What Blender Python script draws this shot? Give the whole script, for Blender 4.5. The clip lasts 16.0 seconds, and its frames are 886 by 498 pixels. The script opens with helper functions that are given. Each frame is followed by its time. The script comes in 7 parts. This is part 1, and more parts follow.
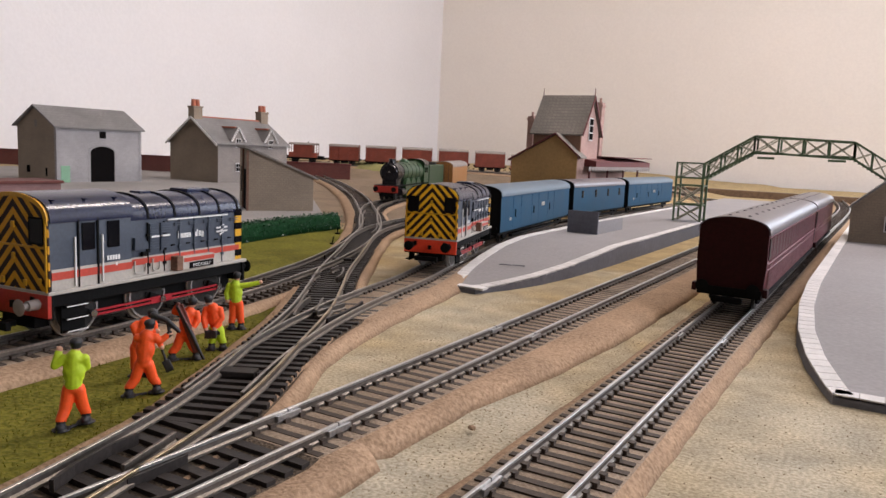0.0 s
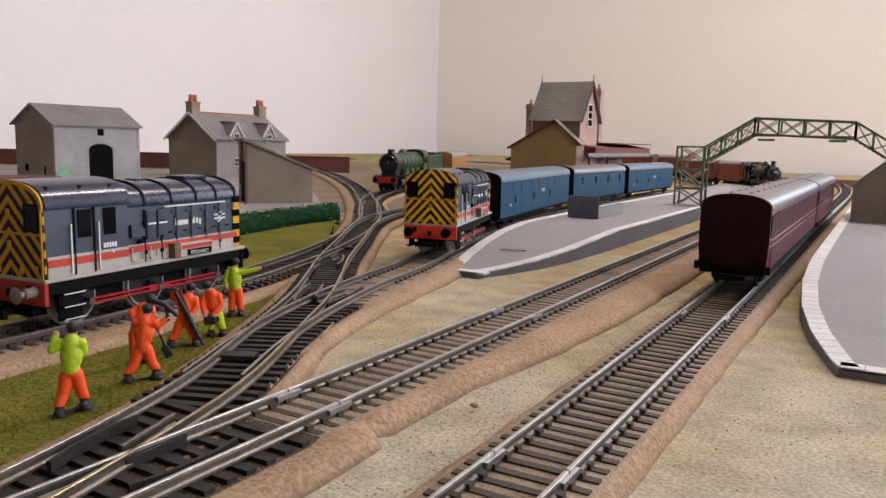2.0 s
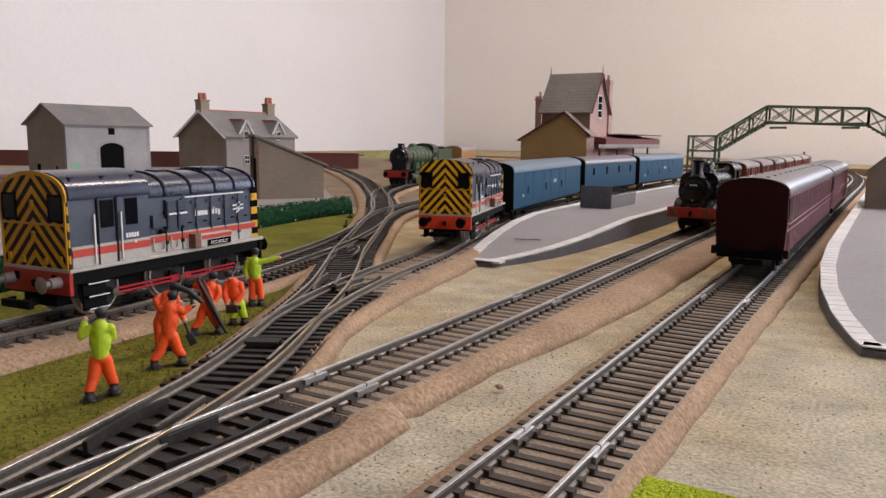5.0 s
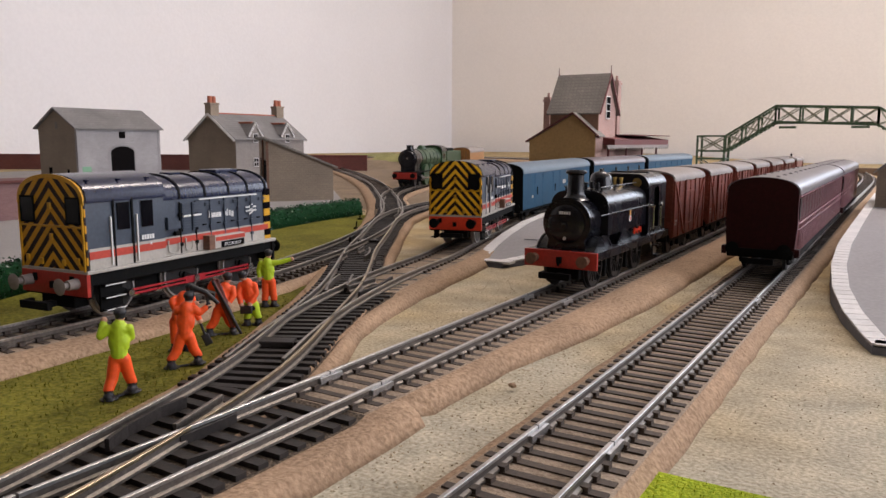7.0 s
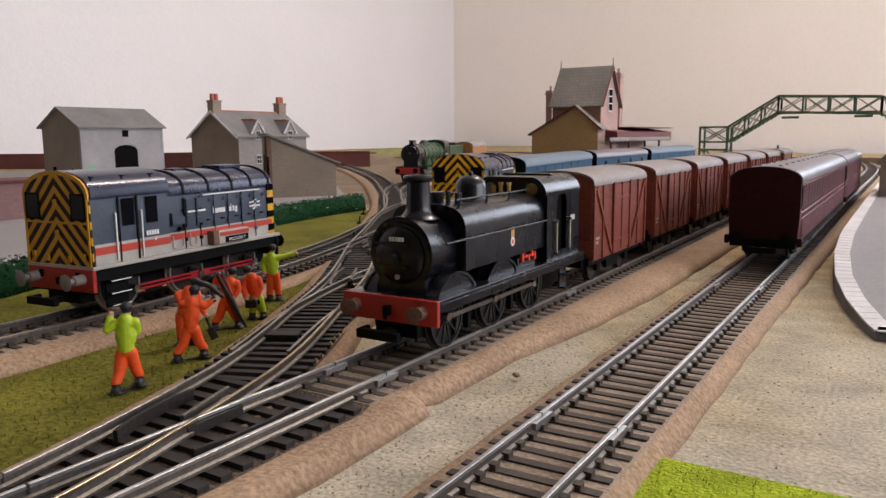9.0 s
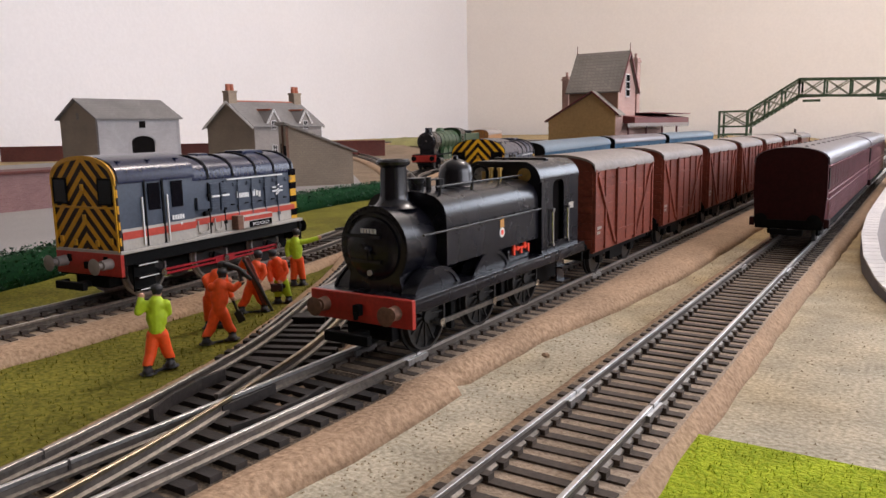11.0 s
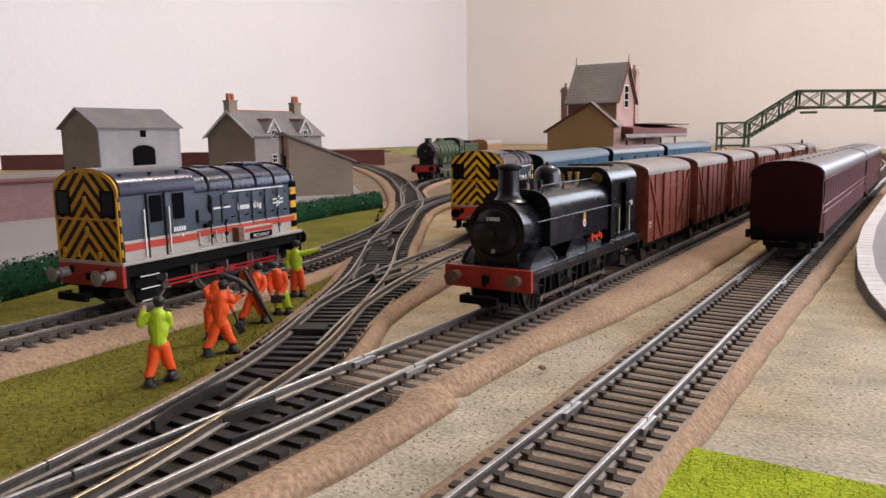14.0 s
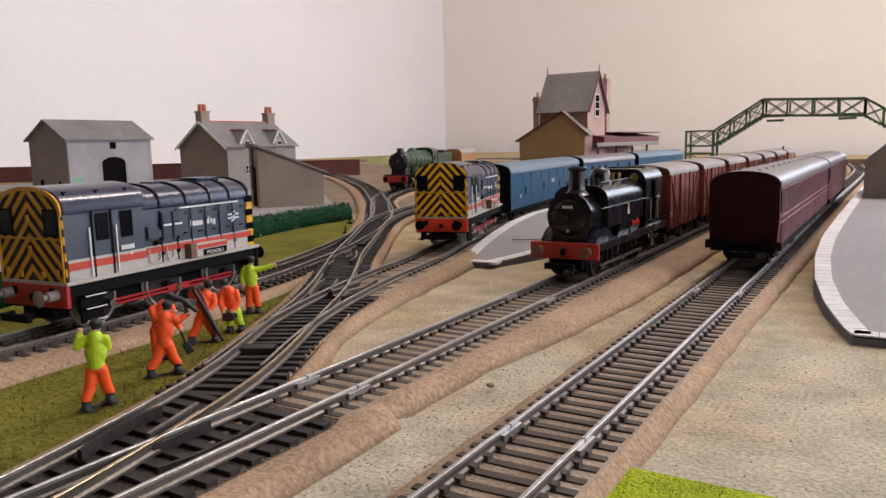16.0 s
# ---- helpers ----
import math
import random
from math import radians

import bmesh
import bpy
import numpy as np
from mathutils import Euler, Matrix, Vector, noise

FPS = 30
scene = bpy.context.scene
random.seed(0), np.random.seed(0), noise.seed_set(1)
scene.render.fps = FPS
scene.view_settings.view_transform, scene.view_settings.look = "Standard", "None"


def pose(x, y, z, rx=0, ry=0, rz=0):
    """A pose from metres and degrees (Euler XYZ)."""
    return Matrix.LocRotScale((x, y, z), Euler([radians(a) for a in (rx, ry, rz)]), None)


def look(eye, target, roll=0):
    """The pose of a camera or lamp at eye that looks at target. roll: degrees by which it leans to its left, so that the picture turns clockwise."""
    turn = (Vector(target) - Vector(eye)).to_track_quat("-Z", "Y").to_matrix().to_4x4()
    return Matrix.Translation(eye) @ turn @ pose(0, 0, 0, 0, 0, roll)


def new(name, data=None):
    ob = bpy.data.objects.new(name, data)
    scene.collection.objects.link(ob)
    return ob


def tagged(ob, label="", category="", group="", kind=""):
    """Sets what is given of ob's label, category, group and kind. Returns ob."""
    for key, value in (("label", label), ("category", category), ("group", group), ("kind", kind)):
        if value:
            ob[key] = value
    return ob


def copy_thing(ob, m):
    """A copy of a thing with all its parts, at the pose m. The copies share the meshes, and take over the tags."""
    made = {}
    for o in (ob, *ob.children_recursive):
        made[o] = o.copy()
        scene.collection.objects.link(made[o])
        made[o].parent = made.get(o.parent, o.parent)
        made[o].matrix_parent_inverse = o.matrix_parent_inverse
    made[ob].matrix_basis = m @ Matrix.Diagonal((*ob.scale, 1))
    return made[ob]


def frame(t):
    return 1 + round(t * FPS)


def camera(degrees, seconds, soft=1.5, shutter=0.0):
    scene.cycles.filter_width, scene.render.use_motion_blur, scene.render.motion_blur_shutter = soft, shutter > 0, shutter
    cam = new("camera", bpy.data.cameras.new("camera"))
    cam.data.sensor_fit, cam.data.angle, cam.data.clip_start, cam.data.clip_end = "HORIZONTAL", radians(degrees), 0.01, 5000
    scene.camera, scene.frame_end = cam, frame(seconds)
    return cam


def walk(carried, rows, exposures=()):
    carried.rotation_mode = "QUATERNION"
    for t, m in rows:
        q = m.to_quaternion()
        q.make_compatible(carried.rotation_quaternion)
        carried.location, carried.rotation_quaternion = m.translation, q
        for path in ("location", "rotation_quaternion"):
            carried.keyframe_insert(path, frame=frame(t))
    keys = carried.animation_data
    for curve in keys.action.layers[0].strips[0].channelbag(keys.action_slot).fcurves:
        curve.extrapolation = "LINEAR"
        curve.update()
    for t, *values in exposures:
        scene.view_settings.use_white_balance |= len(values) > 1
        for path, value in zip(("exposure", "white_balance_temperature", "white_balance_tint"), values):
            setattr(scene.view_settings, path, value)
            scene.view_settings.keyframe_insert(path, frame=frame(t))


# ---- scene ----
cam = camera(61.0, 16.0)
PATH = [
    (0, (0.06, 0.018, 0.079), (-0.939, 1.731, -0.182), 2.6),
    (0.5, (0.06, 0.019, 0.077), (-0.941, 1.732, -0.178), 1.9),
    (1, (0.06, 0.02, 0.074), (-0.938, 1.732, -0.196), 1.5),
    (1.5, (0.06, 0.02, 0.074), (-0.943, 1.73, -0.195), 1.5),
    (2, (0.06, 0.02, 0.074), (-0.941, 1.729, -0.204), 1.4),
    (2.5, (0.059, 0.021, 0.073), (-0.945, 1.727, -0.213), 1.1),
    (3, (0.059, 0.02, 0.073), (-0.948, 1.724, -0.212), 1.0),
    (3.5, (0.058, 0.019, 0.072), (-0.952, 1.721, -0.212), 1.0),
    (6, (0.057, 0.016, 0.07), (-0.968, 1.709, -0.218), 0.2),
    (6.5, (0.057, 0.016, 0.071), (-0.976, 1.706, -0.208), 0.3),
    (7, (0.057, 0.014, 0.07), (-0.98, 1.701, -0.213), 0.2),
    (7.5, (0.058, 0.013, 0.07), (-0.982, 1.698, -0.215), 0.1),
    (8, (0.057, 0.014, 0.069), (-0.983, 1.698, -0.223), -0.3),
    (8.5, (0.057, 0.014, 0.069), (-0.985, 1.695, -0.227), -0.4),
    (9, (0.058, 0.013, 0.069), (-0.987, 1.693, -0.226), -0.5),
    (9.2, (0.058, 0.013, 0.069), (-0.989, 1.692, -0.223), -0.4),
    (11.3, (0.054, 0.01, 0.066), (-1.024, 1.663, -0.257), -1.0),
    (11.5, (0.054, 0.009, 0.068), (-1.031, 1.661, -0.241), -0.6),
    (12, (0.053, 0.008, 0.068), (-1.031, 1.661, -0.239), -0.7),
    (12.5, (0.053, 0.008, 0.068), (-1.035, 1.659, -0.231), -0.4),
    (13, (0.054, 0.007, 0.068), (-1.031, 1.66, -0.233), -0.6),
    (13.5, (0.054, 0.009, 0.068), (-1.029, 1.664, -0.232), -0.8),
    (14, (0.056, 0.009, 0.068), (-1.018, 1.67, -0.23), -0.9),
    (14.5, (0.058, 0.012, 0.069), (-1.002, 1.683, -0.219), -1.0),
    (15, (0.059, 0.014, 0.07), (-0.991, 1.693, -0.206), -0.7),
    (15.5, (0.06, 0.016, 0.07), (-0.978, 1.703, -0.205), -0.9),
    (16, (0.063, 0.017, 0.07), (-0.97, 1.707, -0.208), -1.3),
]
walk(cam, [(t, look(eye, target, roll)) for t, eye, target, roll in PATH], [(0.0, 0.05), (3.0, -0.02), (8.5, -0.03), (12.0, 0.14), (15.2, 0.12), (16.0, 0.05)])

# ---- light: a window in the east wall, one in the north wall past the layout, an unseen warm fill under the ceiling, a dim sky outside ----
world = bpy.data.worlds.new("world")
scene.world = world
world.use_nodes = True
sky = world.node_tree.nodes.new("ShaderNodeTexSky")
sky.sky_type = "NISHITA"
sky.sun_disc = False
sky.sun_elevation, sky.sun_rotation = radians(38), radians(60)
world.node_tree.links.new(sky.outputs[0], world.node_tree.nodes["Background"].inputs[0])
world.node_tree.nodes["Background"].inputs[1].default_value = 0.1

lamp = bpy.data.lights.new("window_light", "AREA")
lamp.shape, lamp.size, lamp.size_y = "RECTANGLE", 2.2, 1.0
lamp.energy, lamp.color = 32, (0.92, 0.90, 1.0)
ob = new("window_light", lamp)
ob.matrix_world = look((1.88, 0.9, 0.80), (-1.2, 1.0, 0.25))
lamp = bpy.data.lights.new("north_window_light", "AREA")
lamp.shape, lamp.size, lamp.size_y = "RECTANGLE", 1.35, 0.95
lamp.energy, lamp.color = 22, (0.84, 0.88, 1.0)
ob = new("north_window_light", lamp)
ob.matrix_world = look((0.95, 2.97, 0.87), (0.2, 0.0, 0.1))
# Added warm fill; no lamp fitting hangs here.
lamp = bpy.data.lights.new("ceiling_light", "POINT")
lamp.shadow_soft_size = 0.11
lamp.energy, lamp.color = 28, (1.0, 0.865, 0.82)
ob = new("ceiling_light", lamp)
ob.location = (0.05, 1.25, 1.24)
scene.view_settings.exposure = 0.0

# ---- materials ----
MATS = {}


def mat(name, color, rough=0.6, metal=0.0, grain=900.0, vary=0.12, bump=0.0, stain=60.0, stain_vary=0.10, second=None, coat=0.0, spec=0.5):
    """A painted or natural surface: two scales of colour variation, roughness variation and fine relief."""
    if name in MATS:
        return MATS[name]
    m = bpy.data.materials.new(name)
    m.use_nodes = True
    nt = m.node_tree
    N, Lk = nt.nodes, nt.links
    b = N["Principled BSDF"]
    tc = N.new("ShaderNodeTexCoord")
    n1, n2 = N.new("ShaderNodeTexNoise"), N.new("ShaderNodeTexNoise")
    n1.inputs["Scale"].default_value, n1.inputs["Detail"].default_value = grain, 3
    n2.inputs["Scale"].default_value, n2.inputs["Detail"].default_value = stain, 4
    for n in (n1, n2):
        Lk.new(tc.outputs["Object"], n.inputs["Vector"])
    c2 = second or tuple(c * (1 - 3 * vary) for c in color)
    r1 = N.new("ShaderNodeMapRange")
    r1.inputs[1].default_value, r1.inputs[2].default_value = 0.32, 0.68
    Lk.new(n1.outputs["Fac"], r1.inputs[0])
    mx = N.new("ShaderNodeMix")
    mx.data_type = "RGBA"
    mx.inputs[6].default_value = (*color, 1)
    mx.inputs[7].default_value = (*c2, 1)
    Lk.new(r1.outputs[0], mx.inputs[0])
    r2 = N.new("ShaderNodeMapRange")
    r2.inputs[1].default_value, r2.inputs[2].default_value = 0.3, 0.7
    r2.inputs[3].default_value, r2.inputs[4].default_value = 1 - stain_vary, 1 + stain_vary
    Lk.new(n2.outputs["Fac"], r2.inputs[0])
    hs = N.new("ShaderNodeHueSaturation")
    Lk.new(mx.outputs[2], hs.inputs["Color"])
    Lk.new(r2.outputs[0], hs.inputs["Value"])
    Lk.new(hs.outputs[0], b.inputs["Base Color"])
    rr = N.new("ShaderNodeMapRange")
    rr.inputs[3].default_value, rr.inputs[4].default_value = max(0.03, rough - 0.08), min(1, rough + 0.08)
    Lk.new(n2.outputs["Fac"], rr.inputs[0])
    Lk.new(rr.outputs[0], b.inputs["Roughness"])
    b.inputs["Metallic"].default_value = metal
    b.inputs["Specular IOR Level"].default_value = spec
    b.inputs["Coat Weight"].default_value = coat
    if bump:
        bp = N.new("ShaderNodeBump")
        bp.inputs["Strength"].default_value = 0.9
        bp.inputs["Distance"].default_value = bump
        Lk.new(n1.outputs["Fac"], bp.inputs["Height"])
        Lk.new(bp.outputs[0], b.inputs["Normal"])
    MATS[name] = m
    return m


def vary_pieces(m, amount):
    """Lightness of each piece by Object Info's Random."""
    nt = m.node_tree
    oi, mr = nt.nodes.new("ShaderNodeObjectInfo"), nt.nodes.new("ShaderNodeMapRange")
    mr.inputs[3].default_value, mr.inputs[4].default_value = 1 - amount, 1 + amount
    nt.links.new(oi.outputs["Random"], mr.inputs[0])
    hs = nt.nodes.new("ShaderNodeHueSaturation")
    b = nt.nodes["Principled BSDF"]
    src = b.inputs["Base Color"].links[0].from_socket
    nt.links.new(src, hs.inputs["Color"])
    nt.links.new(mr.outputs[0], hs.inputs["Value"])
    nt.links.new(hs.outputs[0], b.inputs["Base Color"])
    return m


M_SAND = mat("sand_scatter", (0.60, 0.545, 0.42), 0.95, grain=900, bump=0.0004, second=(0.35, 0.31, 0.225), stain=55, stain_vary=0.22, spec=0.2)


def golden_shading(m):
    """The scatter's colour holds the warm shading: golden brown towards the station, with a ragged border."""
    N, Lk = m.node_tree.nodes, m.node_tree.links
    tc = next(n for n in N if n.bl_idname == "ShaderNodeTexCoord")
    sep, no, add, mr, mx = (N.new("ShaderNode" + k) for k in ("SeparateXYZ", "TexNoise", "Math", "MapRange", "Mix"))
    no.inputs["Scale"].default_value, no.inputs["Detail"].default_value = 14, 5
    mx.data_type = "RGBA"
    mx.blend_type = "MULTIPLY"
    mx.inputs[7].default_value = (0.80, 0.66, 0.44, 1)
    mr.inputs[1].default_value, mr.inputs[2].default_value = 0.62, 1.05
    add.operation = "ADD"
    Lk.new(tc.outputs["Object"], sep.inputs[0])
    Lk.new(tc.outputs["Object"], no.inputs["Vector"])
    Lk.new(sep.outputs[1], add.inputs[0])
    Lk.new(no.outputs["Fac"], add.inputs[1])
    Lk.new(add.outputs[0], mr.inputs[0])
    Lk.new(mr.outputs[0], mx.inputs[0])
    b = N["Principled BSDF"]
    Lk.new(b.inputs["Base Color"].links[0].from_socket, mx.inputs[6])
    Lk.new(mx.outputs[2], b.inputs["Base Color"])
    return m


golden_shading(M_SAND)
M_FOAM = mat("foam_ballast", (0.45, 0.310, 0.200), 0.95, grain=800, bump=0.0005, second=(0.27, 0.18, 0.112), stain=35, stain_vary=0.14, spec=0.2)
M_GRAVEL = mat("track_gravel", (0.17, 0.13, 0.092), 0.95, grain=1300, bump=0.0006, second=(0.04, 0.03, 0.022), stain=60, stain_vary=0.2, spec=0.2)
M_INFILL = mat("foam_between_sleepers", (0.38, 0.30, 0.22), 0.95, grain=1100, bump=0.0005, second=(0.25, 0.185, 0.13), stain=50, stain_vary=0.18, spec=0.2)
M_GRIT = mat("tan_grit", (0.58, 0.48, 0.33), 0.9, grain=300, vary=0.1, second=(0.30, 0.23, 0.15), spec=0.2)
M_GRASS = mat("static_grass", (0.215, 0.195, 0.032), 0.95, grain=700, bump=0.0007, second=(0.095, 0.095, 0.014), stain=30, stain_vary=0.3, spec=0.1)
M_LIME = mat("lime_grass_mat", (0.46, 0.52, 0.035), 0.95, grain=1200, bump=0.0012, second=(0.24, 0.34, 0.012), stain=80, stain_vary=0.2, spec=0.15)
M_YARD = mat("grey_yard_card", (0.30, 0.28, 0.265), 0.9, grain=700, vary=0.06, bump=0.0002, stain=12, stain_vary=0.10)
# Window light is put into the tints: west wall cool white, north wall cream.
M_WALLL = mat("cool_lit_wallpaper", (0.83, 0.815, 0.825), 0.8, grain=120, vary=0.012, bump=0.0006, stain=3, stain_vary=0.02)
M_WALLR = mat("warm_lit_wallpaper", (0.88, 0.83, 0.775), 0.8, grain=120, vary=0.012, bump=0.0006, stain=3, stain_vary=0.02)
# South wall lies out of view, kept dark to hold back fill light.
M_DIMWALL = mat("dim_brown_wall", (0.10, 0.07, 0.05), 0.9, grain=40, vary=0.1)
M_CEIL = mat("matt_ceiling", (0.80, 0.79, 0.77), 0.9, grain=60, vary=0.02)
# Unseen floor, dark so that little light bounces up from it.
M_FLOOR = mat("dim_brown_base", (0.22, 0.17, 0.13), 0.95, grain=300, bump=0.001)
M_RAILDULL = mat("dull_nickel_rail", (0.43, 0.395, 0.35), 0.42, 1.0, grain=900, vary=0.12, stain=70, stain_vary=0.18)
M_RAIL = mat("nickel_rail", (0.58, 0.57, 0.56), 0.38, 1.0, grain=1200, vary=0.08, stain=70, stain_vary=0.12)
M_RAILSIDE = mat("tarnished_rail_side", (0.20, 0.175, 0.15), 0.45, 0.75, grain=900, vary=0.12, stain=60, stain_vary=0.18)
M_BRASS = mat("tarnished_brass_rail", (0.47, 0.38, 0.26), 0.36, 1.0, grain=900, vary=0.1, stain=50)
M_SLEEPER = vary_pieces(mat("brown_plastic_sleeper", (0.075, 0.052, 0.036), 0.7, grain=900, vary=0.14, bump=0.0001), 0.2)
M_BLACKPL = mat("black_plastic_sleeper", (0.032, 0.026, 0.023), 0.55, grain=900, vary=0.14, bump=0.0001, spec=0.3)

# ---- mesh helpers ----
def obj(name, bm, material, smooth=False):
    me = bpy.data.meshes.new(name)
    bmesh.ops.recalc_face_normals(bm, faces=bm.faces[:])
    bm.to_mesh(me)
    bm.free()
    for mm in (material if isinstance(material, (list, tuple)) else [material]):
        me.materials.append(mm)
    if smooth:
        for p in me.polygons:
            p.use_smooth = True
    return new(name, me)


SPLIT = {"crank_pin", "side_brace", "step", "step_edge", "jumper_box", "window_bar", "roof_lamp", "spring_hanger", "crank", "roof_vent", "beading_strip", "window", "truss", "plank", "chimney_pot", "pane",
         "quoin", "arch_stone", "tread", "lattice_bar", "canopy_post", "post", "brake_block", "boiler_band", "end_beading", "weight", "head_stock", "cab_window", "finial", "barge_board", "verge_board",
         "dormer_board", "dormer_roof", "cab_beading", "roof_hatch", "safety_valve", "tank_filler", "nose_stripe", "end_step", "door_gap", "gable_window", "waist_beading", "veranda_part", "door_louvre"}


def islands(bm):
    """The separate pieces of a bmesh, each as a bmesh of its own."""
    seen, out = set(), []
    bm.verts.index_update()
    for v0 in bm.verts:
        if v0 in seen:
            continue
        stack, group = [v0], []
        seen.add(v0)
        while stack:
            v = stack.pop()
            group.append(v)
            for e in v.link_edges:
                w = e.other_vert(v)
                if w not in seen:
                    seen.add(w)
                    stack.append(w)
        nb, ix = bmesh.new(), {}
        for v in group:
            ix[v] = nb.verts.new(v.co)
        for f in {f for v in group for f in v.link_faces}:
            nb.faces.new([ix[v] for v in f.verts]).material_index = f.material_index
        out.append(nb)
    bm.free()
    return out


def part(name, bm, material, parent, label="", smooth=False):
    if name in SPLIT:
        made = [whole_part(name, b, material, parent, label, smooth) for b in islands(bm)]
        return made[0]
    return whole_part(name, bm, material, parent, label, smooth)


def whole_part(name, bm, material, parent, label="", smooth=False):
    ob = obj(name, bm, material, smooth)
    ob.parent = parent
    if label:
        tagged(ob, label)
    return ob


def thing(name, label, category, m=None, group="", kind=""):
    ob = new(name)
    ob.empty_display_size = 0.01
    if m is not None:
        ob.matrix_world = m
    return tagged(ob, label, category, group, kind)


def box(bm, x0, x1, y0, y1, z0, z1, bevel=0.0, mat_index=0, m=None):
    r = bmesh.ops.create_cube(bm, size=1)
    vs = r["verts"]
    for v in vs:
        v.co = Vector(((x0 + x1) / 2 + v.co.x * (x1 - x0), (y0 + y1) / 2 + v.co.y * (y1 - y0), (z0 + z1) / 2 + v.co.z * (z1 - z0)))
    fs = {f for v in vs for f in v.link_faces}
    if bevel:
        es = list({e for v in vs for e in v.link_edges})
        rb = bmesh.ops.bevel(bm, geom=vs + es, offset=bevel, segments=2, affect="EDGES", profile=0.5)
        fs = set(rb["faces"]) | {f for f in fs if f.is_valid}
        vs = list({v for f in fs for v in f.verts})
    for f in fs:
        f.material_index = mat_index
    if m is not None:
        bmesh.ops.transform(bm, matrix=m, verts=vs)
    return vs


def boxes(*rows, bevel=0.0):
    bm = bmesh.new()
    for r in rows:
        box(bm, *r, bevel=bevel)
    return bm


def cyl(bm, p, q, r0, r1=None, n=16, caps=True):
    p, q = Vector(p), Vector(q)
    d = q - p
    r = bmesh.ops.create_cone(bm, cap_ends=caps, segments=n, radius1=r0, radius2=r0 if r1 is None else r1, depth=d.length)
    m = Matrix.Translation((p + q) / 2) @ d.to_track_quat("Z", "Y").to_matrix().to_4x4()
    bmesh.ops.transform(bm, matrix=m, verts=r["verts"])
    return r["verts"]


def cylinders(*rows, n=16):
    bm = bmesh.new()
    for r in rows:
        cyl(bm, *r, n=n)
    return bm


def prism(bm, outline, a, b, axis="y"):
    """A closed outline of (u, v) drawn in the plane across the axis and pushed from a to b."""
    def at(u, v, w):
        return {"y": (u, w, v), "x": (w, u, v), "z": (u, v, w)}[axis]
    va = [bm.verts.new(at(u, v, a)) for u, v in outline]
    vb = [bm.verts.new(at(u, v, b)) for u, v in outline]
    n = len(outline)
    bm.faces.new(va)
    bm.faces.new(vb[::-1])
    for i in range(n):
        bm.faces.new((va[i], vb[i], vb[(i + 1) % n], va[(i + 1) % n]))
    return va + vb


def lathe(bm, profile, origin, direction, n=20):
    """A turned form: (distance along, radius) rows round an axis."""
    d = Vector(direction)
    m = Matrix.Translation(origin) @ d.to_track_quat("Z", "Y").to_matrix().to_4x4()
    rings = []
    for h, r in profile:
        rings.append([bm.verts.new(m @ Vector((r * math.cos(2 * math.pi * i / n), r * math.sin(2 * math.pi * i / n), h))) for i in range(n)])
    for a, b in zip(rings, rings[1:]):
        for i in range(n):
            bm.faces.new((a[i], a[(i + 1) % n], b[(i + 1) % n], b[i]))
    bm.faces.new(rings[0][::-1])
    bm.faces.new(rings[-1])


def bar(bm, p, q, w, h=None):
    """A square bar from p to q."""
    p, q = Vector(p), Vector(q)
    d = q - p
    vs = box(bm, -w / 2, w / 2, -(h or w) / 2, (h or w) / 2, -d.length / 2, d.length / 2)
    bmesh.ops.transform(bm, matrix=Matrix.Translation((p + q) / 2) @ d.to_track_quat("Z", "Y").to_matrix().to_4x4(), verts=vs)


def ground_z(x, y):
    """The baseboard rises a little towards the back."""
    s = min(1, max(0, (math.hypot(x, y) - 0.45) / 0.6))
    w = min(1, max(0, (-0.25 - x) / 0.08))
    u = min(1, max(0, (-0.36 - x) / 0.45))
    v = min(1, max(0, (y - (1.587 + 0.577 * (x + 0.739)) + 0.12) / 0.08))
    bank = 0.019 * u * u * (3 - 2 * u) * v * v * (3 - 2 * v)
    return 0.0078 * s * s * (3 - 2 * s) * w * w * (3 - 2 * w) + bank


# ---- room ----
def room():
    x0, x1, y0, y1, z0, z1 = -1.722, 1.9, -1.5, 2.98, -0.85, 1.5
    th = 0.1
    w = obj("wall_west", boxes((x0 - th, x0, y0 - th, y1 + th, z0, z1)), M_WALLL)
    tagged(w, "papered room wall behind the layout, white for cool window light", "wall", kind="structure")
    w = obj("wall_north", boxes((x0, 0.25, y1, y1 + th, z0, z1), (1.65, x1 + th, y1, y1 + th, z0, z1), (0.25, 1.65, y1, y1 + th, z0, 0.37), (0.25, 1.65, y1, y1 + th, 1.37, z1)), M_WALLR)
    tagged(w, "papered room wall with a window beside the layout, cream for warmer light", "wall", kind="structure")
    w = obj("wall_south", boxes((x0, x1 + th, y0 - th, y0, z0, z1)), M_DIMWALL)
    tagged(w, "unseen south wall, dark brown to hold back fill light", "wall", kind="structure")
    bm = boxes((x1, x1 + th, y0, y1, z0, 0.3), (x1, x1 + th, y0, y1, 1.4, z1), (x1, x1 + th, y0, -0.25, 0.3, 1.4), (x1, x1 + th, 2.05, y1, 0.3, 1.4))
    w = obj("wall_east", bm, M_WALLR)
    tagged(w, "cream papered wall with a wide window opening", "wall", kind="structure")
    w = obj("ceiling", boxes((x0 - th, x1 + th, y0 - th, y1 + th, z1, z1 + th)), M_CEIL)
    tagged(w, "plain white ceiling", "ceiling", kind="structure")
    w = obj("floor", boxes((x0 - th, x1 + th, y0 - th, y1 + th, z0 - th, z0)), M_FLOOR)
    tagged(w, "unseen brown floor, kept dark to hold back fill light", "floor", kind="structure")


room()


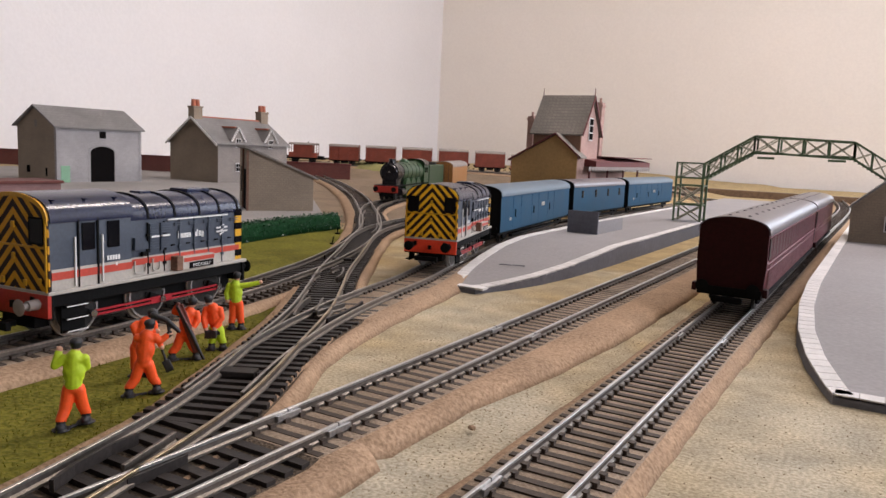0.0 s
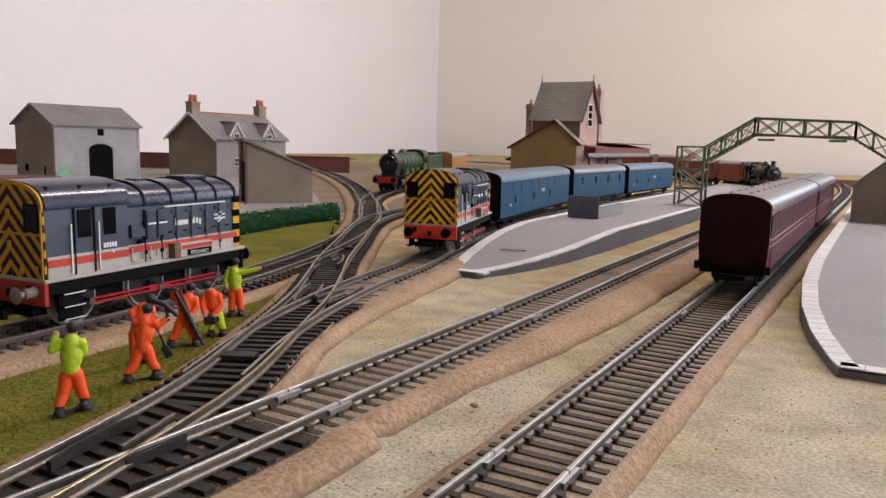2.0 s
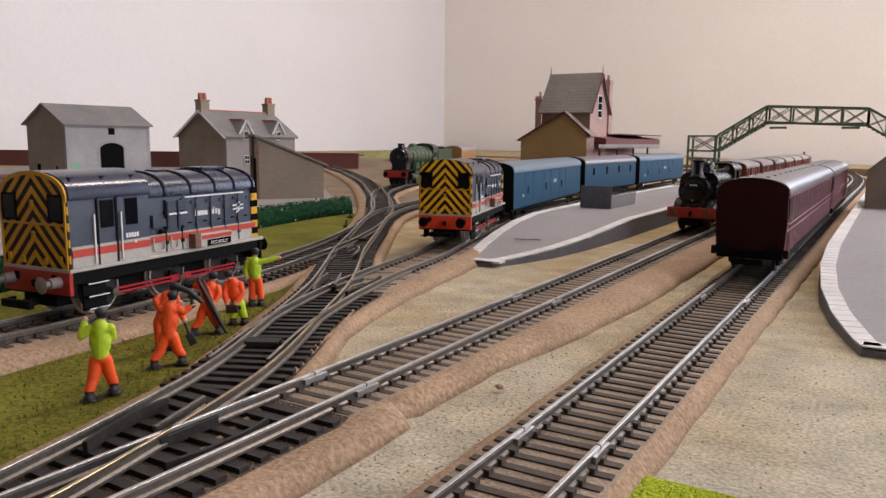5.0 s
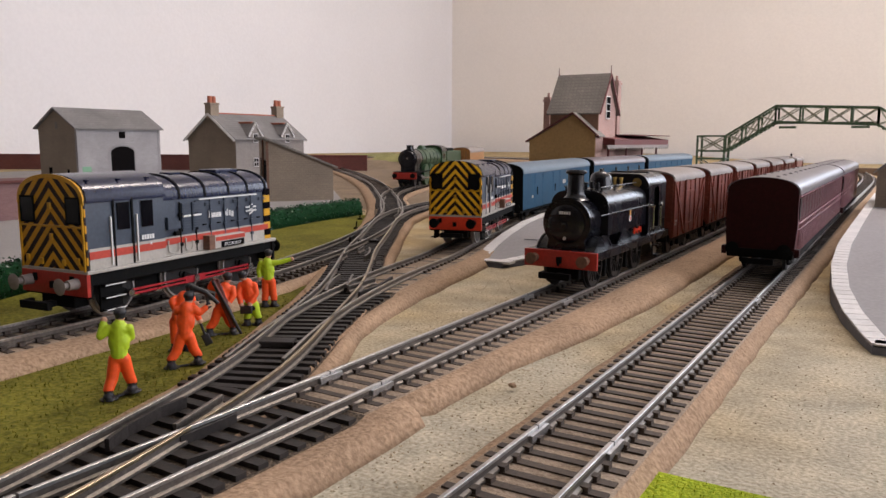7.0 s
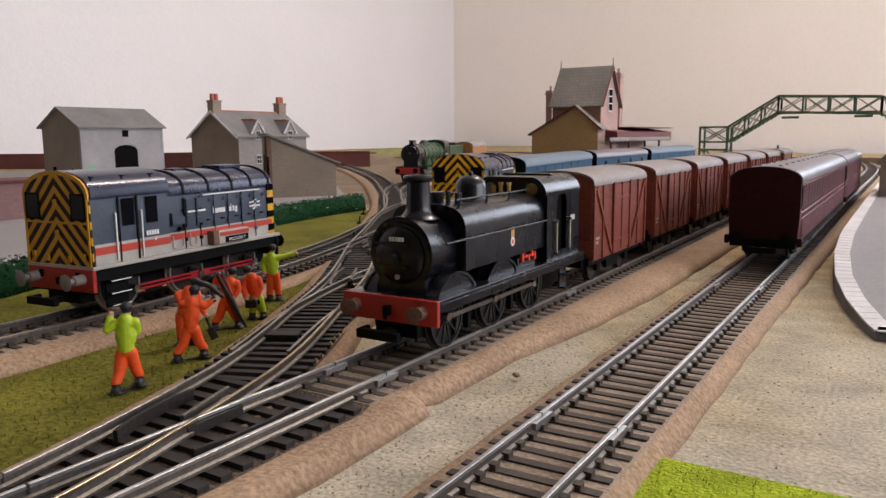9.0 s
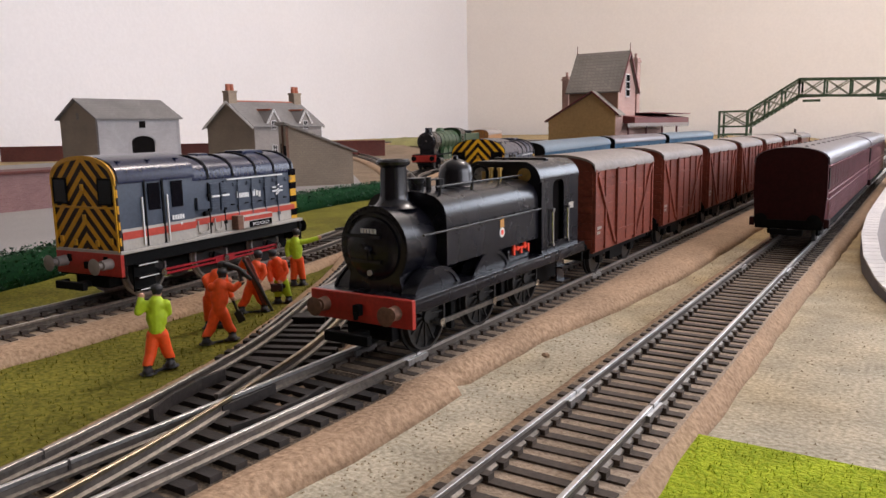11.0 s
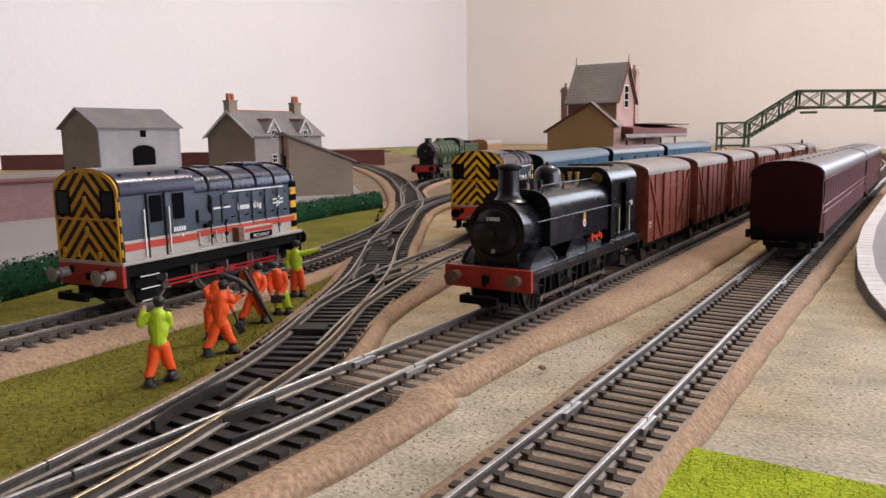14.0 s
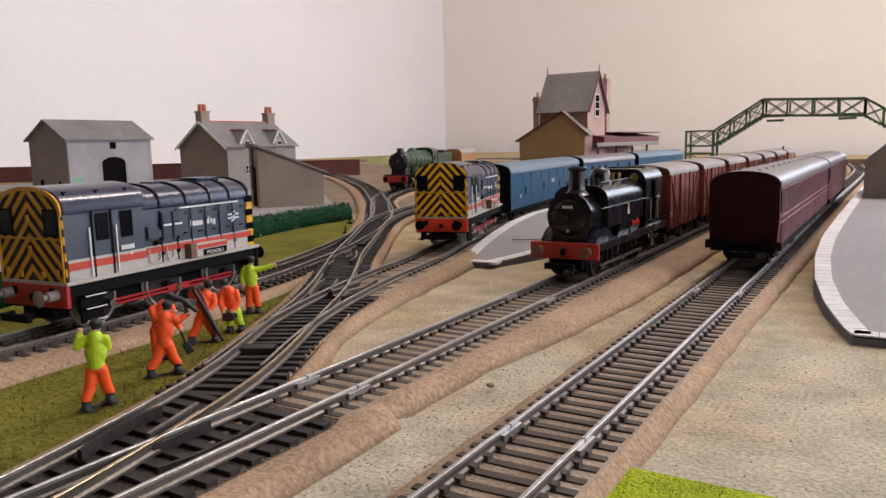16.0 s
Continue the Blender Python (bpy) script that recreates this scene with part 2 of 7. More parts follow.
# ---- baseboard surface ----
def ground():
    bm = bmesh.new()
    xs = [-1.72 + i * 0.02 for i in range(111)]
    ys = [-0.25 + i * 0.02 for i in range(160)]
    V = [[bm.verts.new((x, y, ground_z(x, y))) for y in ys] for x in xs]
    for i in range(len(xs) - 1):
        for j in range(len(ys) - 1):
            bm.faces.new((V[i][j], V[i + 1][j], V[i + 1][j + 1], V[i][j + 1]))
    g = obj("ground", bm, M_SAND, True)
    tagged(g, "sandy scatter baseboard of the model railway", "ground", kind="structure")
    b = obj("baseboard", boxes((-1.72, 0.48, -0.25, 2.93, -0.85, -0.006)), M_FLOOR)
    tagged(b, "closed timber baseboard carrying the layout", "baseboard", kind="structure")


ground()


# ---- track ----
def smooth_path(pts, step=0.004):
    """Points at even steps on a smooth curve through pts."""
    P = [Vector(p) for p in pts]
    P = [2 * P[0] - P[1]] + P + [2 * P[-1] - P[-2]]
    dense = []
    for a, b, c, d in zip(P, P[1:], P[2:], P[3:]):
        for k in range(24):
            u = k / 24
            dense.append(0.5 * (2 * b + (c - a) * u + (2 * a - 5 * b + 4 * c - d) * u * u + (3 * b - a - 3 * c + d) * u ** 3))
    dense.append(P[-2])
    out, acc = [dense[0]], 0.0
    for a, b in zip(dense, dense[1:]):
        L = (b - a).length
        while acc + L >= step:
            a = a + (b - a) * ((step - acc) / L)
            L = (b - a).length
            out.append(a)
            acc = 0.0
        acc += L
    return out


def sides(path):
    """The unit vector to the right of the path at each point."""
    out = []
    for i in range(len(path)):
        d = path[min(i + 1, len(path) - 1)] - path[max(i - 1, 0)]
        out.append(Vector((d.y, -d.x)).normalized())
    return out


def sweep(path, offset, profile, lift=0.0, wobble=0.0):
    """A profile of (across, up) rows swept along a flat path."""
    bm = bmesh.new()
    S = sides(path)
    rings = []
    for p, s in zip(path, S):
        g = ground_z(p.x, p.y) + lift
        ring = []
        for k, (u, v) in enumerate(profile):
            w = 0.0
            if wobble and 0 < k < len(profile) - 1:
                w = wobble * noise.noise(Vector((p.x * 35, p.y * 35, k * 3.1)))
            if wobble and k in (0, len(profile) - 1):
                w = 2.5 * wobble * noise.noise(Vector((p.x * 22, p.y * 22, k * 3.1)))
                ring.append(bm.verts.new((p.x + s.x * (offset + u + w), p.y + s.y * (offset + u + w), g + v)))
            else:
                ring.append(bm.verts.new((p.x + s.x * (offset + u), p.y + s.y * (offset + u), g + v + w * 0.5)))
        rings.append(ring)
    for a, b in zip(rings, rings[1:]):
        for i in range(len(profile)):
            j = (i + 1) % len(profile)
            bm.faces.new((a[i], a[j], b[j], b[i]))
    bm.faces.new(rings[0])
    bm.faces.new(rings[-1][::-1])
    return bm


RAIL = [(-0.0010, 0.005), (-0.0010, 0.0056), (-0.0003, 0.0060), (-0.0003, 0.0070), (-0.0005, 0.0072), (-0.0005, 0.0079), (-0.00038, 0.0080),
        (0.00038, 0.0080), (0.0005, 0.0079), (0.0005, 0.0072), (0.0003, 0.0070), (0.0003, 0.0060), (0.0010, 0.0056), (0.0010, 0.005)]
BED = [(-0.0215, -0.001), (-0.0185, 0.0020), (-0.0165, 0.0034), (-0.0150, 0.0032), (0.0150, 0.0032), (0.0165, 0.0034), (0.0185, 0.0020), (0.0215, -0.001)]
GAUGE = 0.00865


def sleeper_mesh(material, half=0.0142, chairs=True, thick=0.00115):
    bm = bmesh.new()
    w = half
    box(bm, -w, w, -thick, thick, 0.0030, 0.0050)
    if chairs:
        for x in (-GAUGE, GAUGE):
            box(bm, x - 0.0020, x + 0.0020, -0.0010, 0.0010, 0.0047, 0.0061)
    me = bpy.data.meshes.new("sleeper")
    bmesh.ops.recalc_face_normals(bm, faces=bm.faces[:])
    bm.to_mesh(me)
    bm.free()
    me.materials.append(material)
    return me


SLEEPER = sleeper_mesh(M_SLEEPER)
SLEEPER_BLACK = sleeper_mesh(M_BLACKPL, thick=0.0014)
PLANK = sleeper_mesh(M_BLACKPL, 0.0142, False, 0.0014)
LATE = []


def bed(path, left, right, lift, infill, dark):
    """Foam strip with its own half-widths along the way; left and right are rows of (y, half-width)."""
    bm = bmesh.new()
    S, rings, shade = sides(path), [], []
    for p, s in zip(path, S):
        a = float(np.interp(p.y, [r[0] for r in left], [r[1] for r in left]))
        b = float(np.interp(p.y, [r[0] for r in right], [r[1] for r in right]))
        g = ground_z(p.x, p.y) + lift
        low = dark[0] < p.y < dark[1]
        f = 0.0034 if low else infill
        shade.append(1 if low else 2)
        n1 = 0.0009 * noise.noise(Vector((p.x * 60, p.y * 60, 3.1)))
        n2 = 0.0009 * noise.noise(Vector((p.x * 60, p.y * 60, 9.4)))
        n3 = 0.0005 * noise.noise(Vector((p.x * 120, p.y * 120, 5.0)))
        prof = [(-a + n1, -0.001), (-a + 0.0022 + n1, 0.0024), (-a + 0.0042, 0.0040 + n3), (-0.0150, f), (0.0150, f), (b - 0.0042, 0.0040 - n3), (b - 0.0022 + n2, 0.0024), (b + n2, -0.001)]
        rings.append([bm.verts.new((p.x + s.x * u, p.y + s.y * u, g + v)) for u, v in prof])
    for r, q, k in zip(rings, rings[1:], shade):
        for i in range(8):
            bm.faces.new((r[i], r[(i + 1) % 8], q[(i + 1) % 8], q[i])).material_index = k if i == 3 else 0
    bm.faces.new(rings[0])
    bm.faces.new(rings[-1][::-1])
    return bm


EVEN = [(0, 0.0195)]


def track(label, pts, lift=0.0, avoid=None, carry=None, limit=0.9, rails=(M_RAIL, M_RAIL), left=EVEN, right=EVEN, black=False, dark=(9, 9)):
    """Rails, sleepers and foam bed along a path. avoid: paths whose sleepers carry this one; carry: the other way round."""
    path = smooth_path(pts)
    t = thing("track", label, "railway track")
    for side, metal in ((-GAUGE, rails[0]), (GAUGE, rails[1])):
        bm = sweep(path, side, RAIL)
        bm.normal_update()
        for f in bm.faces:
            f.material_index = 0 if max(v.co.z - ground_z(v.co.x, v.co.y) for v in f.verts) > 0.00785 else 1
        part("rail", bm, [metal, M_RAILSIDE], t, "bright metal rail")
    part("ballast_bed", bed(path, left, right, lift, 0.0045, (-9, 9) if black else dark), [M_FOAM, M_GRAVEL, M_INFILL], t, "brown foam ballast strip", True)
    LATE.append((t, path, avoid or [], limit, black))
    return path


CARRY = {}


def lay_sleepers():
    """Each sleeper is a piece of its track; the far ones are joined."""
    for t, path, avoid, limit, black in LATE:
        S = sides(path)
        others = CARRY.get(t.name, [])
        acc, rest, count = 0.0, bmesh.new(), 0
        for i in range(1, len(path)):
            acc += (path[i] - path[i - 1]).length
            if acc < 0.0058:
                continue
            acc -= 0.0058
            p, s = path[i] - (path[i] - path[i - 1]).normalized() * acc, S[i]
            if min(((p - q).length for a in avoid for q in a), default=9) < 0.026:
                continue
            ang = math.atan2(s.y, s.x) + random.uniform(-0.02, 0.02)
            m = Matrix.Translation((p.x + random.uniform(-2e-4, 2e-4), p.y, ground_z(p.x, p.y) - random.uniform(0, 2e-4))) @ Matrix.Rotation(ang, 4, "Z")
            joined = None
            for a in others:
                q = min(a, key=lambda c: abs((c - p).dot(Vector((-s.y, s.x)))) + 0.001 * (c - p).length)
                u = (q - p).dot(s)
                if abs(u) < 0.0275 and (q - p).length < 0.03:
                    joined = u
            if p.y < limit and count < 290:
                o = new("sleeper", SLEEPER_BLACK if black else SLEEPER)
                if joined is not None:
                    o.data = PLANK
                    m = m @ Matrix.Translation((joined / 2, 0, 0)) @ Matrix.Diagonal(((0.0284 + abs(joined)) / 0.0284, 1, 1, 1))
                o.parent = t
                o.matrix_basis = m
                count += 1
            else:
                box(rest, -0.0142, 0.0142, -0.00115, 0.00115, 0.0030, 0.0050, m=m)
        if rest.verts:
            o = part("distant_sleeper", rest, M_SLEEPER, t, "brown plastic sleepers receding")
            o["kind"] = "stuff"


BX = -0.0645
LOOP_R, LOOP_Y = 0.45, 1.20
loop = [(BX - LOOP_R + LOOP_R * math.cos(radians(a)), LOOP_Y + LOOP_R * math.sin(radians(a))) for a in range(12, 121, 12)]
back = [(loop[-1][0] - 0.866 * d, loop[-1][1] - 0.5 * d) for d in (0.15, 0.35, 0.6, 0.85)]
PATH_A = track("straight nickel track on foam ballast, coach siding", [(0, -0.2), (0, 0.3), (0, 0.8), (0, 1.5), (-0.03, 1.9)], left=[(0, 0.021)], right=[(0, 0.0195), (0.3, 0.0195), (0.5, 0.0225)])
PATH_B = track("main line track on brown foam ballast", [(BX, -0.2), (BX, 0.2), (BX, 0.7), (BX, LOOP_Y)] + loop + back, lift=0.0003, dark=(-1, 0.15), left=[(0, 0.02)],
               right=[(0.0, 0.0235), (0.09, 0.024), (0.12, 0.0262), (0.15, 0.0255), (0.164, 0.0245), (0.1645, 0.0195), (0.1685, 0.0195), (0.169, 0.0225), (0.215, 0.0228), (0.26, 0.029), (0.34, 0.034), (0.6, 0.035), (0.9, 0.028), (1.2, 0.02)])
PATH_E = track("track under the grey shunter", [(-0.180, -0.2), (-0.184, 0.0), (-0.189, 0.12), (-0.193, 0.18), (-0.206, 0.27), (-0.219, 0.32), (-0.243, 0.39), (-0.285, 0.48), (-0.345, 0.58), (-0.44, 0.70), (-0.57, 0.85), (-0.76, 1.05), (-1.0, 1.28)], lift=0.0001, dark=(0.24, 0.62), rails=(M_RAILDULL, M_RAILDULL), right=[(0.0, 0.029), (0.22, 0.028), (0.3, 0.021)], left=[(0, 0.02), (0.45, 0.02), (0.55, 0.026)])
PATH_D = track("crossover track with black sleepers", [(-0.0655, -0.02), (-0.0675, 0.04), (-0.0735, 0.085), (-0.0865, 0.134), (-0.1, 0.17), (-0.126, 0.22), (-0.153, 0.27), (-0.182, 0.315), (-0.212, 0.36), (-0.254, 0.43), (-0.3, 0.506)], lift=0.0002, avoid=[PATH_B, PATH_E], rails=(M_RAILDULL, M_BRASS), black=True, left=[(0, 0.0215)], right=[(0, 0.0205)])
PATH_C = track("curved siding under the parcels train", [(-0.1, 0.165), (-0.117, 0.2), (-0.131, 0.235), (-0.142, 0.27), (-0.152, 0.31), (-0.164, 0.37), (-0.181, 0.43), (-0.204, 0.52), (-0.224, 0.61), (-0.237, 0.73), (-0.24, 0.85), (-0.238, 1.3)], lift=0.0004, dark=(0.1, 0.27), rails=(M_RAILDULL, M_RAILDULL), avoid=[PATH_D], right=[(0.2, 0.0195), (0.3, 0.025), (0.4, 0.027)])
PATH_G = track("track under the green express locomotive", [(-0.33, 0.556), (-0.388, 0.634), (-0.437, 0.707), (-0.470, 0.785), (-0.508, 0.895), (-0.548, 1.025), (-0.608, 1.195), (-0.7, 1.4)], lift=0.0003, avoid=[PATH_E], black=True, limit=0.8, rails=(M_RAILDULL, M_RAILDULL))
PATH_H = track("far siding curving behind the shunter", [(-0.30, 0.506), (-0.322, 0.56), (-0.335, 0.62), (-0.338, 0.70), (-0.332, 0.80)], lift=0.0005, avoid=[PATH_E, PATH_G], black=True, rails=(M_RAILDULL, M_RAILDULL))


def joints():
    """Fishplates with a dark gap where track lengths meet."""
    for k, x, y in ((0, 0.0, 0.1605), (1, BX, 0.1665), (1, BX, 0.292), (0, 0.0, 0.335)):
        t = LATE[k][0]
        for s in (-GAUGE, GAUGE):
            part("fishplate", boxes((x + s - 0.0012, x + s + 0.0012, y - 0.0045, y + 0.0045, 0.0056, 0.0071)), M_RAIL, t, "small steel rail joiner")
            part("joint_gap", boxes((x + s - 0.00056, x + s + 0.00056, y - 0.0002, y + 0.0002, 0.0072, 0.00805)), M_BLACKPL, t, "dark gap between rail ends")


joints()


def guard(t, path, side, y0, y1, name, material, label, gap=0.0030):
    """A check rail inside one running rail, its ends bent away."""
    sub = [(p, q) for p, q in zip(path, sides(path)) if y0 <= p.y <= y1]
    n, line = len(sub) - 1, []
    for i, (p, q) in enumerate(sub):
        bend = 0.0016 * (max(0, 1 - 3.5 * i / n) + max(0, 1 - 3.5 * (n - i) / n))
        line.append(p + q * (side - math.copysign(gap + bend, side)))
    part(name, sweep(line, 0, [(-0.0005, 0.0048), (-0.0005, 0.0076), (0.0005, 0.0076), (0.0005, 0.0048)]), material, t, label)


def turnouts():
    """Check rails, wing rails, crossing castings and tie bars of the points."""
    track_of = {id(r[1]): r[0] for r in LATE}
    tb, tc, td = track_of[id(PATH_B)], track_of[id(PATH_C)], track_of[id(PATH_D)]
    guard(td, PATH_D, -GAUGE, 0.104, 0.134, "check_rail", M_BLACKPL, "black plastic check rail")
    guard(tb, PATH_B, GAUGE, 0.104, 0.138, "check_rail", M_BLACKPL, "black plastic check rail")
    guard(tc, PATH_C, GAUGE, 0.256, 0.298, "check_rail", M_BLACKPL, "black plastic check rail")
    guard(td, PATH_D, -GAUGE, 0.256, 0.292, "check_rail", M_RAILSIDE, "dull metal check rail")
    guard(td, PATH_D, GAUGE, 0.335, 0.368, "check_rail", M_RAILSIDE, "dull metal check rail")
    guard(track_of[id(PATH_G)], PATH_G, -GAUGE, 0.60, 0.67, "check_rail", M_RAILSIDE, "dull metal check rail")
    guard(track_of[id(PATH_E)], PATH_E, GAUGE, 0.52, 0.575, "check_rail", M_RAILSIDE, "dull metal check rail")
    guard(track_of[id(PATH_E)], PATH_E, -GAUGE, 0.40, 0.44, "check_rail", M_BLACKPL, "black plastic check rail")
    for t, a, b in ((td, (-0.0768, 0.1185), (-0.0833, 0.1379)), (td, (-0.1473, 0.2663), (-0.1622, 0.2892)),
                    (tc, (-0.1455, 0.2650), (-0.1475, 0.2870)), (td, (-0.2045, 0.3310), (-0.2100, 0.3440)), (td, (-0.2171, 0.3695), (-0.2120, 0.3570))):
        part("wing_rail", sweep([Vector(a), Vector(a).lerp(Vector(b), 0.5), Vector(b)], 0, RAIL), M_RAILSIDE, t, "short dull wing rail")
    for t, x, y, yaw in ((tb, -0.0742, 0.1225, 12), (td, -0.1500, 0.2720, 27)):
        bm = bmesh.new()
        prism(bm, [(-0.0012, -0.007), (0.0012, -0.007), (0.0042, 0.009), (-0.0034, 0.009)], 0.0046, 0.0070, axis="z")
        bmesh.ops.transform(bm, matrix=pose(x, y, 0, 0, 0, yaw), verts=bm.verts[:])
        part("crossing_casting", bm, M_BLACKPL, t, "black plastic crossing nose")
    for t, x, y, yaw in ((td, -0.1125, 0.1870, 27), (tc, -0.2400, 0.4030, 30)):
        bm = bmesh.new()
        box(bm, -0.0062, 0.0062, -0.0030, 0.0030, 0.0046, 0.0066, bevel=0.0003)
        box(bm, -0.0100, 0.0100, -0.0009, 0.0009, 0.0046, 0.0060)
        bmesh.ops.transform(bm, matrix=pose(x, y, 0, 0, 0, yaw), verts=bm.verts[:])
        part("tie_bar", bm, M_BLACKPL, t, "black plastic tie bar plate")
    for t, x, y in ((tb, BX - GAUGE, 0.0815), (td, -0.0644, 0.0812), (td, -0.0817, 0.0815)):
        part("joint_gap", boxes((x - 0.00058, x + 0.00058, y - 0.00025, y + 0.00025, 0.0062, 0.00807)), M_BLACKPL, t, "dark gap between rail ends")


turnouts()
for own, held in ((PATH_B, [PATH_D]), (PATH_E, [PATH_D, PATH_G, PATH_H]), (PATH_D, [PATH_C])):
    CARRY[next(r[0].name for r in LATE if r[1] is own)] = held
# ---- rolling stock: drawn in millimetres, front towards -y, rail top at z = 0 ----
M_BLACK = mat("satin_black_paint", (0.006, 0.006, 0.010), 0.27, grain=700, vary=0.1, stain=60, stain_vary=0.2, spec=0.5)
M_FRAMEBLK = mat("matt_black_underframe", (0.005, 0.005, 0.005), 0.7, grain=900, vary=0.2, bump=0.00008, spec=0.12)
M_RED = mat("buffer_beam_red", (0.50, 0.035, 0.022), 0.45, grain=900, vary=0.08, stain=90, stain_vary=0.15)
M_BRIGHTRED = mat("bright_red_beam", (0.88, 0.065, 0.022), 0.45, grain=900, vary=0.05)
M_GREY = mat("executive_grey_paint", (0.060, 0.076, 0.104), 0.40, grain=900, vary=0.06, stain=60)
M_ROOFGREY = mat("dark_roof_paint", (0.012, 0.017, 0.048), 0.25, grain=900, vary=0.1, stain=50, stain_vary=0.18)
M_CREAM = mat("off_white_stripe", (0.47, 0.44, 0.39), 0.45, grain=900, vary=0.05)
M_STRIPE = mat("red_stripe_paint", (0.52, 0.06, 0.035), 0.45, grain=900, vary=0.06)
M_ROD = mat("red_coupling_rod", (0.42, 0.02, 0.03), 0.35, grain=900, vary=0.08)
M_STEEL = mat("bright_steel", (0.62, 0.62, 0.62), 0.25, 1.0, grain=900, vary=0.08)
M_WHEEL = mat("blackened_wheel", (0.03, 0.029, 0.028), 0.45, 0.3, grain=900, vary=0.2)
M_TYRE = mat("dull_wheel_rim", (0.58, 0.57, 0.56), 0.4, 1.0, grain=900, vary=0.1)
M_GLASS = mat("dark_cab_glass", (0.006, 0.006, 0.008), 0.14, grain=500, vary=0.05, spec=0.2)
M_YELLOW = mat("warning_yellow", (0.70, 0.36, 0.012), 0.42, grain=900, vary=0.06)
M_WHITE = mat("white_lettering", (0.78, 0.78, 0.76), 0.5, grain=900, vary=0.03)
M_BAUXITE = vary_pieces(mat("bauxite_brown_paint", (0.25, 0.058, 0.034), 0.5, grain=700, vary=0.12, stain=70, stain_vary=0.2), 0.1)
M_VANROOF = mat("pale_grey_van_roof", (0.29, 0.25, 0.225), 0.6, grain=600, vary=0.08, stain=50, stain_vary=0.15)
M_BLUE = mat("rail_blue_paint", (0.006, 0.064, 0.128), 0.55, grain=700, vary=0.08, stain=40, stain_vary=0.12, spec=0.2)
M_BLUEROOF = mat("pale_blue_grey_roof", (0.12, 0.165, 0.205), 0.55, grain=700, vary=0.06, stain=40)
M_MAROON = mat("maroon_coach_paint", (0.105, 0.009, 0.022), 0.36, grain=700, vary=0.08, stain=50, stain_vary=0.15, spec=0.25)
M_COACHGLASS = mat("dim_coach_window", (0.010, 0.004, 0.006), 0.3, grain=500, vary=0.05, spec=0.15)
# Pale pink paints the window's glints onto the maroon beading.
M_BEAD = mat("highlit_maroon_beading", (0.48, 0.27, 0.31), 0.22, grain=700, vary=0.08)
# Coach maroon with the shade of the ends put into the colour.
M_COACHEND = mat("shaded_maroon_end", (0.030, 0.004, 0.005), 0.55, grain=700, vary=0.1, spec=0.15)
M_COACHROOF = mat("grey_coach_roof", (0.150, 0.135, 0.150), 0.33, grain=500, vary=0.05, stain=35, stain_vary=0.12)
M_GREEN = mat("apple_green_paint", (0.024, 0.068, 0.024), 0.42, grain=700, vary=0.1, stain=60, stain_vary=0.15)
M_TEAK = mat("teak_coach_side", (0.40, 0.18, 0.05), 0.5, grain=400, vary=0.15)
M_BRASSY = mat("polished_brass", (0.75, 0.52, 0.18), 0.28, 1.0, grain=900, vary=0.08)
# Near-black panels and blocks in this stand in for unlit insides.
M_DARK = mat("dark_interior", (0.006, 0.005, 0.005), 0.95, grain=300, vary=0.1, spec=0.05)
M_CRESTGOLD = mat("gold_transfer", (0.62, 0.30, 0.07), 0.5, grain=900, vary=0.1)
M_DARKSTEEL = mat("dark_steel_rod", (0.30, 0.295, 0.29), 0.32, 0.9, grain=900, vary=0.12)
M_RUST = mat("brown_tool_box", (0.20, 0.10, 0.06), 0.6, grain=900, vary=0.15)


def chevron_material(name, yellow):
    """Yellow and black upward chevrons, from the distance to the middle line."""
    m = bpy.data.materials.new(name)
    m.use_nodes = True
    N, Lk = m.node_tree.nodes, m.node_tree.links
    tc, sep = N.new("ShaderNodeTexCoord"), N.new("ShaderNodeSeparateXYZ")
    Lk.new(tc.outputs["Object"], sep.inputs[0])

    def op(kind, a, b):
        n = N.new("ShaderNodeMath")
        n.operation = kind
        for i, v in enumerate((a, b)):
            if v is None:
                continue
            if isinstance(v, float):
                n.inputs[i].default_value = v
            else:
                Lk.new(v, n.inputs[i])
        return n.outputs[0]
    v = op("ADD", op("MULTIPLY", op("ABSOLUTE", sep.outputs[0], None), 1.08), sep.outputs[2])
    stripe = op("GREATER_THAN", op("FRACT", op("DIVIDE", v, 0.0054), None), 0.5)
    noise1 = N.new("ShaderNodeTexNoise")
    noise1.inputs["Scale"].default_value = 400
    Lk.new(tc.outputs["Object"], noise1.inputs["Vector"])
    mx = N.new("ShaderNodeMix")
    mx.data_type = "RGBA"
    mx.inputs[6].default_value, mx.inputs[7].default_value = (*yellow, 1), (0.022, 0.008, 0.006, 1)
    Lk.new(stripe, mx.inputs[0])
    hs = N.new("ShaderNodeHueSaturation")
    mr = N.new("ShaderNodeMapRange")
    mr.inputs[3].default_value, mr.inputs[4].default_value = 0.8, 1.15
    Lk.new(noise1.outputs["Fac"], mr.inputs[0])
    Lk.new(mr.outputs[0], hs.inputs["Value"])
    Lk.new(mx.outputs[2], hs.inputs["Color"])
    b = N["Principled BSDF"]
    Lk.new(hs.outputs[0], b.inputs["Base Color"])
    b.inputs["Roughness"].default_value = 0.5
    b.inputs["Specular IOR Level"].default_value = 0.25
    return m


M_CHEVRON = chevron_material("dull_wasp_chevrons", (0.68, 0.34, 0.022))
# The same chevrons in a brighter yellow, for the second shunter.
M_CHEVRONBRIGHT = chevron_material("bright_wasp_chevrons", (0.95, 0.53, 0.03))


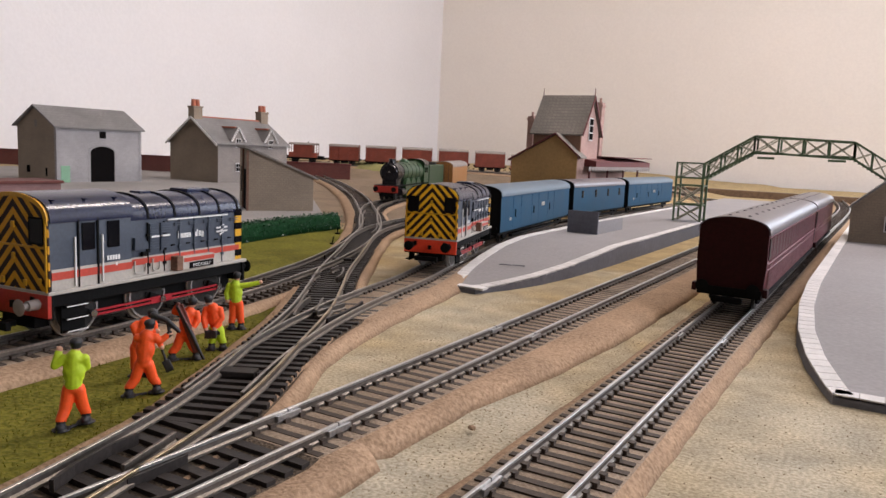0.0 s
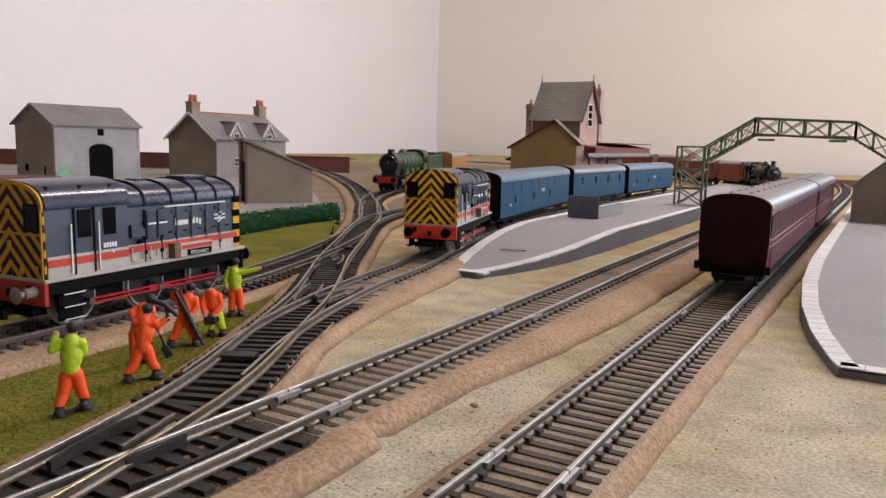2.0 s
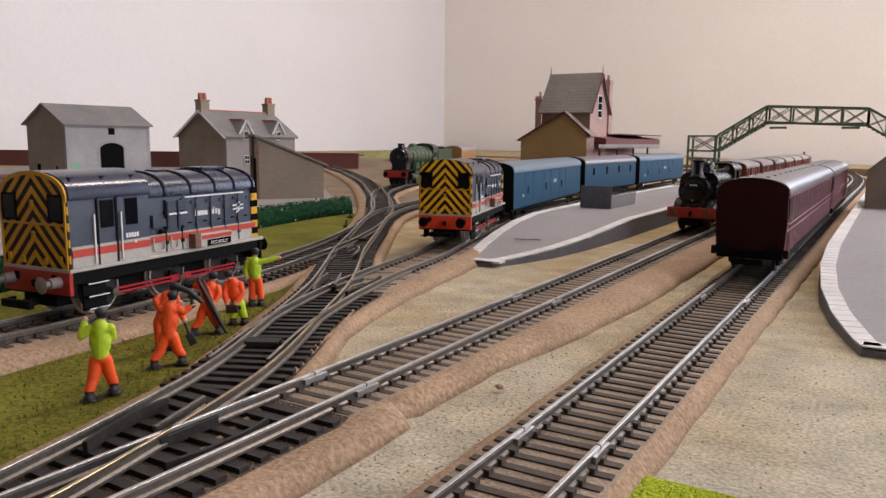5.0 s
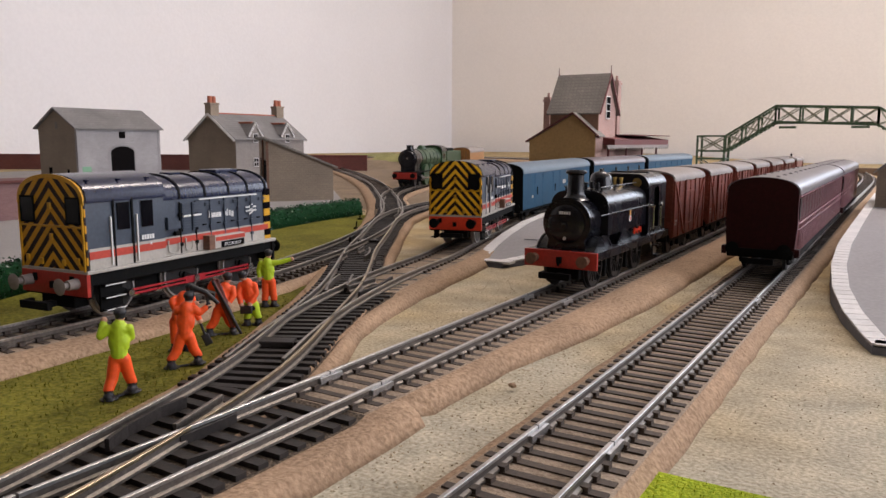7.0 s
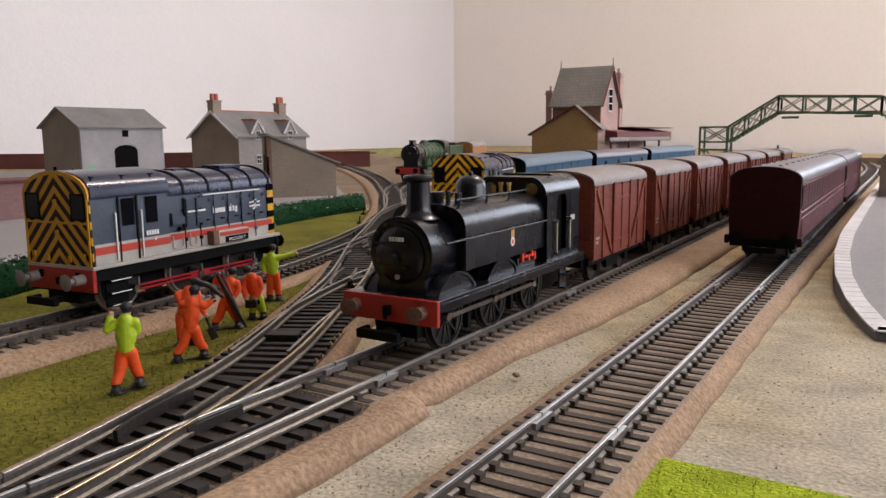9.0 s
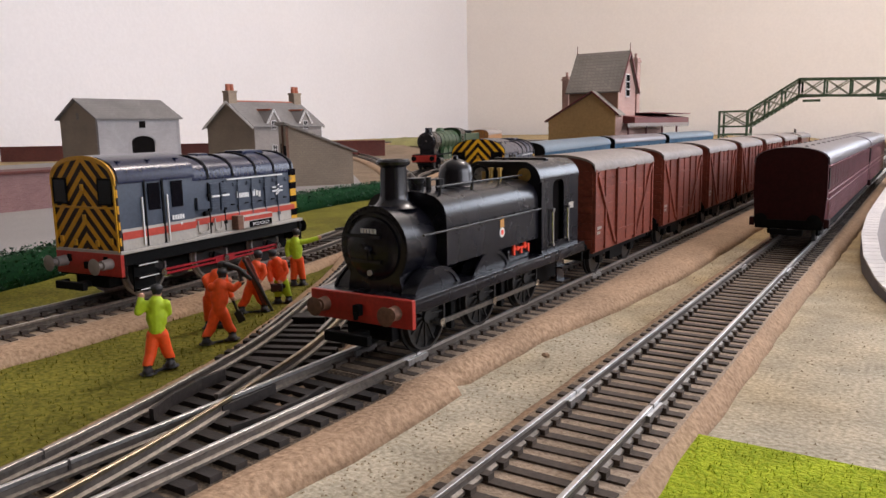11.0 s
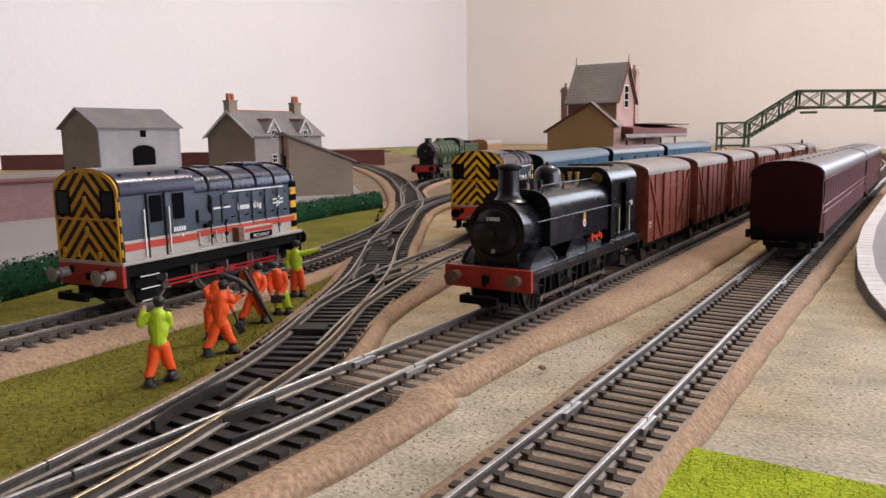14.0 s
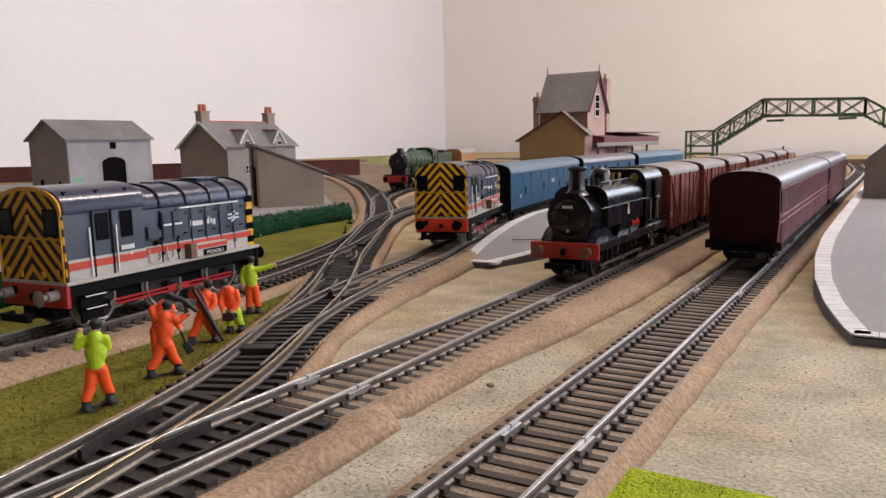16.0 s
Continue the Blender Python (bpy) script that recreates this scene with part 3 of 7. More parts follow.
def pm(name, bm, material, parent, label="", smooth=False):
    """A part drawn in millimetres."""
    bmesh.ops.scale(bm, vec=(0.001, 0.001, 0.001), verts=bm.verts[:])
    return part(name, bm, material, parent, label, smooth)


def soft(ob, angle=35):
    """Smooth faces except over sharp edges."""
    me = ob.data
    bm = bmesh.new()
    bm.from_mesh(me)
    for f in bm.faces:
        f.smooth = True
    for e in bm.edges:
        if len(e.link_faces) == 2 and e.calc_face_angle(0) > radians(angle):
            e.smooth = False
    bm.to_mesh(me)
    bm.free()
    return ob


def arch(hw, z0, eave, top, n=14, tumble=0.0):
    """Half-width, floor, eave and crown of a round-roofed body, as an outline of (x, z)."""
    pts = [(-hw + tumble, z0), (-hw, (z0 + eave) / 2)]
    for i in range(n + 1):
        a = math.pi * (1 - i / n)
        pts.append((hw * math.cos(a) * 0.985, eave + (top - eave) * math.sin(a) ** 0.75))
    return pts + [(hw, (z0 + eave) / 2), (hw - tumble, z0)]


def roof_shell(hw, eave, top, a, b, th=0.9, over=0.5, n=14):
    bm = bmesh.new()
    up, low = [], []
    for i in range(n + 1):
        g = math.pi * (1 - i / n)
        up.append(((hw + over) * math.cos(g), eave + th + (top - eave) * math.sin(g) ** 0.75))
        low.append(((hw + over) * math.cos(g), eave - 0.2 + (top - eave) * math.sin(g) ** 0.75))
    prism(bm, up + low[::-1], a, b)
    return bm


def wheel(parent, x, y, r, spoked=True, dark=False):
    """One wheel with rim, flange, spokes and boss, out of the side at x; its origin lies on the axle."""
    s = 1 if x > 0 else -1
    bm = bmesh.new()
    cyl(bm, (x - s * 1.6, 0, 0), (x - s * 2.3, 0, 0), r + 0.8, n=28)
    n, ring = 28, []
    for i in range(n):
        c, d = math.cos(2 * math.pi * i / n), math.sin(2 * math.pi * i / n)
        ring.append([bm.verts.new((xx, rr * c, rr * d)) for xx, rr in ((x - s * 1.6, r), (x, r), (x, r - 0.75), (x - s * 1.6, r - 0.75))])
    for i in range(n):
        a, b = ring[i], ring[(i + 1) % n]
        for k in range(4):
            bm.faces.new((a[k], b[k], b[(k + 1) % 4], a[(k + 1) % 4]))
    w = pm("wheel", bm, M_TYRE if not dark else M_WHEEL, parent, "", True)
    w.location = (0, y / 1000, r / 1000)
    soft(w)
    if spoked:
        bm = bmesh.new()
        cyl(bm, (x - s * 1.4, 0, 0), (x + s * 0.3, 0, 0), 1.7, n=12)
        for i in range(12):
            a = 2 * math.pi * i / 12
            bar(bm, (x - s * 0.7, 0, 0), (x - s * 0.7, (r - 0.8) * math.cos(a), (r - 0.8) * math.sin(a)), 0.55)
        prism(bm, [(r * 0.9 * math.cos(radians(a)), r * 0.9 * math.sin(radians(a))) for a in range(140, 221, 10)], x - s * 1.0, x - s * 0.3, axis="x")
        pm("spokes", bm, M_WHEEL, w, "black wheel spokes")
    else:
        pm("wheel_disc", cylinders(((x - s * 1.5, 0, 0), (x - s * 0.4, 0, 0), r - 0.9), ((x - s * 0.5, 0, 0), (x + s * 0.2, 0, 0), 1.2), n=20), M_WHEEL, w)
    return w


def buffers(parent, y, material, s=-1, z=14.0, length=5.5, head=3.6):
    for x in (-11.35, 11.35):
        bm = bmesh.new()
        lathe(bm, [(0, 1.9), (length * 0.55, 1.7), (length * 0.56, 1.0), (length * 0.88, 1.0), (length * 0.9, head * 0.8), (length * 0.97, head), (length, head * 0.85)], (x, y, z), (0, s, 0), 18)
        soft(pm("buffer", bm, material, parent, "round sprung buffer"))


def coupling(parent, y, s=-1):
    bm = boxes((-7, 7, min(y, y + s * 2), max(y, y + s * 2), 5.5, 8.2), (-1.6, 1.6, min(y - s * 6, y), max(y - s * 6, y), 5.2, 7.4), (-7, -5.6, min(y - s * 3, y), max(y - s * 3, y), 5.5, 8.2), bevel=0.3)
    pm("coupling", bm, M_FRAMEBLK, parent, "wide black tension-lock coupling")


def bars_of_text(parent, rows, x, material, label):
    """Unread lettering as short upright bars: rows of (y, z, count, width, height)."""
    bm = bmesh.new()
    for y, z, n, w, h in rows:
        for i in range(n):
            box(bm, x, x + 0.12, y + i * w * 1.35, y + i * w * 1.35 + w, z, z + h)
    pm("lettering", bm, material, parent, label)


def shunter(m, label):
    t = thing("diesel_shunter", label, "locomotive", m)
    frame_z = 17.0
    pm("underframe", boxes((-7.5, 7.5, 9, 108, 4.5, frame_z), (-15.4, 15.4, 10, 107, 12.6, frame_z), (-16.2, 16.2, 8.2, 10, 8.5, frame_z), (-16.2, 16.2, 106.5, 108.2, 8.5, frame_z), bevel=0.4), M_FRAMEBLK, t, "black underframe")
    pm("footplate", boxes((-16.6, 16.6, 7.6, 109, frame_z, 18.3), bevel=0.25), M_CREAM, t, "cream-edged running plate")
    # cab
    bm = bmesh.new()
    prism(bm, arch(16.2, 18.3, 41.5, 50.2, tumble=0.2), 8.6, 43)
    soft(pm("cab", bm, M_GREY, t, "dark grey cab"))
    soft(pm("cab_roof", roof_shell(16.3, 41.4, 50.2, 8.8, 43.6, 0.5, 0.3), M_ROOFGREY, t, "dark curved cab roof"))
    bm = bmesh.new()
    prism(bm, arch(16.35, 17.2, 41.0, 50.6), 7.9, 8.55)
    face = pm("end_panel", bm, M_CHEVRON, t, "yellow and black chevron end")
    pm("panel_rail", boxes((-15.8, 15.8, 7.5, 7.95, 32.6, 33.3), (-15.9, -15.2, 7.4, 7.95, 18, 41), (15.2, 15.9, 7.4, 7.95, 18, 41)), M_YELLOW, face, "yellow beading")
    up = [(16.45 * math.cos(math.pi * i / 20), 40.6 + 10.1 * math.sin(math.pi * i / 20) ** 0.75) for i in range(21)]
    low = [(x * 0.91, 40.6 + (z - 40.6) * 0.86) for x, z in up]
    bm = bmesh.new()
    prism(bm, up + low[::-1], 7.6, 7.95)
    pm("arch_rim", bm, M_YELLOW, face, "plain yellow arched rim")
    for x, z in ((-12.5, 20.4), (-5.5, 19.4), (0, 28.2), (5.5, 19.4), (12.5, 20.4), (0, 38.8)):
        pm("lamp_iron", boxes((x - 0.7, x + 0.7, 7.2, 7.9, z, z + 2.2), bevel=0.15), M_YELLOW, face, "small yellow lamp iron")
    for x in (-11.3, 11.3):
        w = pm("end_window", boxes((x - 3.0, x + 3.0, 7.45, 7.9, 34.4, 42.6), bevel=0.15), M_GLASS, face, "dark cab window")
        bm = boxes((x - 3.4, x - 2.95, 7.3, 7.95, 34.0, 43.0), (x + 2.95, x + 3.4, 7.3, 7.95, 34.0, 43.0), (x - 3.4, x + 3.4, 7.3, 7.95, 33.9, 34.4), (x - 3.4, x + 3.4, 7.3, 7.95, 42.6, 43.1))
        pm("window_frame", bm, M_FRAMEBLK, w)
    pm("buffer_beam", boxes((-16.3, 16.3, 7.4, 8.9, 9.3, 17.2), bevel=0.2), M_RED, t, "red buffer beam")
    bm = boxes((-10.2, -8.2, 6.9, 7.5, 13.5, 16.2), (8.2, 10.2, 6.9, 7.5, 13.5, 16.2), (-1, 1, 6.2, 7.5, 11.5, 14), bevel=0.2)
    pm("jumper_box", bm, M_FRAMEBLK, t)
    buffers(t, 7.4, M_VANROOF, -1, 13.8, 7.0, 2.9)
    buffers(t, 108, M_FRAMEBLK, 1, 13.8, 7.0, 2.9)
    coupling(t, 1.0)
    # cab side details
    for s in (-1, 1):
        x = 16.2 * s
        a, b = (x, x + 0.35) if s > 0 else (x - 0.35, x)
        for y in (21.2, 32.0):
            pm("cab_window", boxes((a, b, y, y + 5.4, 31.0, 40.6), bevel=0.12), M_GLASS, t, "dark side window")
        pm("window_bar", boxes((a, b + 0.1, 27.4, 28.2, 18.5, 42), (a, b + 0.1, 19.4, 20.0, 18.5, 42)), M_FRAMEBLK, t)
        a2, b2 = (x, x + 0.9) if s > 0 else (x - 0.9, x)
        for y in (17.8, 29.2):
            pm("handrail", boxes((b2 - 0.55 if s > 0 else a2, b2 if s > 0 else a2 + 0.55, y, y + 0.55, 19.2, 36), bevel=0.1), M_WHITE, t, "white grab rail")
        pm("rain_strip", boxes((a, b, 9, 43.4, 41.6, 42.1)), M_STRIPE, t, "thin red gutter line")
        # livery bands on the cab
        pm("lower_band", boxes((a, b - 0.12, 9, 42.9, 18.4, 25.6)), M_CREAM, t, "cream lower band")
        pm("red_band", boxes((a, b + 0.02, 9, 42.9, 22.0, 24.6)), M_STRIPE, t, "red waist stripe")
        hx = 14.6 * s
        c, d = (hx, hx + 0.4) if s > 0 else (hx - 0.4, hx)
        pm("lower_band", boxes((c, d - 0.12, 43.2, 105.5, 18.4, 25.6)), M_CREAM, t, "cream lower band")
        pm("red_band", boxes((c, d + 0.02, 43.2, 105.5, 22.6, 25.0)), M_STRIPE, t, "red waist stripe")
        # doors and louvres
        for k in range(6):
            y = 52 + 8.4 * k
            bm = boxes((c, d + 0.15, y, y + 0.45, 18.6, 38.5))
            for z in (21.5, 27, 33):
                box(bm, c, d + 0.5, y - 0.5, y + 0.95, z, z + 1.3)
            pm("door_hinge", bm, M_GREY if k > 1 else M_FRAMEBLK, t, "door edge with hinges")
        for k, y in enumerate((53.0, 58.6)):
            bm = boxes((c, d + 0.3, y, y + 4.6, 27, 38))
            for z in range(28, 38, 1):
                box(bm, c, d + 0.6, y + 0.3, y + 4.3, z, z + 0.4)
            g = pm("louvre_panel", bm, M_GREY, t)
            pm("grip", boxes((c, d + 0.9, y + 0.2, y + 4.3, 32.6, 33.3)), M_WHITE, g, "white grip")
        k0, k1 = (d, d + 1.4) if s > 0 else (c - 1.4, c)
        bm = bmesh.new()
        prism(bm, [(44.6, 28.6), (51.0, 28.6), (51.0, 31.4), (44.6, 33.2)], k0, k1, axis="x")
        pm("sloping_hatch", bm, M_GREY, t, "small sloping grey hatch")
        pm("filler_cap", boxes((k0, k1, 48.4, 50.6, 25.9, 27.6), bevel=0.3), M_FRAMEBLK, t)
        xm = (k0 + k1) / 2
        for ya, yb in ((45.0, 50.5), (54.0, 57.5)):
            bm = bmesh.new()
            for p, q in (((ya, 24.4), (ya, 20.4)), ((ya, 20.4), (ya + 0.8, 19.6)), ((ya + 0.8, 19.6), (yb - 0.8, 19.6)), ((yb - 0.8, 19.6), (yb, 20.4)), ((yb, 20.4), (yb, 23.0))):
                bar(bm, (xm, *p), (xm, *q), 0.45)
            pm("air_pipe", bm, M_CREAM, t, "bent cream air pipe")
        for y in (64.4, 72.8, 81.2, 89.6, 98.0):
            pm("door_handle", boxes((k0 - 0.2, k0 + 0.5, y, y + 1.6, 28.4, 28.9)) if s > 0 else boxes((k1 - 0.5, k1 + 0.2, y, y + 1.6, 28.4, 28.9)), M_FRAMEBLK, t)
            pm("door_louvre", boxes(*[(c, d + 0.25, y + 1.6, y + 6.0, z, z + 0.35) for z in (36.2, 37.0)]) if s > 0 else boxes(*[(c - 0.25, d, y + 1.6, y + 6.0, z, z + 0.35) for z in (36.2, 37.0)]), M_GREY, t)
        pm("hood_rail", boxes((d + 0.3 if s > 0 else c - 0.8, d + 0.8 if s > 0 else c - 0.3, 62, 97, 38.7, 39.2)), M_WHITE, t, "long white handrail")
        pm("locker", boxes((c, d + 3.2, 66, 86, 18.4, 23.6), bevel=0.3) if s > 0 else boxes((c - 3.2, d, 66, 86, 18.4, 23.6), bevel=0.3), M_CREAM, t, "cream side locker")
        pm("locker_end", boxes((c, d + 3.3, 64.2, 67.6, 18.4, 24.2), bevel=0.3) if s > 0 else boxes((c - 3.3, d, 64.2, 67.6, 18.4, 24.2), bevel=0.3), M_RUST, t, "rusty brown locker end")
        pm("locker_stripe", boxes((d + 3.2 if s > 0 else c - 3.35, d + 3.35 if s > 0 else c - 3.2, 68, 85.6, 21.6, 23.2)), M_STRIPE, t, "red stripe")
        pm("nameplate", boxes((d + 3.2 if s > 0 else c - 3.4, d + 3.4 if s > 0 else c - 3.2, 71, 85, 18.7, 21.2)), M_GLASS, t, "black nameplate")
        # steps
        bm = bmesh.new()
        for z in (3.5, 7.8, 12.2):
            box(bm, min(14.5 * s, 17.2 * s), max(14.5 * s, 17.2 * s), 14, 22.5, z, z + 0.5)
        sx = min(14.2 * s, 15.0 * s), max(14.2 * s, 15.0 * s)
        box(bm, *sx, 13.6, 14.3, 3.0, 17)
        box(bm, *sx, 22.3, 23.0, 3.0, 17)
        box(bm, *sx, 14, 22.6, 3.0, 17)
        st = pm("step", bm, M_FRAMEBLK, t, "black cab steps")
        bm = bmesh.new()
        for z in (3.5, 7.8, 12.2):
            box(bm, *((17.2, 17.4) if s > 0 else (-17.4, -17.2)), 14, 22.5, z + 0.1, z + 0.45)
        pm("step_edge", bm, M_WHITE, st, "white step edges")
        # wheels and rods
        for y in (23.5, 56.5, 89.5):
            wheel(t, 10.3 * s, y, 9.2, spoked=False)
        rx = 13.4 * s
        bm = bmesh.new()
        for zo in (-0.75, 0.75):
            bar(bm, (rx, 27.5, 7.4 + zo), (rx, 93.5, 7.4 + zo), 0.6, 0.75)
        bar(bm, (rx, 55, 7.4), (rx, 66, 7.4), 0.7, 2.6)
        rod = pm("coupling_rod", bm, M_ROD, t, "red coupling rod")
        for y in (27.5, 60.5, 93.5):
            bm = bmesh.new()
            cyl(bm, (11.5 * s, y, 7.4), (14.6 * s, y, 7.4), 1.4, n=12)
            pm("crank_pin", bm, M_STEEL, rod, "steel crank pin")
        bm = bmesh.new()
        for y in (27.5, 60.5, 93.5):
            bar(bm, (11.6 * s, y - 4.4, 9.2), (11.6 * s, y + 0.6, 7.2), 1.0, 2.6)
        pm("crank", bm, M_FRAMEBLK, t)
        bm = bmesh.new()
        for y in (20, 53, 86):
            bar(bm, (13.2 * s, y, 16.5), (13.2 * s, y + 9, 11.5), 0.8)
            bar(bm, (13.2 * s, y + 14, 16.5), (13.2 * s, y + 9, 11.5), 0.8)
        pm("spring_hanger", bm, M_FRAMEBLK, t)
    # bonnet
    bm = bmesh.new()
    prism(bm, arch(14.5, 18.3, 40.0, 48.4), 43, 106)
    soft(pm("bonnet", bm, M_GREY, t, "dark grey engine bonnet"))
    soft(pm("bonnet_roof", roof_shell(14.5, 39.8, 48.4, 43.2, 106.3, 0.4, 0.25), M_ROOFGREY, t, "dark curved bonnet roof"))
    for y in (52, 66, 80, 92, 104):
        soft(pm("roof_band", roof_shell(14.6, 39.9, 48.7, y, y + 1.0, 0.6, 0.35), M_FRAMEBLK, t))
    pm("roof_hatch", boxes((-5, 5, 84, 98, 48.0, 49.8), (-3, 3, 60, 66, 48.0, 49.4), bevel=0.5), M_ROOFGREY, t)
    pm("cab_beading", boxes((-14, 14, 12, 12.6, 48.2, 48.7), (-14, 14, 25, 25.6, 48.2, 48.7), (-14, 14, 38, 38.6, 48.2, 48.7)), M_ROOFGREY, t)
    for s in (-1, 1):
        bm = boxes((13.3, 15.0, 103, 107, 18.5, 40)) if s > 0 else boxes((-15.0, -13.3, 103, 107, 18.5, 40))
        pn = pm("nose_post", bm, M_YELLOW, t, "yellow nose corner")
        bm = bmesh.new()
        for z in (20, 26, 32, 38):
            box(bm, *((13.2, 15.1) if s > 0 else (-15.1, -13.2)), 102.9, 107.1, z, z + 2.8)
        pm("nose_stripe", bm, M_GLASS, pn, "black stripes")
        pm("roof_lamp", boxes((11 * s - 0.8, 11 * s + 0.8, 55, 56.4, 42.6, 45), (11 * s - 0.8, 11 * s + 0.8, 101, 102.4, 42.6, 45), bevel=0.1), M_WHITE, t, "small white lamp bracket")
    pm("nose_grille", boxes((-13, 13, 106, 107.5, 18.5, 42), bevel=0.5), M_FRAMEBLK, t, "black radiator grille")
    pm("air_tank", cylinders(((-9, 109, 20.5), (9, 109, 20.5), 2.6)), M_FRAMEBLK, t)
    # lettering bars on the visible side
    bars_of_text(t, [(68, 31.0, 1, 0.45, 2.9), (69.4, 31.0, 7, 0.62, 1.9), (77.6, 31.0, 2, 0.6, 2.9), (79.8, 31.0, 2, 0.45, 2.2), (81.4, 30.4, 2, 0.5, 2.4)], 15.0, M_WHITE, "pale lettering bars")
    bars_of_text(t, [(31.5, 26.4, 5, 0.9, 1.7), (35.4, 24.2, 1, 0.7, 1.0)], 16.55, M_WHITE, "white number bars")
    bm = bmesh.new()
    for z in (31.6, 33.2):
        box(bm, 15.0, 15.15, 90.5, 97.5, z, z + 0.7)
    for y0, z0, y1, z1 in ((95.2, 34.6, 93.0, 33.6), (92.8, 30.4, 95.0, 31.6), (95.0, 33.2, 93.0, 32.0)):
        bar(bm, (15.07, y0, z0), (15.07, y1, z1), 0.16, 0.8)
    pm("emblem", bm, M_WHITE, t, "white two-way bars emblem")
    fc = bpy.data.curves.new("name_text", "FONT")
    fc.body, fc.size, fc.extrude, fc.align_x = "PICCADILLY", 0.0019, 0.00003, "CENTER"
    fc.materials.append(M_WHITE)
    tx = new("name_text", fc)
    tx.parent = t
    tx.matrix_basis = Matrix.Translation((0.01845, 0.078, 0.0192)) @ Euler((radians(90), 0, radians(90))).to_matrix().to_4x4()
    return t


TURNING = []


def tank_loco(m):
    t = thing("tank_locomotive", "black saddle tank steam locomotive with red buffer beam", "locomotive", m)
    pm("running_plate", boxes((-16.0, 16.0, 0.2, 108, 15.6, 16.8), (-16.0, -15.2, 0.2, 108, 13.2, 15.8), (15.2, 16.0, 0.2, 108, 13.2, 15.8), bevel=0.2), M_BLACK, t, "black running plate and valance")
    beam = pm("buffer_beam", boxes((-16.3, 16.3, -0.4, 1.0, 9.6, 16.9), bevel=0.2), M_RED, t, "red front buffer beam")
    pm("hook", boxes((-1, 1, -2.2, -0.3, 11.6, 14.4), (-0.5, 0.5, -2.6, -1.6, 10.6, 12.6), bevel=0.2), M_FRAMEBLK, beam)
    buffers(t, -0.4, M_RUST, -1, 13.4, 4.6, 2.5)
    pm("rear_beam", boxes((-15.2, 15.2, 107.2, 108.4, 9.4, 16.2), bevel=0.2), M_FRAMEBLK, t)
    buffers(t, 108.4, M_FRAMEBLK, 1, 13.4, 4.5, 2.6)
    coupling(t, -4.5)
    pm("frame", boxes((-7.4, 7.4, 3, 106, 4.5, 15.6), (-6, 6, 10, 100, 3.0, 6), bevel=0.4), M_FRAMEBLK, t, "black frames")
    # smokebox on its saddle
    zc, R = 28.0, 10.2
    out = []
    for i in range(33):
        a = radians(-42 + 264 * i / 32)
        out.append((R * math.cos(a), zc + R * math.sin(a)))
    out = [(8.6, 16.4), (7.9, 19.0)] + out + [(-7.9, 19.0), (-8.6, 16.4)]
    bm = bmesh.new()
    prism(bm, out, 7.0, 24)
    soft(pm("smokebox", bm, M_BLACK, t, "black smokebox"), 30)
    bm = bmesh.new()
    prism(bm, [(x * 1.05, zc + (z - zc) * 1.05 if z > 20 else z) for x, z in out], 6.0, 7.6)
    soft(pm("smokebox_front", bm, M_BLACK, t, "flat smokebox front"), 30)
    bm = bmesh.new()
    lathe(bm, [(0, 8.3), (0.7, 8.2), (1.3, 7.2), (1.7, 5.4), (2.0, 2.6), (2.1, 0.2)], (0, 6.1, 27.6), (0, -1, 0), 36)
    door = soft(pm("smokebox_door", bm, M_BLACK, t, "round dished smokebox door"))
    bm = bmesh.new()
    lathe(bm, [(0, 1.1), (1.0, 0.9), (1.4, 0.4)], (0, 4.1, 27.6), (0, -1, 0), 12)
    bar(bm, (-2.0, 3.2, 29), (1.6, 3.2, 26.2), 0.4)
    bar(bm, (0, 3.0, 27.6), (0.3, 3.0, 24.6), 0.4)
    for z in (24.5, 31):
        bar(bm, (-8.2, 4.5, z), (3.8, 3.9, z), 0.5, 0.8)
    pm("door_handle", bm, M_BLACK, door)
    bm = bmesh.new()
    for i in range(5):
        box(bm, -2.6 + 1.05 * i, -1.9 + 1.05 * i, 4.1, 4.25, 31.8, 33.0)
    pm("number_plate", bm, M_WHITE, door, "white number bars")
    pm("shed_plate", cylinders(((0, 4.2, 21.6), (0, 3.9, 21.6), 0.75)), M_CREAM, door, "small oval plate")
    bm = bmesh.new()
    for i in range(30):
        a = radians(-40 + 260 * i / 29)
        cyl(bm, (10.1 * math.cos(a), 6.1, zc + 10.1 * math.sin(a)), (10.1 * math.cos(a), 5.7, zc + 10.1 * math.sin(a)), 0.3, n=6)
    pm("rivet", bm, M_BLACK, t)["kind"] = "stuff"
    bm = bmesh.new()
    for i in range(26):
        a, b = radians(10 + 160 * i / 26), radians(10 + 160 * (i + 1) / 26)
        bar(bm, (9.4 * math.cos(a), 5.2, zc + 8.9 * math.sin(a)), (9.4 * math.cos(b), 5.2, zc + 8.9 * math.sin(b)), 0.4)
    pm("handrail", bm, M_BLACK, t, "curved front handrail")
    # saddle tank
    out = []
    for i in range(25):
        a = radians(180 - 180 * i / 24)
        out.append((13.2 * math.copysign(abs(math.cos(a)) ** 0.58, math.cos(a)), 32.5 + 8.6 * math.sin(a) ** 0.72))
    out += [(13.2, 22.0), (11.0, 21.6), (9.0, 26), (-9.0, 26), (-11.0, 21.6), (-13.2, 22.0)]
    bm = bmesh.new()
    prism(bm, out, 20.5, 76)
    soft(pm("saddle_tank", bm, M_BLACK, t, "black saddle tank"), 30)
    bm = bmesh.new()
    prism(bm, [(x * 1.012, 31 + (z - 31) * 1.012) for x, z in out], 20.2, 21.2)
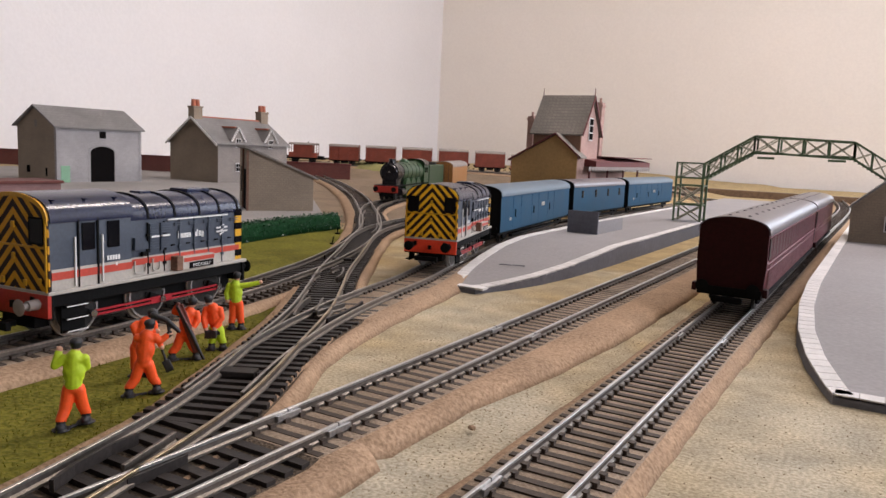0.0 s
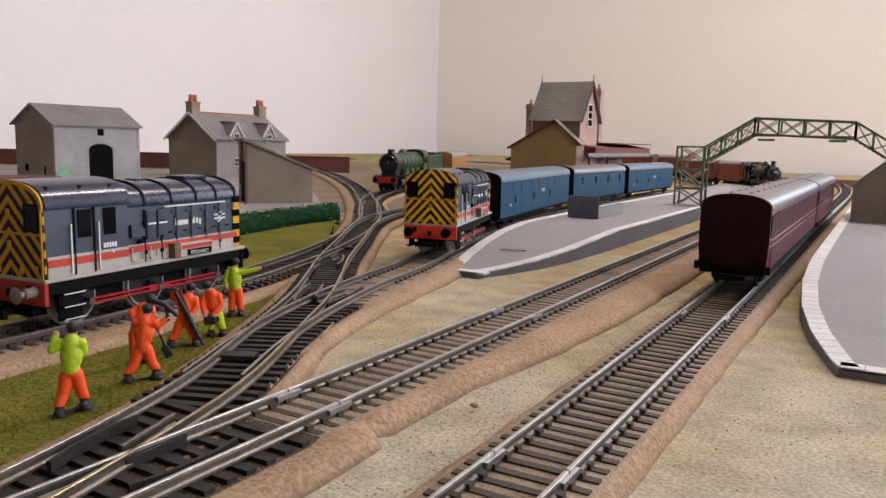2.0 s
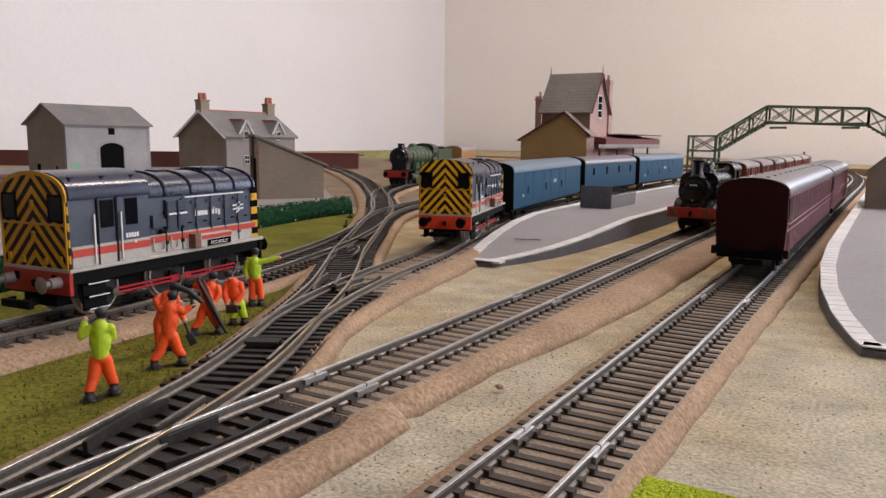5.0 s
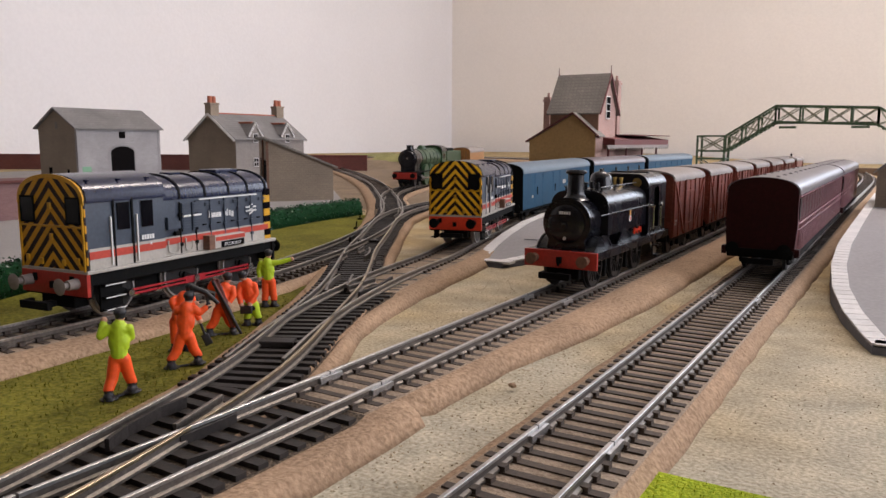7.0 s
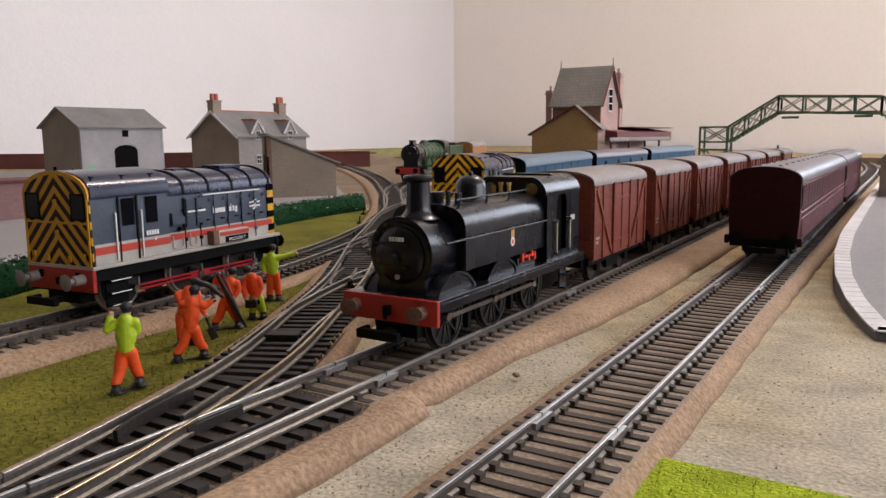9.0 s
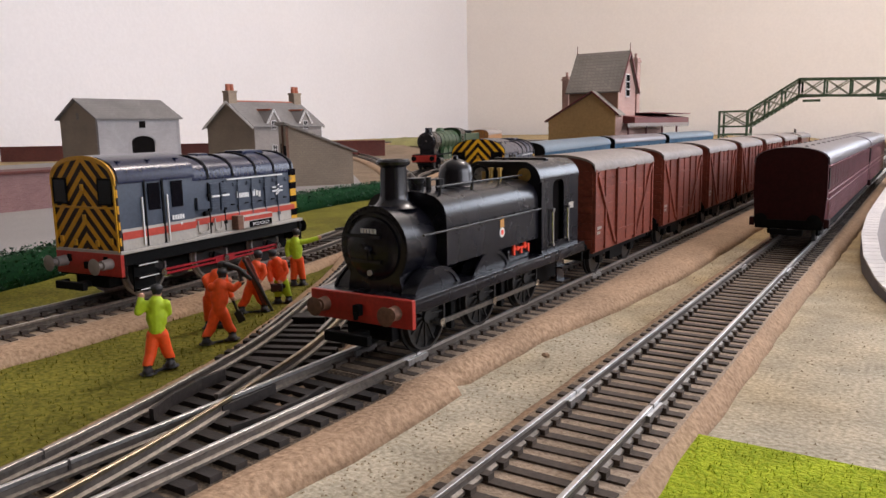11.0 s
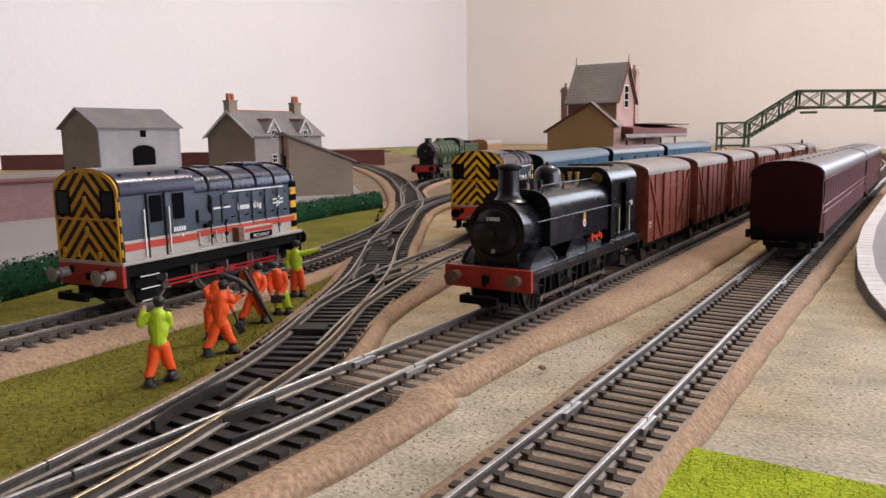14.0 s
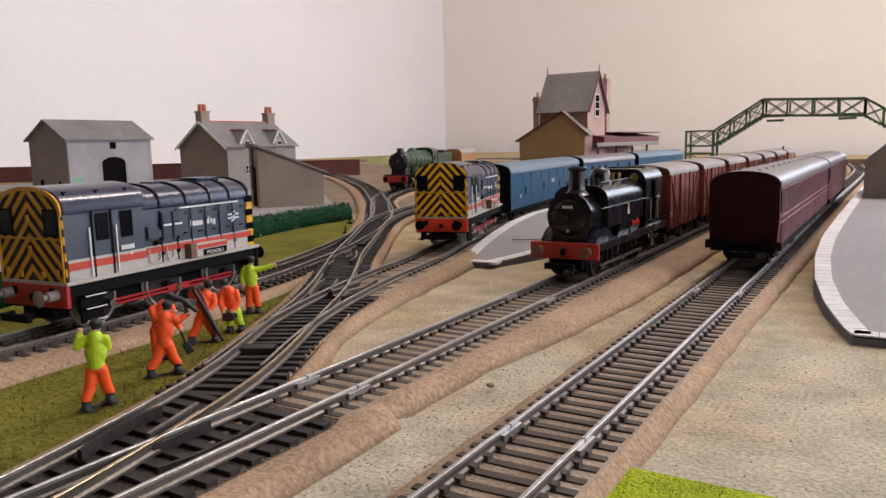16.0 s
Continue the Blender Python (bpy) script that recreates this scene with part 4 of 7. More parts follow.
    soft(pm("tank_edge", bm, M_BLACK, t), 30)
    for s in (-1, 1):
        bm = bmesh.new()
        cyl(bm, (14.3 * s, 8, 31.6), (14.3 * s, 75, 31.6), 0.32, n=8)
        for y in (24, 36, 48, 60, 72):
            cyl(bm, (13.0 * s, y, 31.6), (14.6 * s, y, 31.6), 0.5, n=8)
        pm("tank_handrail", bm, M_WHEEL, t, "thin dark handrail on knobs")
        bm = bmesh.new()
        cyl(bm, (8.4 * s, 23, 42.4), (8.4 * s, 73, 42.4), 0.3, n=8)
        for y in (25, 42, 58):
            cyl(bm, (8.2 * s, y, 39.5), (8.4 * s, y, 42.7), 0.45, n=8)
        pm("top_rail", bm, M_WHEEL, t, "thin dark handrail on knobs")
    crest = pm("crest", boxes((13.2, 13.30, 49.6, 52.0, 28.4, 31.0), (13.2, 13.32, 50.2, 51.4, 31.0, 31.8)), M_CRESTGOLD, t, "small gold, red and white crest")
    pm("crest_ring", cylinders(((13.2, 50.8, 27.0), (13.31, 50.8, 27.0), 1.5), n=16), M_WHITE, crest, "pale ring")
    pm("crest_wheel", cylinders(((13.2, 50.8, 27.0), (13.36, 50.8, 27.0), 0.8), n=16), M_BRIGHTRED, crest, "red middle")
    pm("tank_filler", cylinders(((-2.2, 29, 40.6), (-2.2, 29, 43.4), 2.2), ((-2.2, 29, 43.4), (-2.2, 29, 44.2), 2.6), ((2.6, 28, 40.4), (2.6, 28, 44.6), 0.8), ((4.6, 30, 40.2), (4.6, 30, 44.0), 0.8), ((3.6, 32.5, 40.4), (3.6, 32.5, 43.8), 1.0)), M_BLACK, t, "tank filler cap")
    pm("boiler", cylinders(((0, 16, 26), (0, 82, 26), 9.2), n=28), M_BLACK, t)
    bm = bmesh.new()
    lathe(bm, [(0, 6.4), (0.8, 5.0), (2.0, 4.0), (3.4, 3.7), (10.6, 3.4), (11.2, 4.3), (12.0, 4.5), (12.6, 4.1), (12.6, 3.0), (8, 2.6)], (0, 15.5, 37.4), (0, 0, 1), 28)
    soft(pm("chimney", bm, M_BLACK, t, "tall black chimney with a rolled lip"))
    bm = bmesh.new()
    lathe(bm, [(0, 6.6), (0.7, 5.6), (1.6, 5.2), (4.2, 5.15), (6.2, 4.6), (7.4, 3.4), (8.1, 1.8), (8.4, 0.9), (9.2, 0.8), (9.5, 0.2)], (0, 46.5, 40.4), (0, 0, 1), 28)
    soft(pm("dome", bm, M_BLACK, t, "rounded black dome"))
    bm = bmesh.new()
    for x in (-1.6, 1.6):
        cyl(bm, (x, 71, 40.5), (x, 71, 44.0), 0.7, n=10)
        cyl(bm, (x, 71, 44.0), (x, 71, 44.8), 1.0, n=10)
    cyl(bm, (-5, 72, 40.5), (-5, 72, 43.5), 0.7, n=10)
    pm("safety_valve", bm, M_BRASSY, t, "brass safety valves")
    # cab
    def cab_line(hw, top, r, n=8):
        """From one side's foot over a rounded roof to the other's."""
        pts = [(hw, 16.6)]
        for i in range(n + 1):
            a = radians(90 * i / n)
            pts.append((hw - r + r * math.cos(a), top - r - 1.0 + r * math.sin(a) + 1.0 * (i / n) ** 2))
        return pts + [(-x, z) for x, z in pts[::-1]]
    for y in (75.5, 104.0):
        bm = bmesh.new()
        prism(bm, cab_line(14.2, 46.2, 5.0), y, y + 1.2)
        sheet_part = soft(pm("cab_sheet", bm, M_BLACK, t, "black cab end sheet"), 30)
        if y < 80:
            for x in (-8.2, 8.2):
                bm = bmesh.new()
                lathe(bm, [(0, 2.3), (0.35, 2.3), (0.4, 1.9)], (x, 75.6, 42.2), (0, -1, 0), 18)
                pm("spectacle", bm, M_BRASSY if x > 0 else M_DARKSTEEL, sheet_part, "round cab window rim")
    line = cab_line(14.4, 46.6, 5.2)
    bm = bmesh.new()
    inner = [(x * 0.94, z - 0.9) for x, z in line[1:-1]]
    prism(bm, line[1:-1] + inner[::-1], 74.6, 106.0)
    soft(pm("cab_roof", bm, M_BLACK, t, "flat black cab roof with rounded shoulders"), 30)
    for s in (-1, 1):
        a, b = (13.6, 14.4) if s > 0 else (-14.4, -13.6)
        bm = bmesh.new()
        opening = [(84.0, 19.5), (84.0, 38.0), (85.0, 39.6), (86.6, 40.2), (90.4, 40.2), (92.0, 39.6), (93.0, 38.0), (93.0, 19.5)]
        prism(bm, [(75.5, 16.6), (105.2, 16.6), (105.2, 41.2), (93.0, 41.2), (93.0, 19.5), (84.0, 19.5), (84.0, 41.2), (75.5, 41.2)], a, b, axis="x")
        prism(bm, [(84.0, 41.2)] + opening[1:7] + [(93.0, 41.2)], a, b, axis="x")
        bmesh.ops.remove_doubles(bm, verts=bm.verts[:], dist=0.01)
        pm("cab_side", bm, M_BLACK, t, "black cab side with a rounded doorway")
    pm("cab_interior", boxes((-12.6, 12.6, 78, 102.5, 16.8, 41)), M_DARK, t, "dark block for the unlit cab inside")
    pm("roof_rib", boxes((-10, 10, 88, 90, 46.2, 47.3), bevel=0.3), M_BLACK, t)
    for s in (-1, 1):
        for y in (82.4, 94.6):
            bm = cylinders(((15.2 * s, y, 19.0), (15.2 * s, y, 30.5), 0.42), n=8)
            for z in (19.0, 30.5):
                cyl(bm, (14.2 * s, y, z), (15.7 * s, y, z), 0.7, n=8)
            pm("grab_rail", bm, M_STEEL, t, "bright vertical grab rail")
        pm("works_plate", boxes((14.35, 14.5, 97, 101, 29.6, 31.6) if s > 0 else (-14.5, -14.35, 97, 101, 29.6, 31.6)), M_CREAM, t)
        bm = bmesh.new()
        for z in (4.5, 9.5):
            box(bm, min(12.5 * s, 15.4 * s), max(12.5 * s, 15.4 * s), 90, 97, z, z + 0.6)
        box(bm, min(12.5 * s, 13.1 * s), max(12.5 * s, 13.1 * s), 90.5, 96.5, 4.5, 15.5)
        pm("step", bm, M_BLACK, t)
        for y, r in ((15.8, 12.4), (44.5, 12.4)):
            bm = bmesh.new()
            o = [(y + r * math.cos(radians(a)), 9.6 + r * math.sin(radians(a))) for a in range(35, 146, 5)]
            prism(bm, o, 8.5 * s, 12.9 * s, axis="x")
            sp = soft(pm("splasher", bm, M_BLACK, t, "curved wheel splasher"), 30)
            bm = bmesh.new()
            o2 = [(y + (r + 0.5) * math.cos(radians(a)), 9.6 + (r + 0.5) * math.sin(radians(a))) for a in range(35, 146, 5)]
            o3 = [(y + (r - 0.5) * math.cos(radians(a)), 9.6 + (r - 0.5) * math.sin(radians(a))) for a in range(35, 146, 5)]
            prism(bm, o2 + o3[::-1], 12.6 * s, 13.3 * s, axis="x")
            pm("beading", bm, M_BLACK, sp)
        for y in (15.0, 43.5, 72.5):
            TURNING.append((wheel(t, 10.0 * s, y, 8.9, dark=True), y, s))
        bm = bmesh.new()
        bar(bm, (12.2 * s, 15.0, 0), (12.2 * s, 72.5, 0), 0.6, 1.3)
        rod = pm("coupling_rod", bm, M_DARKSTEEL, t, "dark steel coupling rod")
        bm = bmesh.new()
        for y in (15.0, 43.5, 72.5):
            cyl(bm, (10.4 * s, y, 0), (12.9 * s, y, 0), 1.2, n=10)
        pm("crank_pin", bm, M_STEEL, rod, "steel crank pin")
        TURNING.append((rod, None, s))
        pm("brake_block", boxes((min(8.6 * s, 10.6 * s), max(8.6 * s, 10.6 * s), 26, 28, 3, 12), (min(8.6 * s, 10.6 * s), max(8.6 * s, 10.6 * s), 55, 57, 3, 12), bevel=0.3), M_FRAMEBLK, t)
    bm = bmesh.new()
    box(bm, 12.6, 13.0, 58, 69, 20.2, 20.8)
    for i in range(5):
        box(bm, 12.6, 13.3, 58.2 + 2.4 * i, 59.2 + 2.4 * i, 18.8 + (i % 2) * 1.2, 22.0 - (i % 3) * 0.7)
    pm("pipework", bm, M_BRIGHTRED, t, "bright red pipe fittings")
    pm("injector", boxes((8, 12.6, 56, 70, 16.6, 20.5), bevel=0.5), M_BLACK, t)
    return t


def van(m, first=False):
    """A bauxite goods van 68 mm long."""
    t = thing("goods_van", "bauxite brown ventilated goods van with pale roof", "wagon", m, "vans of the goods train")
    bm = bmesh.new()
    prism(bm, arch(15.2, 10.5, 41.5, 46.5), 0, 77)
    soft(pm("body", bm, M_BAUXITE, t, "brown van body"))
    soft(pm("roof", roof_shell(15.3, 41.2, 46.4, -0.6, 77.6, 0.7, 0.7), M_VANROOF, t, "pale dusty curved roof"))
    bm = bmesh.new()
    for i in range(9):
        z = 13 + i * 3.2
        box(bm, -14.8, 14.8, -0.35, 0.0, z, z + 2.4)
        box(bm, -14.8, 14.8, 77.0, 77.35, z, z + 2.4)
    pm("plank", bm, M_BAUXITE, t)
    for s in (-1, 1):
        def pane(a, b, c, d, out=0.5):
            return (15.1, 15.1 + out, a, b, c, d) if s > 0 else (-15.1 - out, -15.1, a, b, c, d)
        bm = bmesh.new()
        for i in range(9):
            z = 12.4 + i * 3.2
            box(bm, *pane(1, 25.5, z, z + 2.9, 0.3))
            box(bm, *pane(51.5, 76, z, z + 2.9, 0.3))
        pm("plank", bm, M_BAUXITE, t)
        door = pm("door", boxes(pane(27.5, 38.3, 12, 40.5, 0.7), pane(38.7, 49.5, 12, 40.5, 0.7)), M_BAUXITE, t, "brown double doors")
        pm("door_frame", boxes(pane(25.5, 27.3, 11, 41.5, 1.3), pane(49.7, 51.5, 11, 41.5, 1.3), pane(37.9, 39.1, 12, 41, 1.1), pane(28, 49, 16, 17, 1.1), pane(28, 49, 34, 35, 1.1)), M_BAUXITE, door)
        x = 15.8 * s
        bm = bmesh.new()
        for y0, y1 in ((3, 24), (74, 53)):
            bar(bm, (x, y0, 40), (x, y1, 12.5), 0.9, 1.5)
        box(bm, *pane(0, 1.4, 11, 41.5, 1.0))
        box(bm, *pane(75.6, 77, 11, 41.5, 1.0))
        box(bm, *pane(12, 13.2, 11, 41.5, 0.9))
        box(bm, *pane(63.8, 65, 11, 41.5, 0.9))
        pm("side_brace", bm, M_BAUXITE, t, "diagonal body braces")
        if s > 0:
            bars_of_text(t, [(3.5, 19.0, 4, 0.9, 1.1), (3.5, 17.2, 3, 0.9, 1.1)], 15.6, M_CREAM, "pale lettering bars")
        for y in (18, 59):
            wheel(t, 9.8 * s, y, 6.4, spoked=False, dark=True)
            bm = boxes(*(((10.6, 12.4, y - 2.2, y + 2.2, 4.5, 11)) if s > 0 else (-12.4, -10.6, y - 2.2, y + 2.2, 4.5, 11),), bevel=0.3)
            pm("axle_box", bm, M_FRAMEBLK, t)
        pm("sole_bar", boxes((12.6, 13.6, 0, 77, 8.4, 11) if s > 0 else (-13.6, -12.6, 0, 77, 8.4, 11), (10, 12, 30, 46, 4, 9) if s > 0 else (-12, -10, 30, 46, 4, 9)), M_FRAMEBLK, t)
    pm("head_stock", boxes((-14, 14, -0.8, 1, 8.4, 12), (-14, 14, 76, 77.8, 8.4, 12)), M_FRAMEBLK, t)
    buffers(t, -0.8, M_FRAMEBLK, -1, 12.5, 4.0, 2.8)
    buffers(t, 77.8, M_FRAMEBLK, 1, 12.5, 4.0, 2.8)
    pm("coupling", boxes((-4, 4, -4.5, -2.8, 4.5, 6.5), (-1.5, 1.5, -3, 2, 4.5, 6), (-1.5, 1.5, 76, 83, 4.5, 6), bevel=0.2), M_FRAMEBLK, t)
    # the body as drawn is 77 long; the model measures 68
    short = Matrix.Diagonal((1, 0.885, 1, 1))
    for o in t.children:
        if o.name.startswith("wheel"):
            o.location.y *= 0.885
        else:
            for q in (o, *o.children):
                q.data.transform(short)
    return t


def brake_van(m):
    t = thing("brake_van", "brown goods brake van with open end verandas", "wagon", m, "vans of the goods train")
    pm("deck", boxes((-14.5, 14.5, 0, 98, 9, 13), bevel=0.3), M_FRAMEBLK, t, "black deck")
    pm("cabin", boxes((-14.2, 14.2, 27, 71, 13, 42), bevel=0.2), M_BAUXITE, t, "brown cabin")
    bm = bmesh.new()
    for x in (-14, 14):
        for y in (17, 81):
            bar(bm, (x, y, 12), (x, y, 42), 1.1)
        for y0, y1 in ((17, 27), (71, 81)):
            box(bm, x - 0.5, x + 0.5, y0, y1, 13, 24)
    box(bm, -14, 14, 16.6, 17.4, 13, 24)
    box(bm, -14, 14, 80.6, 81.4, 13, 24)
    pm("veranda_part", bm, M_BAUXITE, t, "open veranda post or panel")
    soft(pm("roof", roof_shell(14.6, 41.6, 46, 16, 82, 0.7, 0.7), M_VANROOF, t, "curved grey roof"))
    pm("stove_pipe", cylinders(((6, 40, 45), (6, 40, 50), 1.0), n=10), M_FRAMEBLK, t)
    pm("weight", boxes((-11, 11, 3, 15, 13, 17), (-11, 11, 83, 95, 13, 17), bevel=0.4), M_FRAMEBLK, t)
    for s in (-1, 1):
        for y in (29, 69):
            wheel(t, 9.8 * s, y, 6.4, spoked=False, dark=True)
        pm("footboard", boxes((12, 15.5, 10, 88, 5, 5.8) if s > 0 else (-15.5, -12, 10, 88, 5, 5.8)), M_FRAMEBLK, t)
    buffers(t, 0, M_FRAMEBLK, -1, 12.5, 4.0, 2.8)
    buffers(t, 98, M_FRAMEBLK, 1, 12.5, 4.0, 2.8)
    return t


def bogie(t, y):
    b = pm("bogie", boxes((-11.5, -10.2, y - 18, y + 18, 4, 8.5), (10.2, 11.5, y - 18, y + 18, 4, 8.5), (-10, 10, y - 3, y + 3, 5, 10), (-11.8, -9.8, y - 15, y - 10, 3, 9), (9.8, 11.8, y - 15, y - 10, 3, 9), (-11.8, -9.8, y + 10, y + 15, 3, 9), (9.8, 11.8, y + 10, y + 15, 3, 9), bevel=0.3), M_FRAMEBLK, t, "black bogie")
    for s in (-1, 1):
        for dy in (-12.5, 12.5):
            bm = bmesh.new()
            cyl(bm, (8.6 * s, y + dy, 6.2), (10 * s, y + dy, 6.2), 6.2, n=20)
            pm("wheel", bm, M_WHEEL, b)


def coach(m, length, label):
    """A maroon panelled coach, end towards -y."""
    t = thing("passenger_coach", label, "coach", m, "maroon coaches")
    bm = bmesh.new()
    prism(bm, arch(15.6, 10.5, 38.5, 45.6, tumble=0.9), 0, length)
    soft(pm("body", bm, M_MAROON, t, "maroon coach body"))
    bm = bmesh.new()
    prism(bm, arch(15.75, 10.0, 38.6, 45.9, tumble=0.9), -0.5, 0.4)
    end = soft(pm("end_panel", bm, M_COACHEND, t, "plain maroon end, darkened for shade"))
    soft(pm("roof", roof_shell(15.7, 38.4, 45.5, -0.3, length + 0.3, 0.6, 0.5), M_COACHROOF, t, "grey curved roof"))
    bm = bmesh.new()
    n = int(length // 22)
    for i in range(n):
        for x in (-4.5, 4.5):
            lathe(bm, [(0, 1.0), (0.8, 1.0), (1.2, 0.5)], (x, 12 + i * 22, 45.2), (0, 0, 1), 8)
    pm("roof_vent", bm, M_COACHROOF, t, "small roof ventilators")
    for s in (-1, 1):
        sx = (15.3, 15.95) if s > 0 else (-15.95, -15.3)
        n = int((length - 6) // 13)
        for i in range(n):
            y = 4 + i * 13
            bm = boxes((*sx, y, y + 4.2, 26.5, 36.5), (*sx, y + 5.2, y + 8.6, 26.5, 36.5))
            pm("window", bm, M_COACHGLASS, t, "dark compartment window")
            z0 = 11.5
            sb = (15.2, 16.2) if s > 0 else (-16.2, -15.2)
            pm("beading_strip", boxes((*sb, y + 4.35, y + 4.95, z0, 37.8), (*sb, y + 8.8, y + 9.4, z0, 37.8), (*sb, y + 11.9, y + 12.5, z0, 37.8)), M_BEAD, t, "raised body beading")
        sb = (15.2, 16.15) if s > 0 else (-16.15, -15.2)
        pm("waist_beading", boxes((*sb, 1, length - 1, 24.6, 25.3), (*sb, 1, length - 1, 21.8, 22.3), (*sb, 1, length - 1, 37.2, 37.8)), M_BEAD, t)
        pm("footboard", boxes((14, 16.4, 8, length - 8, 8.6, 9.5) if s > 0 else (-16.4, -14, 8, length - 8, 8.6, 9.5)), M_FRAMEBLK, t)
        pm("truss", boxes((11, 12, 55, length - 55, 4.5, 6) if s > 0 else (-12, -11, 55, length - 55, 4.5, 6), (11, 12, 54, 56, 4.5, 10) if s > 0 else (-12, -11, 54, 56, 4.5, 10), (9, 13, 70, 86, 3.5, 9.5) if s > 0 else (-13, -9, 70, 86, 3.5, 9.5)), M_FRAMEBLK, t)
    pm("underframe", boxes((-14.5, 14.5, 0, length, 8.4, 11), bevel=0.3), M_FRAMEBLK, t)
    bogie(t, 32)
    bogie(t, length - 32)
    pm("buffer_beam", boxes((-14.5, 14.5, -1.2, 0.2, 8, 12.2), bevel=0.2), M_FRAMEBLK, t)
    buffers(t, -1.0, M_FRAMEBLK, -1, 12.6, 5.0, 3.0)
    coupling(t, -3.5)
    pm("end_step", boxes((-17.2, -15, -0.6, 4, 9, 13), (15, 17.2, -0.6, 4, 9, 13), bevel=0.3), M_COACHEND, end)
    return t


def parcels_van(m, length, windows, label):
    t = thing("parcels_van", label, "wagon", m, "blue parcels vans")
    bm = bmesh.new()
    prism(bm, arch(15.4, 10, 38.0, 45.2), 0.5, length)
    soft(pm("body", bm, M_BLUE, t, "blue body"))
    bm = bmesh.new()
    prism(bm, arch(15.5, 9.6, 38.2, 45.5), 0, 0.7)
    soft(pm("end_panel", bm, M_FRAMEBLK, t, "black van end"))
    soft(pm("roof", roof_shell(15.5, 37.8, 45.0, 0.2, length + 0.2, 0.6, 0.4), M_BLUEROOF if not windows else M_COACHROOF, t, "pale curved roof"))
    for s in (-1, 1):
        sx = (15.2, 15.8) if s > 0 else (-15.8, -15.2)
        n = 4 if windows else 3
        for i in range(n):
            y = length * (0.14 + 0.24 * i)
            if windows:
                pm("window", boxes((*sx, y, y + 4.5, 26, 34)), M_GLASS, t, "narrow dark window")
            else:
                pm("door_gap", boxes((sx[0], 15.48, y, y + 0.35, 12, 36.5), (sx[0], 15.48, y + length * 0.1, y + length * 0.1 + 0.35, 12, 36.5)) if s > 0 else boxes((-15.48, sx[1], y, y + 0.35, 12, 36.5)), M_BLUE, t)
                pm("door_catch", boxes((sx[0], sx[1] + 0.2, y + 6, y + 7.2, 20, 26)), M_FRAMEBLK, t)
        pm("cornice", boxes((*sx, 0.6, length, 37.2, 37.9)), M_BLUE, t)
    if not windows:
        bars_of_text(t, [(length * 0.52, 25, 5, 1.6, 3.4), (length * 0.1, 18, 3, 1.3, 2.2)], 15.65, M_CREAM, "pale lettering bars")
    pm("underframe", boxes((-13.5, 13.5, 0.5, length, 7.4, 10.2), bevel=0.3), M_FRAMEBLK, t)
    for s in (-1, 1):
        for y in (22, length - 22):
            wheel(t, 9.8 * s, y, 6.4, spoked=False, dark=True)
            pm("axle_box", boxes((10.6, 12.6, y - 5, y + 5, 4, 9) if s > 0 else (-12.6, -10.6, y - 5, y + 5, 4, 9), bevel=0.3), M_FRAMEBLK, t)
        pm("footboard", boxes((12, 15, 34, length - 34, 4, 6) if s > 0 else (-15, -12, 34, length - 34, 4, 6)), M_FRAMEBLK, t)
    buffers(t, 0, M_FRAMEBLK, -1, 12.5, 4.5, 3)
    return t


